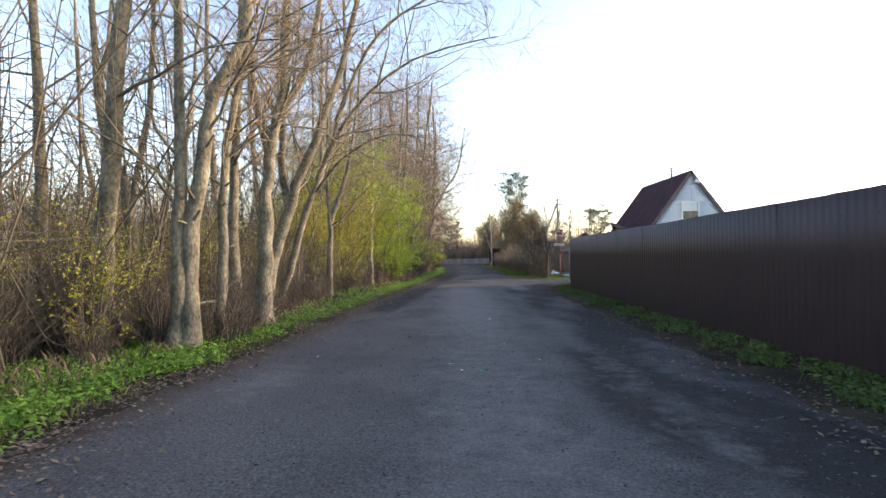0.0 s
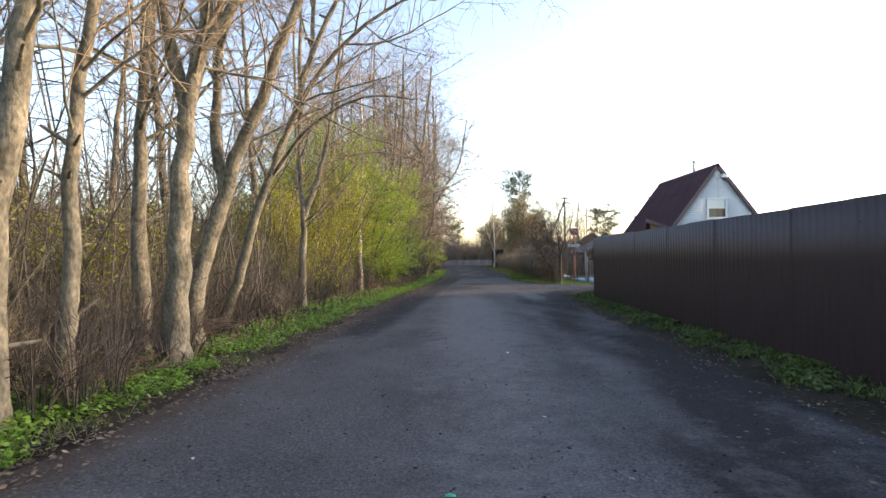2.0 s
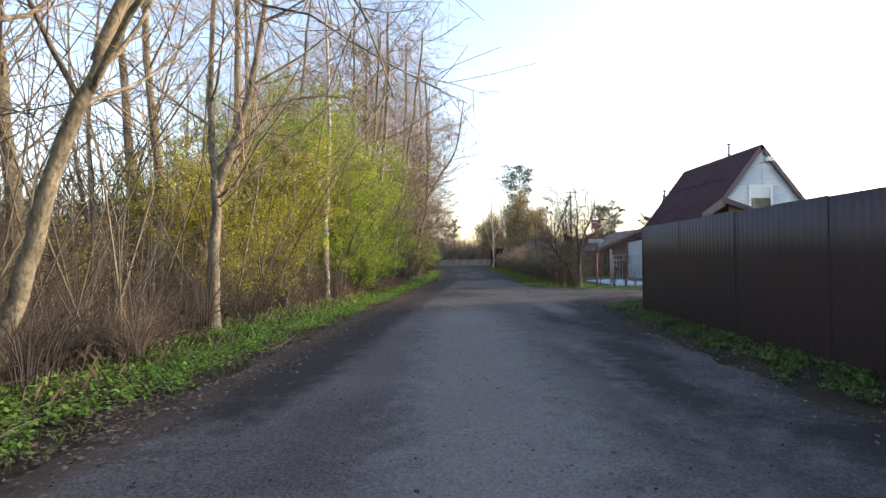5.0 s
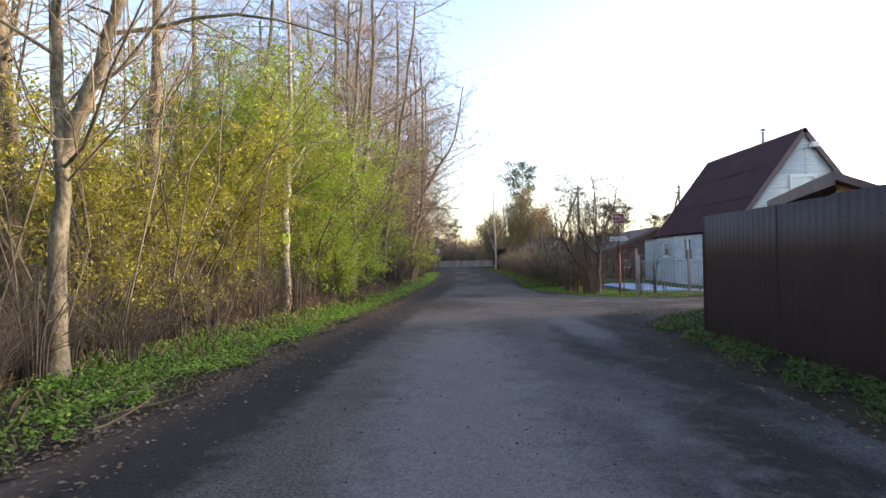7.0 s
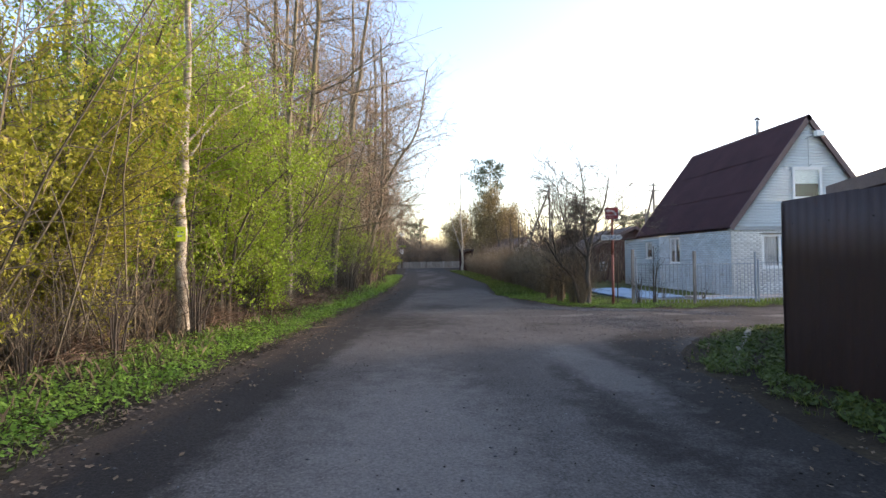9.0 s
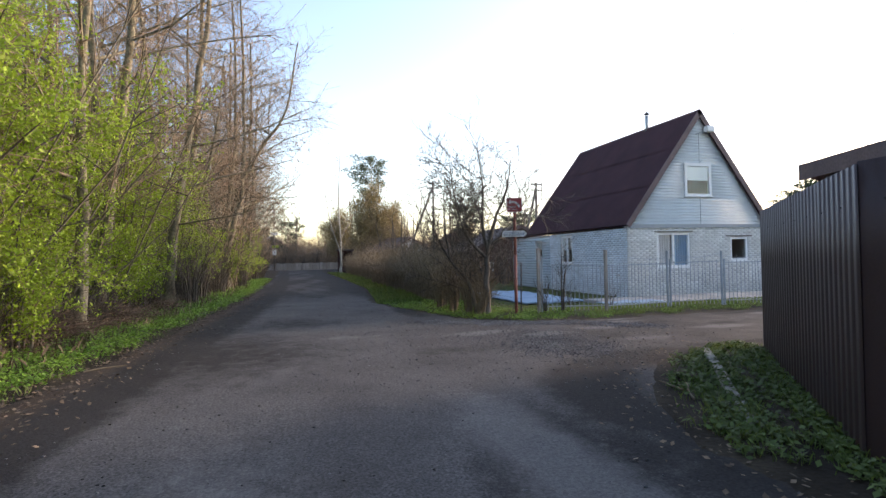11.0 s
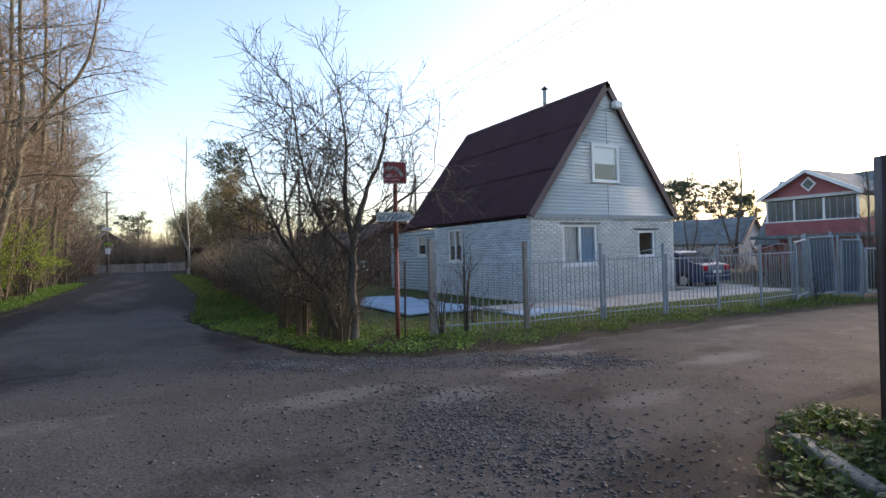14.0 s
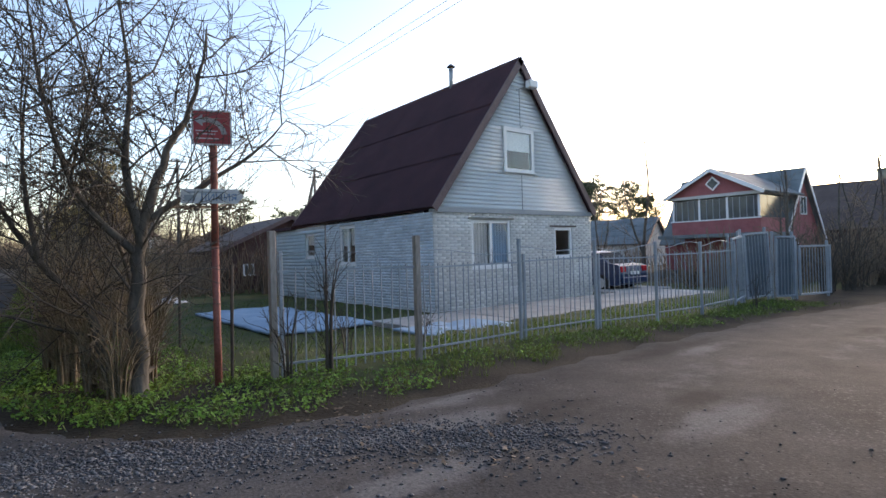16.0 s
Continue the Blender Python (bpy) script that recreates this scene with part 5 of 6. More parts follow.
# ---- yard fence ----
POSTS = [(7.33, 31.46, 1.60), (9.02, 31.15, 1.53), (10.87, 31.2, 1.48), (12.45, 31.05, 1.45), (13.95, 30.88, 1.40), (15.28, 30.75, 1.38), (16.9, 30.85, 1.35)]
yard = thing("picket_fence", pose(0, 0, 0), "grey steel picket fence round the yard, posts out of line", "fence")
pk = bmesh.new()
rod(pk, (0, 0, 0.02), (0, 0, 1.17), 0.0085, 6)
pk_me = bpy.data.meshes.new("picket")
pk.to_mesh(pk_me), pk.free()
for i, (x, y, h) in enumerate(POSTS):
    bm = bmesh.new()
    w = 0.036 if i < 2 else 0.024
    box(bm, (x - w, y - w, -0.35), (x + w, y + w, h), 0.006)
    part("post", bm, M["post_wood"] if i < 2 else M["steel_blue"], yard, "grey weathered wooden post" if i < 2 else "")
    if i == 0 or i == 2 or i == 3:
        part("post", boxes(((x + 0.07, y - 0.02, -0.2), (x + 0.11, y + 0.02, h - 0.22)), bevel=0.004), M["steel_blue"], yard)
    if i + 1 < len(POSTS):
        x2, y2, h2 = POSTS[i + 1]
        d, a = math.hypot(x2 - x, y2 - y), math.atan2(y2 - y, x2 - x)
        sag = rng.normal(0, 0.6)
        base = pose(x, y, float(rng.normal(0.03, 0.012)), 0, -sag, math.degrees(a)) @ pose(0, 0, 0, rng.normal(0, 1.0), 0, 0)
        for z, t in ((0.13, 0.011), (1.13, 0.011)):
            part("rail", boxes(((0.05, -t, z - t), (d - 0.05, t, z + t))), M["steel_blue"], yard, at=base)
        pts = np.array([(0.05 + (d - 0.1) * q, 0, 1.30 + 0.05 * math.sin(q * 5 + i)) for q in np.linspace(0, 1, 7)])
        put("top_bar", np_mesh("top_bar", *tubes([(pts, np.full(7, 0.006), 5)])), M["steel_blue"], yard, at=base)
        for q in (0.3, 0.7):
            bm = bmesh.new()
            rod(bm, (d * q, 0, 1.13), (d * q, 0, 1.33), 0.006, 5)
            part("upright", bm, M["steel_blue"], yard, at=base)
        n = int(d / 0.108)
        for k in range(1, n):
            put("picket", pk_me, M["steel_blue"], yard, at=base @ pose(d * k / n, 0.018, rng.normal(0, 0.008), rng.normal(0, 0.7), rng.normal(0, 0.7), 0))


def gate_leaf(p, q, h, tilt, label, sheet_on):
    p, q = Vector((*p, 0)), Vector((*q, 0))
    d = (q - p).length
    g = thing("gate", Matrix.Translation(p) @ Matrix.Rotation(math.atan2(q.y - p.y, q.x - p.x), 4, "Z") @ pose(0, 0, 0.04, 0, tilt, 0), label, "gate", "yard gates")
    t = 0.022
    part("gate_frame", boxes(((0, -t, 0.04), (2 * t, t, h)), ((d - 2 * t, -t, 0.04), (d, t, h)), ((2 * t, -t, 0.04), (d - 2 * t, t, 0.04 + 2 * t)), ((2 * t, -t, h - 2 * t), (d - 2 * t, t, h)), bevel=0.003), M["steel_blue"], g)
    n = int(d / 0.10)
    for k in range(1, n):
        put("picket", pk_me, M["steel_blue"], g, at=pose(d * k / n, 0.018, 0.03, 0, 0, 0) @ Matrix.Diagonal((1, 1, (h - 0.1) / 1.17, 1)))
    if sheet_on:
        part("sheet", boxes(((0.05, 0.034, 0.08), (d - 0.05, 0.038, h - 0.06))), M["gate_sheet"], g, "dull grey-blue sheet")
    for x in (0.0, d):
        bm = bmesh.new()
        box(bm, (x - 0.026, 0.05, -0.45), (x + 0.026, 0.10, h + 0.10), 0.006)
        part("gate_post", bm, M["steel_blue"], g)


M["gate_sheet"] = surf("dull_blue_grey_sheet", (0.085, 0.11, 0.13), (0.13, 0.155, 0.175), 2, 30, 0.7, 0.15, 0.003)
gate_leaf((17.0, 30.9), (17.72, 31.0), 1.40, -5, "leaning grey steel gate leaf, rusted and bent", False)
gate_leaf((17.82, 31.0), (18.62, 30.8), 1.5, -3, "grey-blue sheeted steel gate leaf", True)
gate_leaf((18.7, 30.75), (19.3, 30.55), 1.44, 1, "grey-blue sheeted steel gate leaf", True)
gate_leaf((19.4, 30.5), (20.5, 30.2), 1.2, 0, "low grey picket panel beyond the gate", False)
wf = thing("wire_fence", pose(0, 0, 0), "sagging wire fence on dark thin stakes", "fence")
for x, y in ((6.95, 31.7), (7.05, 34.5), (7.2, 38.0), (7.4, 42.0), (7.6, 46.0)):
    bm = bmesh.new()
    rod(bm, (x, y, -0.3), (x + 0.03, y, 1.25), 0.018, 6)
    part("stake", bm, M["twig_dark"], wf)
for z in (0.35, 0.65, 0.95, 1.2):
    bm = bmesh.new()
    pts = [(6.95, 31.7), (7.05, 34.5), (7.2, 38.0), (7.4, 42.0), (7.6, 46.0)]
    for (a, b), (c, d) in zip(pts, pts[1:]):
        rod(bm, (a, b, z), (c, d, z), 0.003, 4)
    part("wire", bm, M["wire"], wf)

# ---- yard ----
bm = bmesh.new()
xs, ys = np.linspace(9.0, 11.35, 22), np.linspace(35.9, 41.6, 40)
tarp = put("tarpaulin", sheet("tarpaulin", xs, ys, lambda x, y: -0.15 + 0.03 * wave(x, y, 2.6) + 0.07 * smooth(0, 0.5, np.minimum(np.minimum(x - 9.0, 11.35 - x), np.minimum(y - 35.9, 41.6 - y)))), M["tarp"])
bm.free()
so = tarp.modifiers.new("thickness", "SOLIDIFY")
so.thickness = 0.05
tagged(tarp, "pale blue tarpaulin spread flat over a bed", "tarpaulin")
slab = thing("concrete_pad", pose(11.2, 33.2, -0.2), "pale cracked concrete pad before the house", "slab", kind="structure")
for i in range(5):
    part("slab", boxes(((i * 2.2, 0.02 * (i % 2), -0.15), (i * 2.2 + 2.18, 2.75 + 0.02 * (i % 2), 0.09 + 0.006 * (i % 3))), bevel=0.015), M["concrete"], slab)
part("slab", boxes(((9.5, 2.8, -0.15), (12.5, 10.0, 0.06)), bevel=0.015), M["concrete"], slab)
film = put("plastic_film", sheet("plastic_film", np.linspace(10.6, 12.6, 24), np.linspace(32.5, 34.2, 20), lambda x, y: -0.06 + 0.05 * wave(x, y, 4.0) * smooth(0, 0.4, np.minimum(x - 10.6, 12.6 - x))), M["tarp"])
film.modifiers.new("thickness", "SOLIDIFY").thickness = 0.04
tagged(film, "crumpled pale blue plastic film on the concrete edge", "plastic sheet")
heap = put("rubbish_heap", sheet("rubbish_heap", np.linspace(8.6, 10.4, 22), np.linspace(46.6, 47.8, 18), lambda x, y: -0.3 + 0.3 * np.exp(-((x - 9.5) / 0.55) ** 2 - ((y - 47.2) / 0.35) ** 2) * (1 + 0.6 * wave(x, y, 6.0))), M["paper"])
tagged(heap, "low heap of pale bags behind the yard", "heap")


def car(at, label, paint):
    c = thing("car", at, label, "car")
    side = [(-2.05, 0.30), (-2.10, 0.62), (-2.02, 0.92), (-1.55, 1.00), (-1.05, 1.36), (-0.55, 1.44), (0.20, 1.42), (0.85, 1.02), (1.75, 0.88), (2.02, 0.72), (2.06, 0.36), (1.85, 0.22), (-1.85, 0.22)]
    V, F = [], []
    cols = ((-0.84, 0.90), (-0.80, 1.0), (-0.5, 1.0), (0.5, 1.0), (0.80, 1.0), (0.84, 0.90))
    n = len(side)
    for yy, k in cols:
        for x, z in side:
            inset = max(0.0, (z - 0.95)) * 0.36 if abs(yy) > 0.6 else 0.0
            V.append((x * (0.985 if abs(yy) > 0.82 else 1.0), yy - math.copysign(inset, yy), 0.6 + (z - 0.6) * k if z > 1.2 or z < 0.25 else z))
    for j in range(len(cols) - 1):
        for i in range(n):
            F.append((j * n + i, j * n + (i + 1) % n, (j + 1) * n + (i + 1) % n, (j + 1) * n + i))
    me = bpy.data.meshes.new("body")
    me.from_pydata(V, [], F + [tuple(range(n)), tuple(range(len(V) - 1, len(V) - n - 1, -1))])
    b = put("body", me, paint, c)
    b.modifiers.new("soft", "BEVEL").width = 0.03
    for s in (-1, 1):
        part("side_window", boxes(((-0.95, s * 0.735 - 0.012, 1.04), (-0.15, s * 0.735 + 0.012, 1.29)), ((-0.08, s * 0.745 - 0.012, 1.04), (0.45, s * 0.745 + 0.012, 1.26))), M["dark"], c)
        part("tail_light", boxes(((-2.10, s * 0.66 - 0.14, 0.70), (-2.02, s * 0.66 + 0.14, 0.90)), bevel=0.02), M["tail_red"], c)
        for x in (-1.28, 1.30):
            bm = bmesh.new()
            rod(bm, (x, s * 0.66, 0.31), (x, s * 0.86, 0.31), 0.31, 20)
            wh = part("wheel", bm, M["rubber"], c)
            bm = bmesh.new()
            rod(bm, (x, s * 0.84, 0.31), (x, s * 0.875, 0.31), 0.19, 14, 0.17)
            part("rim", bm, M["steel"], wh)
    bm = boxes(((-0.33, -0.62, -0.008), (0.33, 0.62, 0.008)))
    part("rear_window", bm, M["dark"], c, at=pose(-1.33, 0, 1.19, 0, -36, 0))
    part("number_plate", boxes(((-2.125, -0.26, 0.60), (-2.09, 0.26, 0.71))), M["plate"], c)
    part("bumper", boxes(((-2.16, -0.78, 0.30), (-2.04, 0.78, 0.52)), bevel=0.03), paint, c)
    return c


car(pose(22.4, 38.75, -0.24, 0, 0, 90), "dark blue saloon car parked beside the house", M["car_paint"])
car(pose(26.2, 41.5, -0.24, 0, 0, 75), "silver-white car parked behind the blue one", M["white"])


# ---- other houses ----
def plain_house(name, at, w, l, eave, apex, wall, roof, label, wins=(), base=-0.4, over=0.3):
    """Gabled house: gable towards -y, w wide, l deep; wins: (face, along, z0, width, height)."""
    h = thing(name, at, label, "house")
    part("wall", prism([(-w / 2, base), (w / 2, base), (w / 2, eave), (0, apex), (-w / 2, eave)], l), wall, h)
    rise, run = apex - eave, w / 2
    a, ln = math.degrees(math.atan2(rise, run)), math.hypot(rise, run) + over
    for s in (-1, 1):
        bm = boxes(((0, -over, 0.01), (ln, l + over, 0.09)))
        bm.transform(Matrix.Translation((0, 0, apex)) @ Matrix.Diagonal((s, 1, 1, 1)) @ pose(0, 0, 0, 0, a, 0))
        bmesh.ops.recalc_face_normals(bm, faces=bm.faces)
        rf = part("roof", bm, roof, h)
        if roof is M["slate"]:
            for k in range(1, 6):
                bm = boxes(((ln * k / 6, -over, 0.09), (ln * k / 6 + 0.03, l + over, 0.105)))
                bm.transform(Matrix.Translation((0, 0, apex)) @ Matrix.Diagonal((s, 1, 1, 1)) @ pose(0, 0, 0, 0, a, 0))
                bmesh.ops.recalc_face_normals(bm, faces=bm.faces)
                part("lap", bm, roof, rf)
        bm = boxes(((-0.02, -over - 0.04, -0.10), (ln, -over, 0.10)))
        bm.transform(Matrix.Translation((0, 0, apex)) @ Matrix.Diagonal((s, 1, 1, 1)) @ pose(0, 0, 0, 0, a, 0))
        bmesh.ops.recalc_face_normals(bm, faces=bm.faces)
        part("barge_board", bm, M["white"] if wall is M["red_wall"] else M["barge"], h)
    for face, u, z, ww, hh in wins:
        m = pose(u, 0, z) if face == "front" else pose(-w / 2, l - u, z, 0, 0, -90)
        fr = new("window")
        fr.parent, fr.matrix_basis = h, m
        t = 0.07
        part("window_frame", boxes(((-ww / 2, -0.06, 0), (-ww / 2 + t, 0.0, hh)), ((ww / 2 - t, -0.06, 0), (ww / 2, 0.0, hh)), ((-ww / 2 + t, -0.06, 0), (ww / 2 - t, 0.0, t)), ((-ww / 2 + t, -0.06, hh - t), (ww / 2 - t, 0, hh)), ((-t / 2, -0.055, t), (t / 2, 0.0, hh - t))), M["white"], fr)
        part("pane", boxes(((-ww / 2 + t, -0.03, t), (ww / 2 - t, -0.01, hh - t))), M["dull_glass"], fr)
    return h


M["dull_glass"] = surf("dark_window_pane", (0.06, 0.075, 0.08), (0.10, 0.12, 0.125), 1.5, 20, 0.08, 0, fleck=0.1)
# red house: glazed veranda in front of a steeper main house
red = plain_house("red_house", pose(42.4, 38.0, 0), 6.2, 7.0, 1.6, 5.75, M["red_wall"], M["slate"], "faded red two-storey wooden house with slate roof", (("front", 0.3, 3.0, 1.0, 1.1), ("front", -1.2, 0.6, 1.0, 1.0)))
ver = new("veranda")
ver.parent, ver.matrix_basis = red, pose(-6.4, 2.2, 0, 0, 0, -90)
part("lower_wall", boxes(((-2.2, 0.9, -0.4), (2.2, 5.0, 1.75))), M["red_wall"], ver)
part("balcony_wall", boxes(((-2.45, -0.05, 1.95), (2.45, 3.5, 2.72))), M["red_wall"], ver)
part("porch_roof", boxes(((-2.9, -0.9, 1.72), (2.6, 3.5, 1.92)), bevel=0.02), M["slate"], ver)
part("glazing", boxes(((-2.38, 0.03, 2.72), (2.38, 0.06, 3.92)), ((2.34, 0.06, 2.72), (2.38, 3.4, 3.92)), ((-2.38, 0.06, 2.72), (-2.34, 3.4, 3.92))), M["dull_glass"], ver)
part("back_wall", boxes(((-2.3, 2.9, 2.72), (2.3, 3.4, 4.2))), M["red_wall"], ver)
for x in (-2.4, -0.85, 0.7, 2.32):
    part("mullion", boxes(((x, -0.04, 2.70), (x + 0.10, 0.06, 3.95))), M["white"], ver)
for x in np.linspace(-2.2, 2.1, 13):
    part("glazing_bar", boxes(((x, -0.005, 2.74), (x + 0.03, 0.03, 3.9))), M["steel_blue"], ver)
part("band", boxes(((-2.6, -0.12, 3.97), (2.6, 3.6, 4.14))), M["pale_wall"], ver)
part("band", boxes(((-2.5, -0.09, 2.68), (2.5, -0.04, 2.75))), M["white"], ver)
part("gable", prism([(-2.55, 4.14), (2.55, 4.14), (0, 5.5)], 0.15), M["red_wall"], ver)
for s in (-1, 1):
    bm = boxes(((0, -0.35, 0.0), (3.15, 5.2, 0.09)))
    bm.transform(Matrix.Translation((0, 0, 5.5)) @ Matrix.Diagonal((s, 1, 1, 1)) @ pose(0, 0, 0, 0, math.degrees(math.atan2(1.36, 2.55)), 0))
    bmesh.ops.recalc_face_normals(bm, faces=bm.faces)
    part("roof", bm, M["slate"], ver)
    bm = boxes(((0, -0.40, -0.10), (3.17, -0.351, 0.10)))
    bm.transform(Matrix.Translation((0, 0, 5.5)) @ Matrix.Diagonal((s, 1, 1, 1)) @ pose(0, 0, 0, 0, math.degrees(math.atan2(1.36, 2.55)), 0))
    bmesh.ops.recalc_face_normals(bm, faces=bm.faces)
    part("barge_board", bm, M["white"], ver)
bm = prism([(-0.42, 0), (0, -0.42), (0.42, 0), (0, 0.42)], 0.05)
dia = part("diamond_window", bm, M["white"], ver, "small diamond-shaped window", at=pose(0, -0.06, 4.75))
part("pane", prism([(-0.3, 0), (0, -0.3), (0.3, 0), (0, 0.3)], 0.01), M["dull_glass"], dia, at=pose(0, -0.012, 0))
plain_house("grey_house", pose(47.5, 50.5, 0, 0, 0, 12), 5.5, 6.5, 1.7, 3.75, M["pale_wall"], M["slate"], "low pale house with a grey slate roof", (("front", 0, 0.4, 0.9, 0.9),))
big_house = plain_house("brown_house", pose(52, 33.5, 0, 0, 0, 8), 8.0, 9.0, 2.2, 5.4, M["dark_red_wall"], M["brown_roof"], "large brown-roofed house behind bare trees", (("front", 0, 2.6, 1.0, 1.0),))
part("chimney", boxes(((0.3, 2.4, 4.6), (0.85, 2.95, 6.15)), ((0.24, 2.34, 6.15), (0.91, 3.01, 6.25)), bevel=0.01), M["kerb"], big_house, "grey brick chimney")
plain_house("dark_shed", pose(16.5, 53.0, -0.2, 0, 0, 0), 7.0, 6.0, 2.0, 3.6, M["dark_red_wall"], M["brown_roof"], "low dark red wooden shed behind the yard", (("front", -2.2, 0.65, 0.55, 0.6),))
plain_house("dark_red_house", pose(22.0, 84, 0, 0, 0, -10), 7.5, 7, 2.4, 4.8, M["dark_red_wall"], M["brown_roof"], "dark red house among bare shrubs", (("side", 3, 0.9, 0.9, 1.0),))
plain_house("green_house", pose(-0.8, 112, 0, 0, 0, 10), 8, 8, 2.6, 5.4, M["green_wall"], M["slate"], "dull green gabled house past the road's end", (("front", 0, 3.0, 0.9, 0.9), ("front", -2, 0.8, 0.9, 1.1)))
plain_house("brown_house", pose(9.5, 116, 0, 0, 0, -8), 7, 8, 2.3, 4.6, M["dark_red_wall"], M["brown_roof"], "brown house past the road's end", (("front", 0, 0.8, 1.0, 1.1),))
plain_house("pale_house", pose(14.5, 78, 0, 0, 0, 20), 5, 5, 2.2, 3.7, M["pale_wall"], M["brown_roof"], "small pale house behind the hedge", (("front", 0, 0.8, 0.9, 1.0),))

# the shed behind the brown fence: low pitched roof with a deep brown fascia over ochre boards
shed = thing("shed", pose(6.4, 20.5, 0, 0, 0, -20.7), "brown-roofed ochre shed behind the sheet fence", "shed")
part("wall", boxes(((0.3, 0.3, -0.1), (2.4, 4.45, 1.89))), M["ochre"], shed)
part("gable", prism([(0.1, 2.0), (1.0, 2.0), (1.0, 2.12), (0.1, 2.42)], 0.1), M["ochre"], shed, at=pose(0, 0.25, 0))
part("roof", prism([(0.0, 2.44), (1.2, 1.93), (2.7, 1.90), (2.7, 2.0), (1.2, 2.03), (0.0, 2.56)], 4.75), M["barge"], shed)
part("fascia", boxes(((-0.03, 0.0, 2.36), (0.0, 4.75, 2.57))), M["barge"], shed)

# shelter at the far end
kiosk = thing("shelter", pose(7.6, 80.0, 0), "small dark open-fronted shelter by the road", "shelter")
part("roof", boxes(((-0.9, -0.8, 2.35), (0.9, 0.8, 2.5)), bevel=0.02), M["brown_roof"], kiosk)
part("wall", boxes(((-0.75, 0.6, -0.1), (0.75, 0.66, 2.35))), M["dark_red_wall"], kiosk)
part("wall", boxes(((0.69, -0.6, -0.1), (0.75, 0.6, 2.35))), M["dark_red_wall"], kiosk)
ff = thing("board_fence", pose(0, 100.0, 0), "low pale board fence across the road's end", "fence")
for i, x in enumerate(np.arange(-4, 14, 0.5)):
    part("board", boxes(((x, 0, -0.1), (x + 0.46, 0.03, 0.95 + 0.04 * (i % 3)))), M["post_wood"], ff)


# ---- poles and wires ----
def pole(at, h, label, stay=None, arms=2, stuff_on=False):
    p = thing("utility_pole", at, label, "utility pole", "utility poles")
    bm = bmesh.new()
    rod(bm, (0, 0, -0.5), (0, 0, h), 0.13, 10, 0.09)
    part("pole", bm, M["pole_wood"], p, smooth=True)
    for k in range(arms):
        z = h - 0.25 - 0.5 * k
        part("crossarm", boxes(((-0.55, -0.13, z), (0.55, -0.06, z + 0.09))), M["pole_wood"], p)
        for x in (-0.5, -0.2, 0.2, 0.5):
            bm = bmesh.new()
            rod(bm, (x, -0.1, z + 0.09), (x, -0.1, z + 0.24), 0.035, 8, 0.025)
            part("insulator", bm, M["white"], p)
    if stay:
        bm = bmesh.new()
        rod(bm, (stay[0], stay[1], -0.3), (0, 0, h - 0.5), 0.10, 8)
        part("stay", bm, M["pole_wood"], p)
    if stuff_on:
        part("sign_board", boxes(((-0.5, -0.16, 4.9), (0.5, -0.12, 5.3)), bevel=0.01), M["sign_white"], p)
        part("meter_box", boxes(((-0.25, -0.34, 2.2), (0.25, -0.13, 2.9)), bevel=0.02), M["sign_white"], p)
        part("sign_board", boxes(((-0.35, -0.17, 3.2), (0.55, -0.13, 3.5)), bevel=0.01), M["leaf_green"], p)
    return p


pole(pose(13.9, 65.5, 0), 8.2, "grey timber utility pole with a leaning stay", (-3.4, -1.0))
pole(pose(23.1, 63.9, 0), 8.0, "grey timber utility pole with a leaning stay", (-2.2, -0.5))
pole(pose(13.1, 2.0, 0), 8.4, "grey timber utility pole beyond the sheet fence")
pole(pose(-0.2, 97, 0), 9.5, "timber utility pole with boards and meter boxes", None, 1, True)
pole(pose(34.0, 90, 0), 8.0, "far grey timber utility pole")


def wires(p, q, offs, sag):
    p, q = np.array(p), np.array(q)
    for o in offs:
        s = np.linspace(0, 1, 25)[:, None]
        line = p + (q - p) * s + np.array((o, 0, 0)) + np.array((0, 0, 1.0)) * (-4 * sag * s * (1 - s))
        w = put("power_wire", np_mesh("power_wire", *tubes([(line, np.full(25, 0.007), 4)])), M["wire"])
        tagged(w, "thin dark overhead wire between poles", "wire", "overhead wires")


wires((13.9, 65.4, 8.2), (13.1, 1.9, 8.4), (-0.5, 0.2, 0.5), 0.7)
wires((13.9, 65.4, 8.2), (23.1, 63.8, 8.0), (-0.2, 0.3), 0.4)
wires((13.9, 65.4, 8.2), (-0.2, 96.9, 9.3), (-0.3, 0.3), 0.6)
wires((19.0, 39.0, 5.6), (48.0, 45.0, 5.9), (0.0,), 0.5)


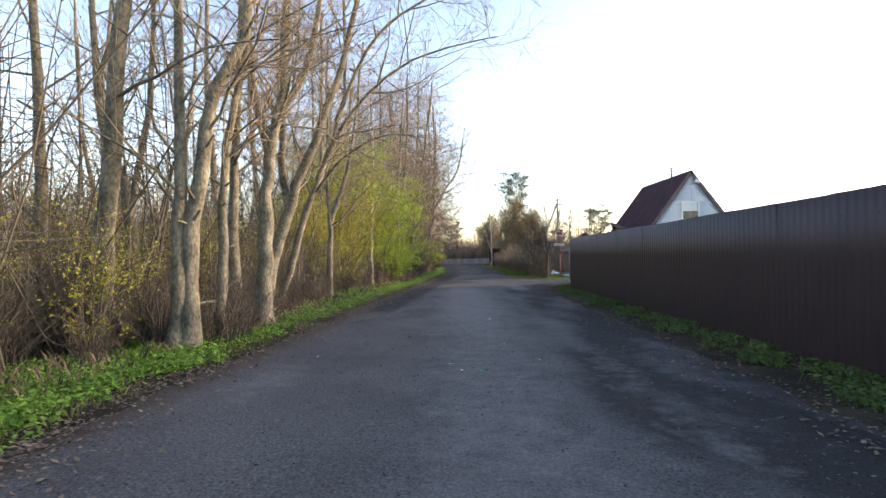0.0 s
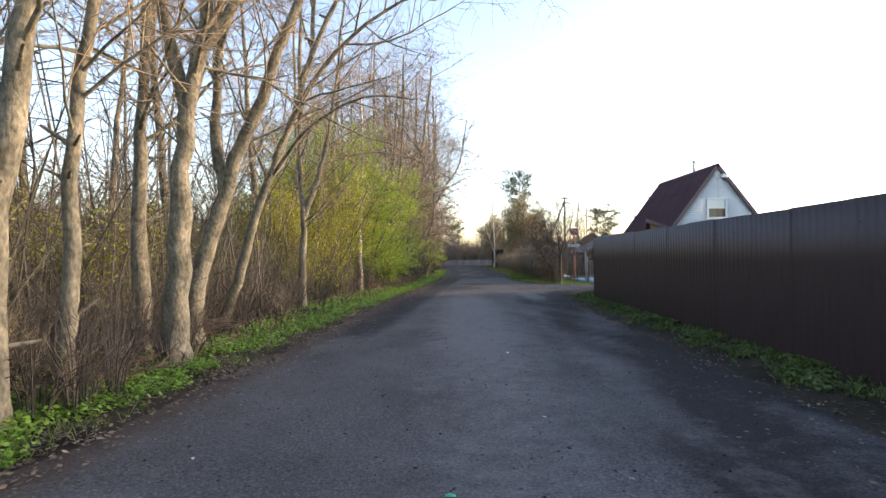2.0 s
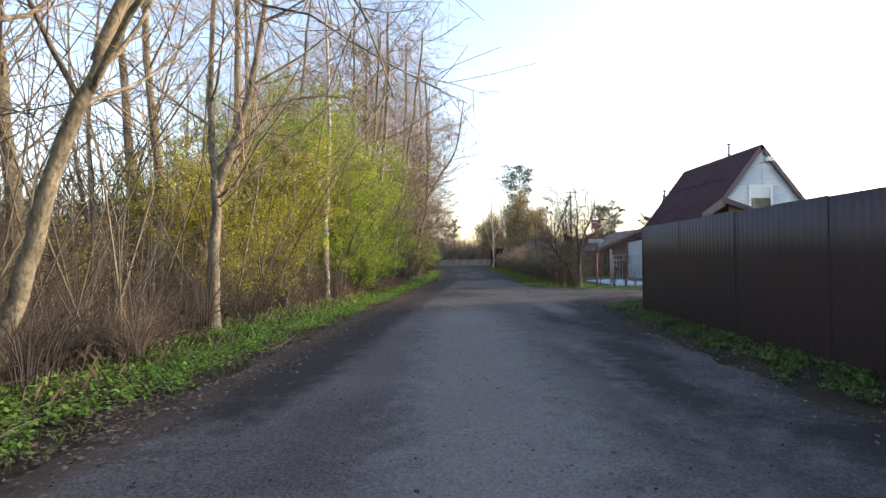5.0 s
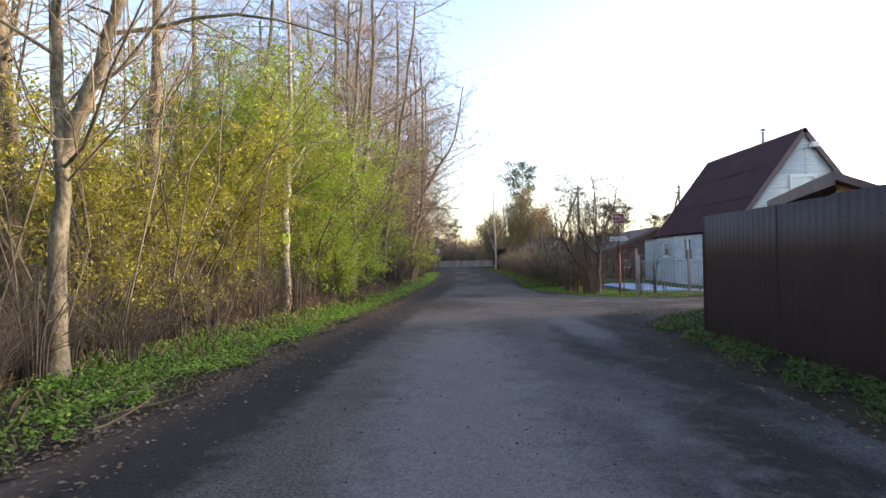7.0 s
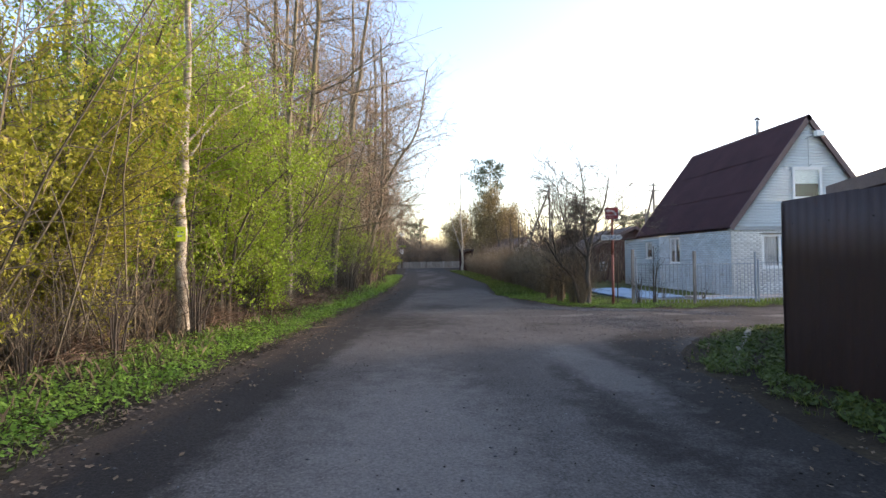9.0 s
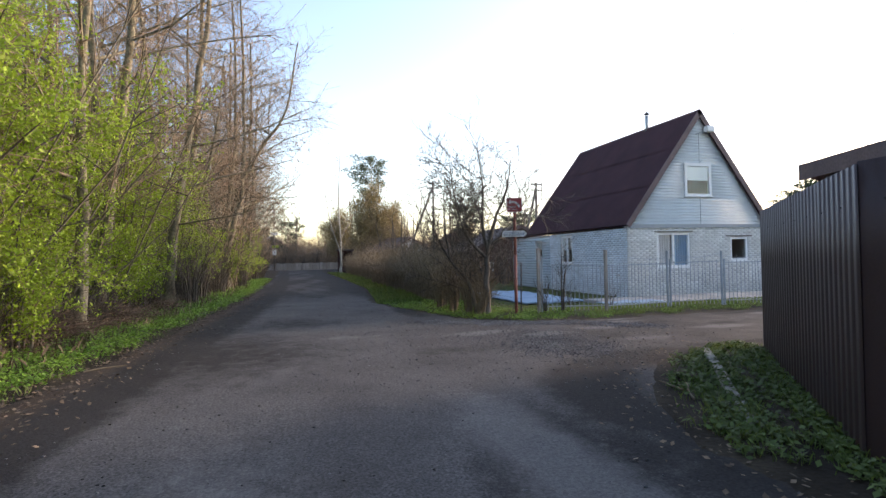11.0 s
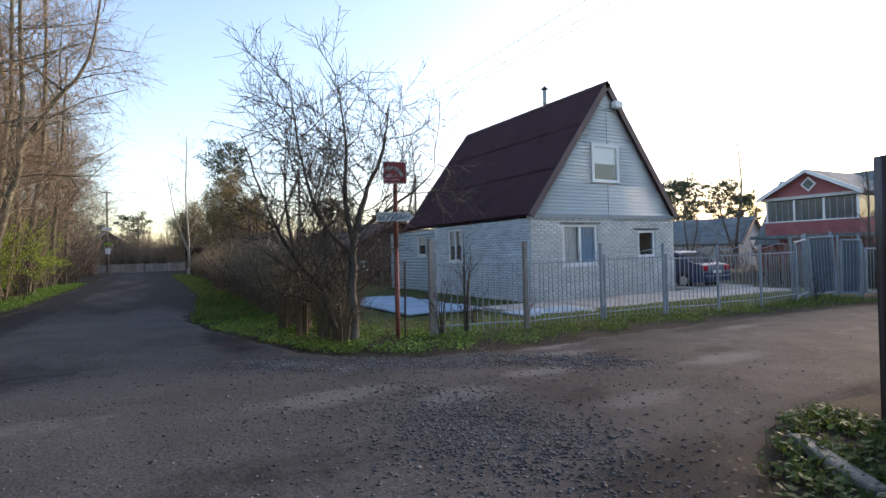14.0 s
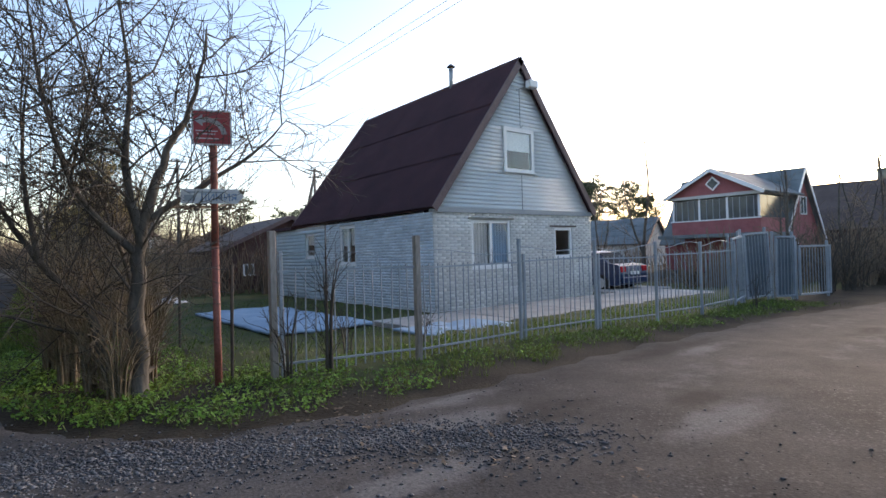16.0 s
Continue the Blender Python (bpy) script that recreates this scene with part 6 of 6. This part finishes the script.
# ---- pines, far trees ----
def pine(at, h, crown_from, spread, seed, label, n=30, tufts=34, leaf=0.10):
    r = np.random.default_rng(seed)
    root = thing("pine_tree", at, label, "tree", "pines")
    line = np.array([(0.25 * math.sin(z * 0.35 + seed), 0.15 * math.cos(z * 0.4), z) for z in np.linspace(-0.3, h * 0.97, 14)])
    put("trunk", np_mesh("trunk", *tubes([(line, np.linspace(0.20, 0.03, 14) * h / 12, 8)]), smooth=True), M["bark"], root)
    limbs, tips = [], []
    for i in range(n):
        q = crown_from + (1 - crown_from) * (i + r.random()) / n
        p = line[int(q * 13)] + np.array((0, 0, (q * 13 % 1) * h / 13.5))
        a = r.uniform(0, 2 * np.pi)
        ln = spread * (0.35 + 0.75 * math.sin(math.pi * min(1, (1.05 - q) / (1.05 - crown_from)) ** 0.8)) * r.uniform(0.6, 1.1)
        sub = wander(r, p, (math.cos(a), math.sin(a), 0.35), ln, 4, 0.12, 0.08)
        limbs.append((sub, np.linspace(0.05, 0.012, 5), 4))
        tips += [sub[2], sub[3], sub[4], sub[4]]
    put("limbs", np_mesh("limbs", *tubes(limbs)), M["bark"], root)["kind"] = "stuff"
    tips = np.array(tips)
    k = tips[np.repeat(np.arange(len(tips)), tufts)] + r.normal(0, 1, (len(tips) * tufts, 3)) * np.array((0.30, 0.30, 0.15)) * spread / 2.4
    v, f = leaf_cards(r, [(k,)], 1, leaf * spread / 2.4, 0.02)
    tagged(put("foliage", np_mesh("foliage", v, f), M["needle"], root), kind="stuff")
    return root


p0 = pine(pose(13.1, 97.5, 0), 15.6, 0.60, 3.5, 3, "tall pine with a rounded dark crown", 34, 44, 0.075)
p1 = pine(pose(57, 64, 0), 8.6, 0.45, 2.6, 4, "dark pine behind the houses")
for x, y, s in ((53, 62, 0.95), (62, 63, 1.0), (66, 62, 0.85), (60, 70, 0.95), (2.0, 128, 1.0), (-3.5, 130, 0.85), (30, 105, 1.15), (36, 100, 0.9), (42, 108, 1.0), (70, 66, 0.9)):
    copy_thing(p1, pose(x, y, 0, 0, 0, x * 37) @ Matrix.Scale(s, 4))
FARSPEC = [(1.8, (1.2, 2.6), (30, 60), 0.08, 4, 0.2, 0.02), (2.4, (0.7, 1.6), (25, 55), 0.06, 3, 0.12, 0.013), (2.6, (0.4, 0.9), (25, 55), 0.04, 3, 0.1, 0.010)]
stem_tree("birch_tree", pose(6.9, 77.9, 0), [([(0, 0, 0), (0.1, 0, 3), (-0.1, 0, 7), (0.1, 0, 12.5)], 0.13, 0.03), ([(0.05, 0, 2), (-0.9, 0, 5), (-1.6, 0, 9)], 0.08, 0.02)], FARSPEC, M["bark_birch"], M["twig_red"], "tall bare birch by the far hedge", "tree", 140)
leafing, lb = stem_tree("leafing_tree", pose(11.0, 84, 0), [([(0, 0, 0), (0.1, 0, 3), (-0.1, 0, 6), (0.1, 0, 9)], 0.15, 0.03), ([(0.05, 0, 1), (-1.2, 0, 4), (-1.9, 0, 7)], 0.1, 0.02), ([(0.05, 0, 1), (1.2, 0.4, 4), (2.2, 0, 6.4)], 0.1, 0.02)], FARSPEC, M["bark_dark"], M["twig_red"], "broad tree coming into brownish leaf", "tree", 141)
v, f = leaf_cards(np.random.default_rng(9), lb[-1] + lb[-2], 34, 0.085, 0.5)
M["leaf_bronze"] = surf("bronze_green_leaf", (0.19, 0.15, 0.075), (0.28, 0.225, 0.11), 0.5, 9, 0.7, 0, island=0.3, through_light=0.3)
tagged(put("foliage", np_mesh("foliage", v, f), M["leaf_bronze"], leafing), kind="stuff")
copy_thing(leafing, pose(14.5, 88, 0, 0, 0, 80) @ Matrix.Scale(0.85, 4))
copy_thing(leafing, pose(9.3, 104, 0, 0, 0, 130) @ Matrix.Scale(0.9, 4))

far_kinds = [stem_tree("bare_tree", pose(-8 + 4 * i, 106 + 3 * i, 0), st, FARSPEC, M["bark_dark"], M["twig_red"], "bare tree, among the far houses and added out of view", "tree", 150 + i, "far bare trees")[0] for i, st in enumerate((
    [([(0, 0, 0), (0.1, 0, 2), (0.4, 0, 4.5), (0.3, 0, 7.5)], 0.12, 0.03), ([(0, 0, 0.8), (-0.7, 0, 3), (-1.2, 0, 6)], 0.08, 0.02)],
    [([(0, 0, 0), (0.0, 0.1, 1.5), (-0.3, 0, 3), (-0.2, 0, 5.5)], 0.10, 0.03), ([(0, 0, 0.6), (0.8, 0, 2.4), (1.3, 0, 4.6)], 0.07, 0.02)]))]
r = np.random.default_rng(21)
for i in range(84):
    if i < 22:
        x, y = r.uniform(-14, 26), r.uniform(103, 126)
    elif i < 58:
        x, y = r.uniform(9, 34), r.uniform(56, 92)
    else:
        x, y = r.uniform(30, 75), r.uniform(44, 80)
    if 40 < x < 54 and 46 < y < 58 or abs(x - 22) < 5 and 83 < y < 92:
        continue
    copy_thing(far_kinds[i % 2], pose(x, y, 0, 0, 0, r.uniform(0, 360)) @ Matrix.Scale(r.uniform(0.6, 1.1), 4))
# unseen trees behind and southeast, added to darken what the house windows reflect
for i in range(40):
    x, y = (r.uniform(-32, 44), r.uniform(-46, -18)) if i < 24 else (r.uniform(26, 60), r.uniform(-8, 22))
    copy_thing(far_kinds[i % 2], pose(x, y, 0, 0, 0, r.uniform(0, 360)) @ Matrix.Scale(r.uniform(1.1, 1.9), 4))
# bare thicket where the side road leaves the gate, and bare trees out of view further east
for x, y, s in ((25.5, 31.2, 0.62), (27.5, 29.8, 0.7), (24.2, 32.4, 0.5), (29.5, 31.4, 0.8), (32, 29.4, 0.8), (27, 33.5, 0.6), (34, 31.5, 0.7), (31, 24.5, 1.0), (36, 23, 1.0), (40, 26.5, 0.9), (26, 22.8, 0.9)):
    copy_thing(far_kinds[int(x) % 2], pose(x, y, 0, 0, 0, x * 53) @ Matrix.Scale(s, 4))
for x, y, s in ((21.2, 30.5, 1.0), (21.9, 30.7, 1.3), (22.6, 30.4, 1.4), (23.3, 30.6, 1.3), (22.2, 31.6, 1.5), (24.2, 30.6, 1.1), (25.2, 30.2, 1.2), (26.4, 30.5, 1.3), (27.6, 30.2, 1.3), (28.8, 30.4, 1.3), (30.2, 30.0, 1.4), (31.8, 30.0, 1.3), (33.4, 29.6, 1.3)):
    copy_thing(scrub[int(x * 10) % 3], pose(x, y, -0.03, 0, 0, x * 71) @ Matrix.Scale(s, 4))
# brush along the road's far end
for i in range(60):
    x, y = (r.uniform(-5, 13), r.uniform(100.5, 106)) if i < 24 else ((r.uniform(-1.6, -0.6), r.uniform(58, 92)) if i < 34 else (r.uniform(8, 26), r.uniform(48, 62)))
    copy_thing(scrub[i % 3], pose(x, y, -0.03, 0, 0, r.uniform(0, 360)) @ Matrix.Scale(r.uniform(1.2, 1.9), 4))
for i in range(26):
    x, y = r.uniform(-20, 26), r.uniform(105, 128)
    copy_thing(far_kinds[i % 2], pose(x, y, 0, 0, 0, r.uniform(0, 360)) @ Matrix.Scale(r.uniform(1.1, 1.6), 4))
# closing woods on the horizon
V, F, n0 = [], [], 0
for i in range(800):
    a = radians(r.uniform(-75, 110))
    d = r.uniform(125, 190)
    x, y = d * math.sin(a), 40 + d * math.cos(a)
    h = r.uniform(5, 9.5)
    base = np.array((x, y, 0))
    paths = [(np.array([base, base + np.array((0, 0, h))]), np.array((0.15, 0.03)), 3)]
    for _ in range(22):
        q = r.uniform(0.05, 0.95)
        p = base + np.array((0, 0, h * q))
        e = p + np.array((r.normal(0, 1.3), r.normal(0, 1.3), r.uniform(0.4, 1.8))) * (1.2 - q)
        paths.append((np.array([p, e]), np.array((0.10, 0.04)), 3))
    v, f = tubes(paths)
    V.append(v), F.append(f + n0)
    n0 += len(v)
fw = put("far_woods", np_mesh("far_woods", np.concatenate(V), np.concatenate(F)), M["twig_red"])
tagged(fw, "bare brown woods on the horizon", "woods", kind="stuff")


# bare thickets among and behind the far houses; last two zones unseen, added to darken window reflections
paths = []
for cx0, cx1, cy0, cy1, n, h0, h1 in ((-18, 34, 101.5, 128, 5600, 1.6, 6.4), (8, 34, 49, 63, 1500, 0.8, 2.8), (24, 36, 29.6, 37, 500, 0.8, 2.4), (36, 80, 44, 62, 1200, 1.0, 3.2), (9, 32, 66, 96, 2600, 1.2, 4.4), (-60, -17, 2, 85, 7600, 2.0, 9.0), (-12, -1.2, 46, 98, 1500, 1.2, 5.0), (-34, 46, -48, -22, 1600, 2.0, 7.5), (26, 62, -12, 22.5, 1500, 2.0, 7.5)):
    for _ in range(n):
        x, y, h = r.uniform(cx0, cx1), r.uniform(cy0, cy1), r.uniform(h0, h1)
        if 12.5 < x < 20.5 and 52 < y < 60 or 36 < x < 46 and y < 47 or 43 < x < 53 and 48 < y < 58:
            continue
        b = np.array((x, y, float(ground_z(x, y)) - 0.05))
        for _ in range(3):
            tip = b + np.array((r.normal(0, 0.28) * h, r.normal(0, 0.28) * h, h * r.uniform(0.6, 1)))
            paths.append((np.array((b, tip)), np.array((0.028, 0.010)), 3))
tagged(put("far_thicket", np_mesh("far_thicket", *tubes(paths)), M["twig_red"]), "brown bare thickets, between the far gardens and added out of view", "thicket", kind="stuff")


# ---- verges ----
def weed_mesh(x, y, r, hmax, size, lift=0.35):
    """Broad little leaves held roughly level on short stalks."""
    n = len(x)
    z = ground_z(x, y) + 0.015 + hmax * r.random(n) ** 1.6
    c = np.stack((x, y, z), 1)
    a = r.uniform(0, 2 * np.pi, n)
    u = np.stack((np.cos(a), np.sin(a), r.normal(0.15, lift, n)), 1)
    w = np.stack((-np.sin(a), np.cos(a), r.normal(0, lift, n)), 1)
    s = (size * r.uniform(0.5, 1.4, n))[:, None]
    v = np.stack((c - u * s, c + w * s * 0.65, c + u * s, c - w * s * 0.65), 1).reshape(-1, 3)
    return v, np.arange(4 * n).reshape(-1, 4)


def blade_mesh(x, y, r, h0, h1, width):
    """Grass blades, each a bent strip."""
    n = len(x)
    b = np.stack((x, y, ground_z(x, y) - 0.005), 1)
    a = r.uniform(0, 2 * np.pi, n)
    side = np.stack((np.cos(a), np.sin(a), 0 * a), 1) * width
    h = r.uniform(h0, h1, n)
    lean = np.stack((np.cos(a + 1.4 + r.normal(0, 0.6, n)), np.sin(a + 1.4), 0 * a), 1) * (h * r.uniform(0.15, 0.7, n))[:, None]
    up = np.array((0, 0, 1.0)) * h[:, None]
    v = np.stack((b - side, b + side, b + up * 0.65 + lean * 0.4 + side * 0.6, b + up + lean), 1).reshape(-1, 3)
    return v, np.arange(4 * n).reshape(-1, 4)


def left_u(y):
    return np.interp(y, LEFT_Y, LEFT_X)


r = np.random.default_rng(31)
n = 190000
y = 2.0 + 62 * r.random(n) ** 1.7
off = r.uniform(-0.15, 2.3, n)
x = left_u(y) - off
patchy = wave(x, y, 1.7) + 0.8 * wave(x, y, 4.3) + r.normal(0, 0.25, n)
keep = patchy > np.interp(off, [-0.15, 0.15, 0.5, 1.3, 2.3], [1.25, 0.0, -0.9, -0.6, 0.5]) + 0.35 * smooth(9, 11, y) * smooth(20, 16, y)
x, y = x[keep], y[keep]
me = np_mesh("verge_weeds", *weed_mesh(x, y, r, 0.10, 0.023))
tagged(put("verge_weeds", me, M["weed"]), "low bright green weeds on the wood's verge", "weeds", kind="stuff")
n = 36000
y = 2.0 + 60 * r.random(n) ** 1.7
off = r.uniform(-0.1, 2.8, n)
x = left_u(y) - off
keep = wave(x, y, 1.2) + r.normal(0, 0.4, n) > 0.1
tagged(put("verge_grass", np_mesh("verge_grass", *blade_mesh(x[keep], y[keep], r, 0.04, 0.13, 0.003)), M["grass"]), "thin green grass on the wood's verge", "grass", kind="stuff")
n = 26000
y = 2.0 + 50 * r.random(n) ** 1.6
off = r.uniform(0.6, 4.5, n)
x = left_u(y) - off
keep = wave(x, y, 0.9) + r.normal(0, 0.5, n) > 0.0
tagged(put("dead_grass", np_mesh("dead_grass", *blade_mesh(x[keep], y[keep], r, 0.06, 0.26, 0.0022)), M["dead_grass"]), "dry straw-coloured grass under the trees", "grass", kind="stuff")

# strip between the road and the sheet fence, and the corner by the kerb
n = 90000
y = 1.0 + 25 * r.random(n)
fx = np.interp(y, [-6, 22.03, 25.55], [4.05, 5.15, 8.0])
rxr = np.interp(y, RIGHT_Y, RIGHT_X)
q = r.uniform(-0.1, 1.0, n)
x = rxr + (fx - rxr) * q
w = np.maximum(fx - rxr, 0.05)
keep = (r.random(n) < np.clip(w / 1.0, 0.2, 1)) & (wave(x, y, 2.0) + 0.7 * wave(x, y, 5.0) + r.normal(0, 0.3, n) > np.interp(q, [-0.1, 0.1, 0.35, 1], [1.6, 0.9, 0.1, -0.1]) - 0.5 * smooth(21, 23.5, y))
x, y = x[keep], y[keep]
m1 = r.random(len(x)) < 0.45
tagged(put("fence_grass", np_mesh("fence_grass", *blade_mesh(x[m1], y[m1], r, 0.03, 0.10, 0.003)), M["grass"]), "short grass at the foot of the sheet fence", "grass", kind="stuff")
tagged(put("fence_weeds", np_mesh("fence_weeds", *weed_mesh(x[~m1], y[~m1], r, 0.06, 0.028)), M["weed_dull"]), "dull green weeds at the foot of the sheet fence", "weeds", kind="stuff")

# the corner island and the strip before the yard fence
n = 150000
x = 4.2 + 14.5 * r.random(n) ** 1.4
y = r.uniform(29.3, 36.5, n)
ins = -inside_road(x, y)
keep = (ins > -0.05) & (y < np.where(x < 7, 36.5, 32.2)) & (wave(x, y, 2.0) + 0.7 * wave(x, y, 5.1) + r.normal(0, 0.35, n) > np.interp(ins, [-0.05, 0.2, 0.6, 2.5], [1.5, 0.5, -0.35, 0.3]))
x, y = x[keep], y[keep]
m1 = r.random(len(x)) < np.where(x < 8.5, 0.35, 0.75)
tagged(put("corner_grass", np_mesh("corner_grass", *blade_mesh(x[m1], y[m1], r, 0.03, 0.10, 0.003)), M["grass"]), "short spring grass before the yard fence", "grass", kind="stuff")
tagged(put("corner_weeds", np_mesh("corner_weeds", *weed_mesh(x[~m1], y[~m1], r, 0.055, 0.019)), M["weed"]), "green weeds round the sign and apple tree", "weeds", kind="stuff")
n = 42000
x, y = 6.8 + 13 * r.random(n), 31.5 + 14 * r.random(n) ** 1.5
keep = ~((x > 8.9) & (x < 11.5) & (y > 35.7) & (y < 41.8)) & ~((x > 11.1) & (y > 33.1) & (y < 36.1)) & ~((x > 13.4) & (y > 36)) & (wave(x, y, 1.5) + r.normal(0, 0.5, n) > -0.3)
tagged(put("yard_grass", np_mesh("yard_grass", *blade_mesh(x[keep], y[keep], r, 0.03, 0.10, 0.004)), M["grass"]), "thin short grass in the yard", "grass", kind="stuff")
n = 15000
y = 36 + 40 * r.random(n) ** 1.4
x = np.interp(y, [36.5, 45, 60, 77, 97], [4.1, 5.0, 5.25, 5.4, 5.8]) + r.uniform(0.0, 1.5, n)
tagged(put("hedge_grass", np_mesh("hedge_grass", *blade_mesh(x, y, r, 0.05, 0.2, 0.006)), M["grass"]), "grass along the foot of the hedge", "grass", kind="stuff")


# ---- kerb, stones, litter ----
kerb = thing("kerb", pose(7.10, 25.68, 0, 0, 0, math.degrees(math.atan2(-2.9, -2.15))), "old sunken concrete kerb across the grass corner", "kerb", kind="structure")
for i in range(4):
    part("kerb_stone", boxes(((i * 0.9, -0.055, -0.12), (i * 0.9 + 0.885, 0.055, 0.06 - 0.008 * i)), bevel=0.012), M["kerb"], kerb, at=pose(0, 0.01 * (i % 2), 0, 0.8 * (i - 1), 0, 0))


def stones(x, y, size, r):
    n = len(x)
    o = np.array([(1, 0, 0), (0, 1, 0), (-1, 0, 0), (0, -1, 0), (0, 0, 0.8), (0, 0, -0.8)], float)
    f = np.array([(0, 1, 4), (1, 2, 4), (2, 3, 4), (3, 0, 4), (1, 0, 5), (2, 1, 5), (3, 2, 5), (0, 3, 5)])
    a = r.uniform(0, 2 * np.pi, n)
    v = o[None] * (1 + r.normal(0, 0.25, (n, 6, 1))) * size[:, None, None] * np.stack((r.uniform(0.7, 1.3, n), r.uniform(0.7, 1.3, n), r.uniform(0.5, 0.9, n)), 1)[:, None]
    c, s = np.cos(a)[:, None], np.sin(a)[:, None]
    v = np.stack((v[..., 0] * c - v[..., 1] * s, v[..., 0] * s + v[..., 1] * c, v[..., 2]), -1)
    v += np.stack((x, y, np.maximum(road_z(x, y), ground_z(x, y)) + size * 0.15), 1)[:, None]
    return v.reshape(-1, 3), (f[None] + 6 * np.arange(n)[:, None, None]).reshape(-1, 3)


n = 21000
band = np.interp(np.linspace(0, 4, n), range(5), (4.2, 5.2, 6.2, 7.3, 8.1)), np.interp(np.linspace(0, 4, n), range(5), (30.7, 29.95, 29.35, 28.75, 28.1))
x, y = band[0] + r.normal(0, 0.22, n), band[1] + r.normal(0, 0.24, n)
m1 = r.random(n)
x, y = np.where(m1 < 0.25, r.normal(5.4, 0.45, n), x), np.where(m1 < 0.25, r.normal(26.9, 0.7, n), y)
x, y = np.where(m1 > 0.85, r.normal(5.0, 1.8, n), x), np.where(m1 > 0.85, r.normal(28.0, 1.8, n), y)
keep = inside_road(x, y) > -0.1
x, y = x[keep], y[keep]
tagged(put("gravel", np_mesh("gravel", *stones(x, y, 0.004 + 0.015 * r.random(len(x)) ** 2, r)), M["stone"]), "loose grey crushed stone at the junction", "gravel", kind="stuff")
n = 16000
y = 1.5 + 40 * r.random(n) ** 1.4
x = r.uniform(-3.2, 5.5, n)
keep = (inside_road(x, y) > 0.0) & (wave(x, y, 0.8) + 0.5 * wave(x, y, 2.2) + r.normal(0, 0.4, n) > 0.1)
tagged(put("loose_stones", np_mesh("loose_stones", *stones(x[keep], y[keep], 0.004 + 0.014 * r.random(keep.sum()) ** 3, r)), M["stone"]), "scattered small stones on the road", "stones", kind="stuff")
n = 16000
y = 2.5 + 34 * r.random(n) ** 1.25
x = r.uniform(-3.2, 9.0, n)
keep = (inside_road(x, y) > 0.1) & (wave(x, y, 0.6) + 0.6 * wave(x, y, 1.9) + r.normal(0, 0.6, n) > 0.25)
tagged(put("earth_clods", np_mesh("earth_clods", *stones(x[keep], y[keep], 0.004 + 0.010 * r.random(keep.sum()) ** 2.5, r)), M["clod"]), "small dark clods of earth on the road", "clods", kind="stuff")
# dead leaves and straw along both road edges
n = 36000
y = 2 + 40 * r.random(n) ** 1.5
x = np.where(r.random(n) < 0.88, left_u(y) - r.normal(0.15, 0.45, n), np.interp(y, RIGHT_Y, RIGHT_X) + r.normal(-0.1, 0.35, n))
keep = (x < np.interp(y, [-6, 22, 25.5, 26, 50], [3.9, 5.0, 7.8, 9, 9])) & (wave(x, y, 1.4) + r.normal(0, 0.5, n) > -0.1)
x, y = x[keep], y[keep]
v, f = weed_mesh(x, y, r, 0.0, 0.022, 0.2)
v[:, 2] += np.repeat(np.maximum(road_z(x, y) - ground_z(x, y), 0), 4) + 0.004
tagged(put("leaf_litter", np_mesh("leaf_litter", v, f), M["dead_leaf"]), "brown dead leaves along the road edges", "leaf litter", kind="stuff")
for i, (x, y, a, ln) in enumerate(((-2.45, 17.2, 30, 0.9), (-2.6, 17.6, 15, 0.7), (-2.3, 16.9, 48, 0.6), (-2.9, 11.8, 70, 1.1), (5.1, 23.6, 60, 0.5), (5.3, 23.9, 110, 0.4), (-1.2, 27.4, 20, 0.5), (-4.1, 12.6, 160, 1.6), (-4.4, 10.9, 20, 1.8), (-3.9, 9.6, 65, 1.2))):
    line = wander(r, (0, 0, 0.0), (1, 0, 0.02), ln, 5, 0.12, 0.0)
    line[:, 2] = np.abs(line[:, 2]) + 0.01
    z = max(float(road_z(np.array(x), np.array(y))), float(ground_z(x, y)))
    tagged(put("fallen_branch", np_mesh("fallen_branch", *tubes([(line, np.linspace(0.014, 0.005, 6), 5)])), M["twig_dry"], at=pose(x, y, z + 0.005, 0, 0, a)), "dry fallen branch lying on the verge", "branch", "fallen branches")
for i, (x, y, s, m) in enumerate(((0.07, 6.65, 0.036, "litter_green"), (0.42, 6.2, 0.022, "litter_green"), (0.20, 6.25, 0.018, "paper"), (0.95, 11.3, 0.03, "paper"), (-1.7, 7.3, 0.016, "paper"), (0.9, 8.2, 0.018, "paper"), (1.2, 6.9, 0.014, "paper"))):
    bm = bmesh.new()
    vs = [bm.verts.new(p) for p in ((-s, -s * 0.4, 0), (s, -s * 0.5, 0.004), (s * 1.1, s * 0.4, 0), (0, s * 0.6, 0.008), (-s * 0.9, s * 0.4, 0))]
    bm.faces.new(vs)
    bmesh.ops.solidify(bm, geom=bm.faces[:], thickness=0.002)
    tagged(part("litter", bm, M[m], at=pose(x, y, float(road_z(np.array(x), np.array(y))) + 0.006, 0, 0, 25 * i)), "bright green scrap of plastic on the road" if "green" in m else "pale scrap of paper on the road", "litter", "litter on the road")
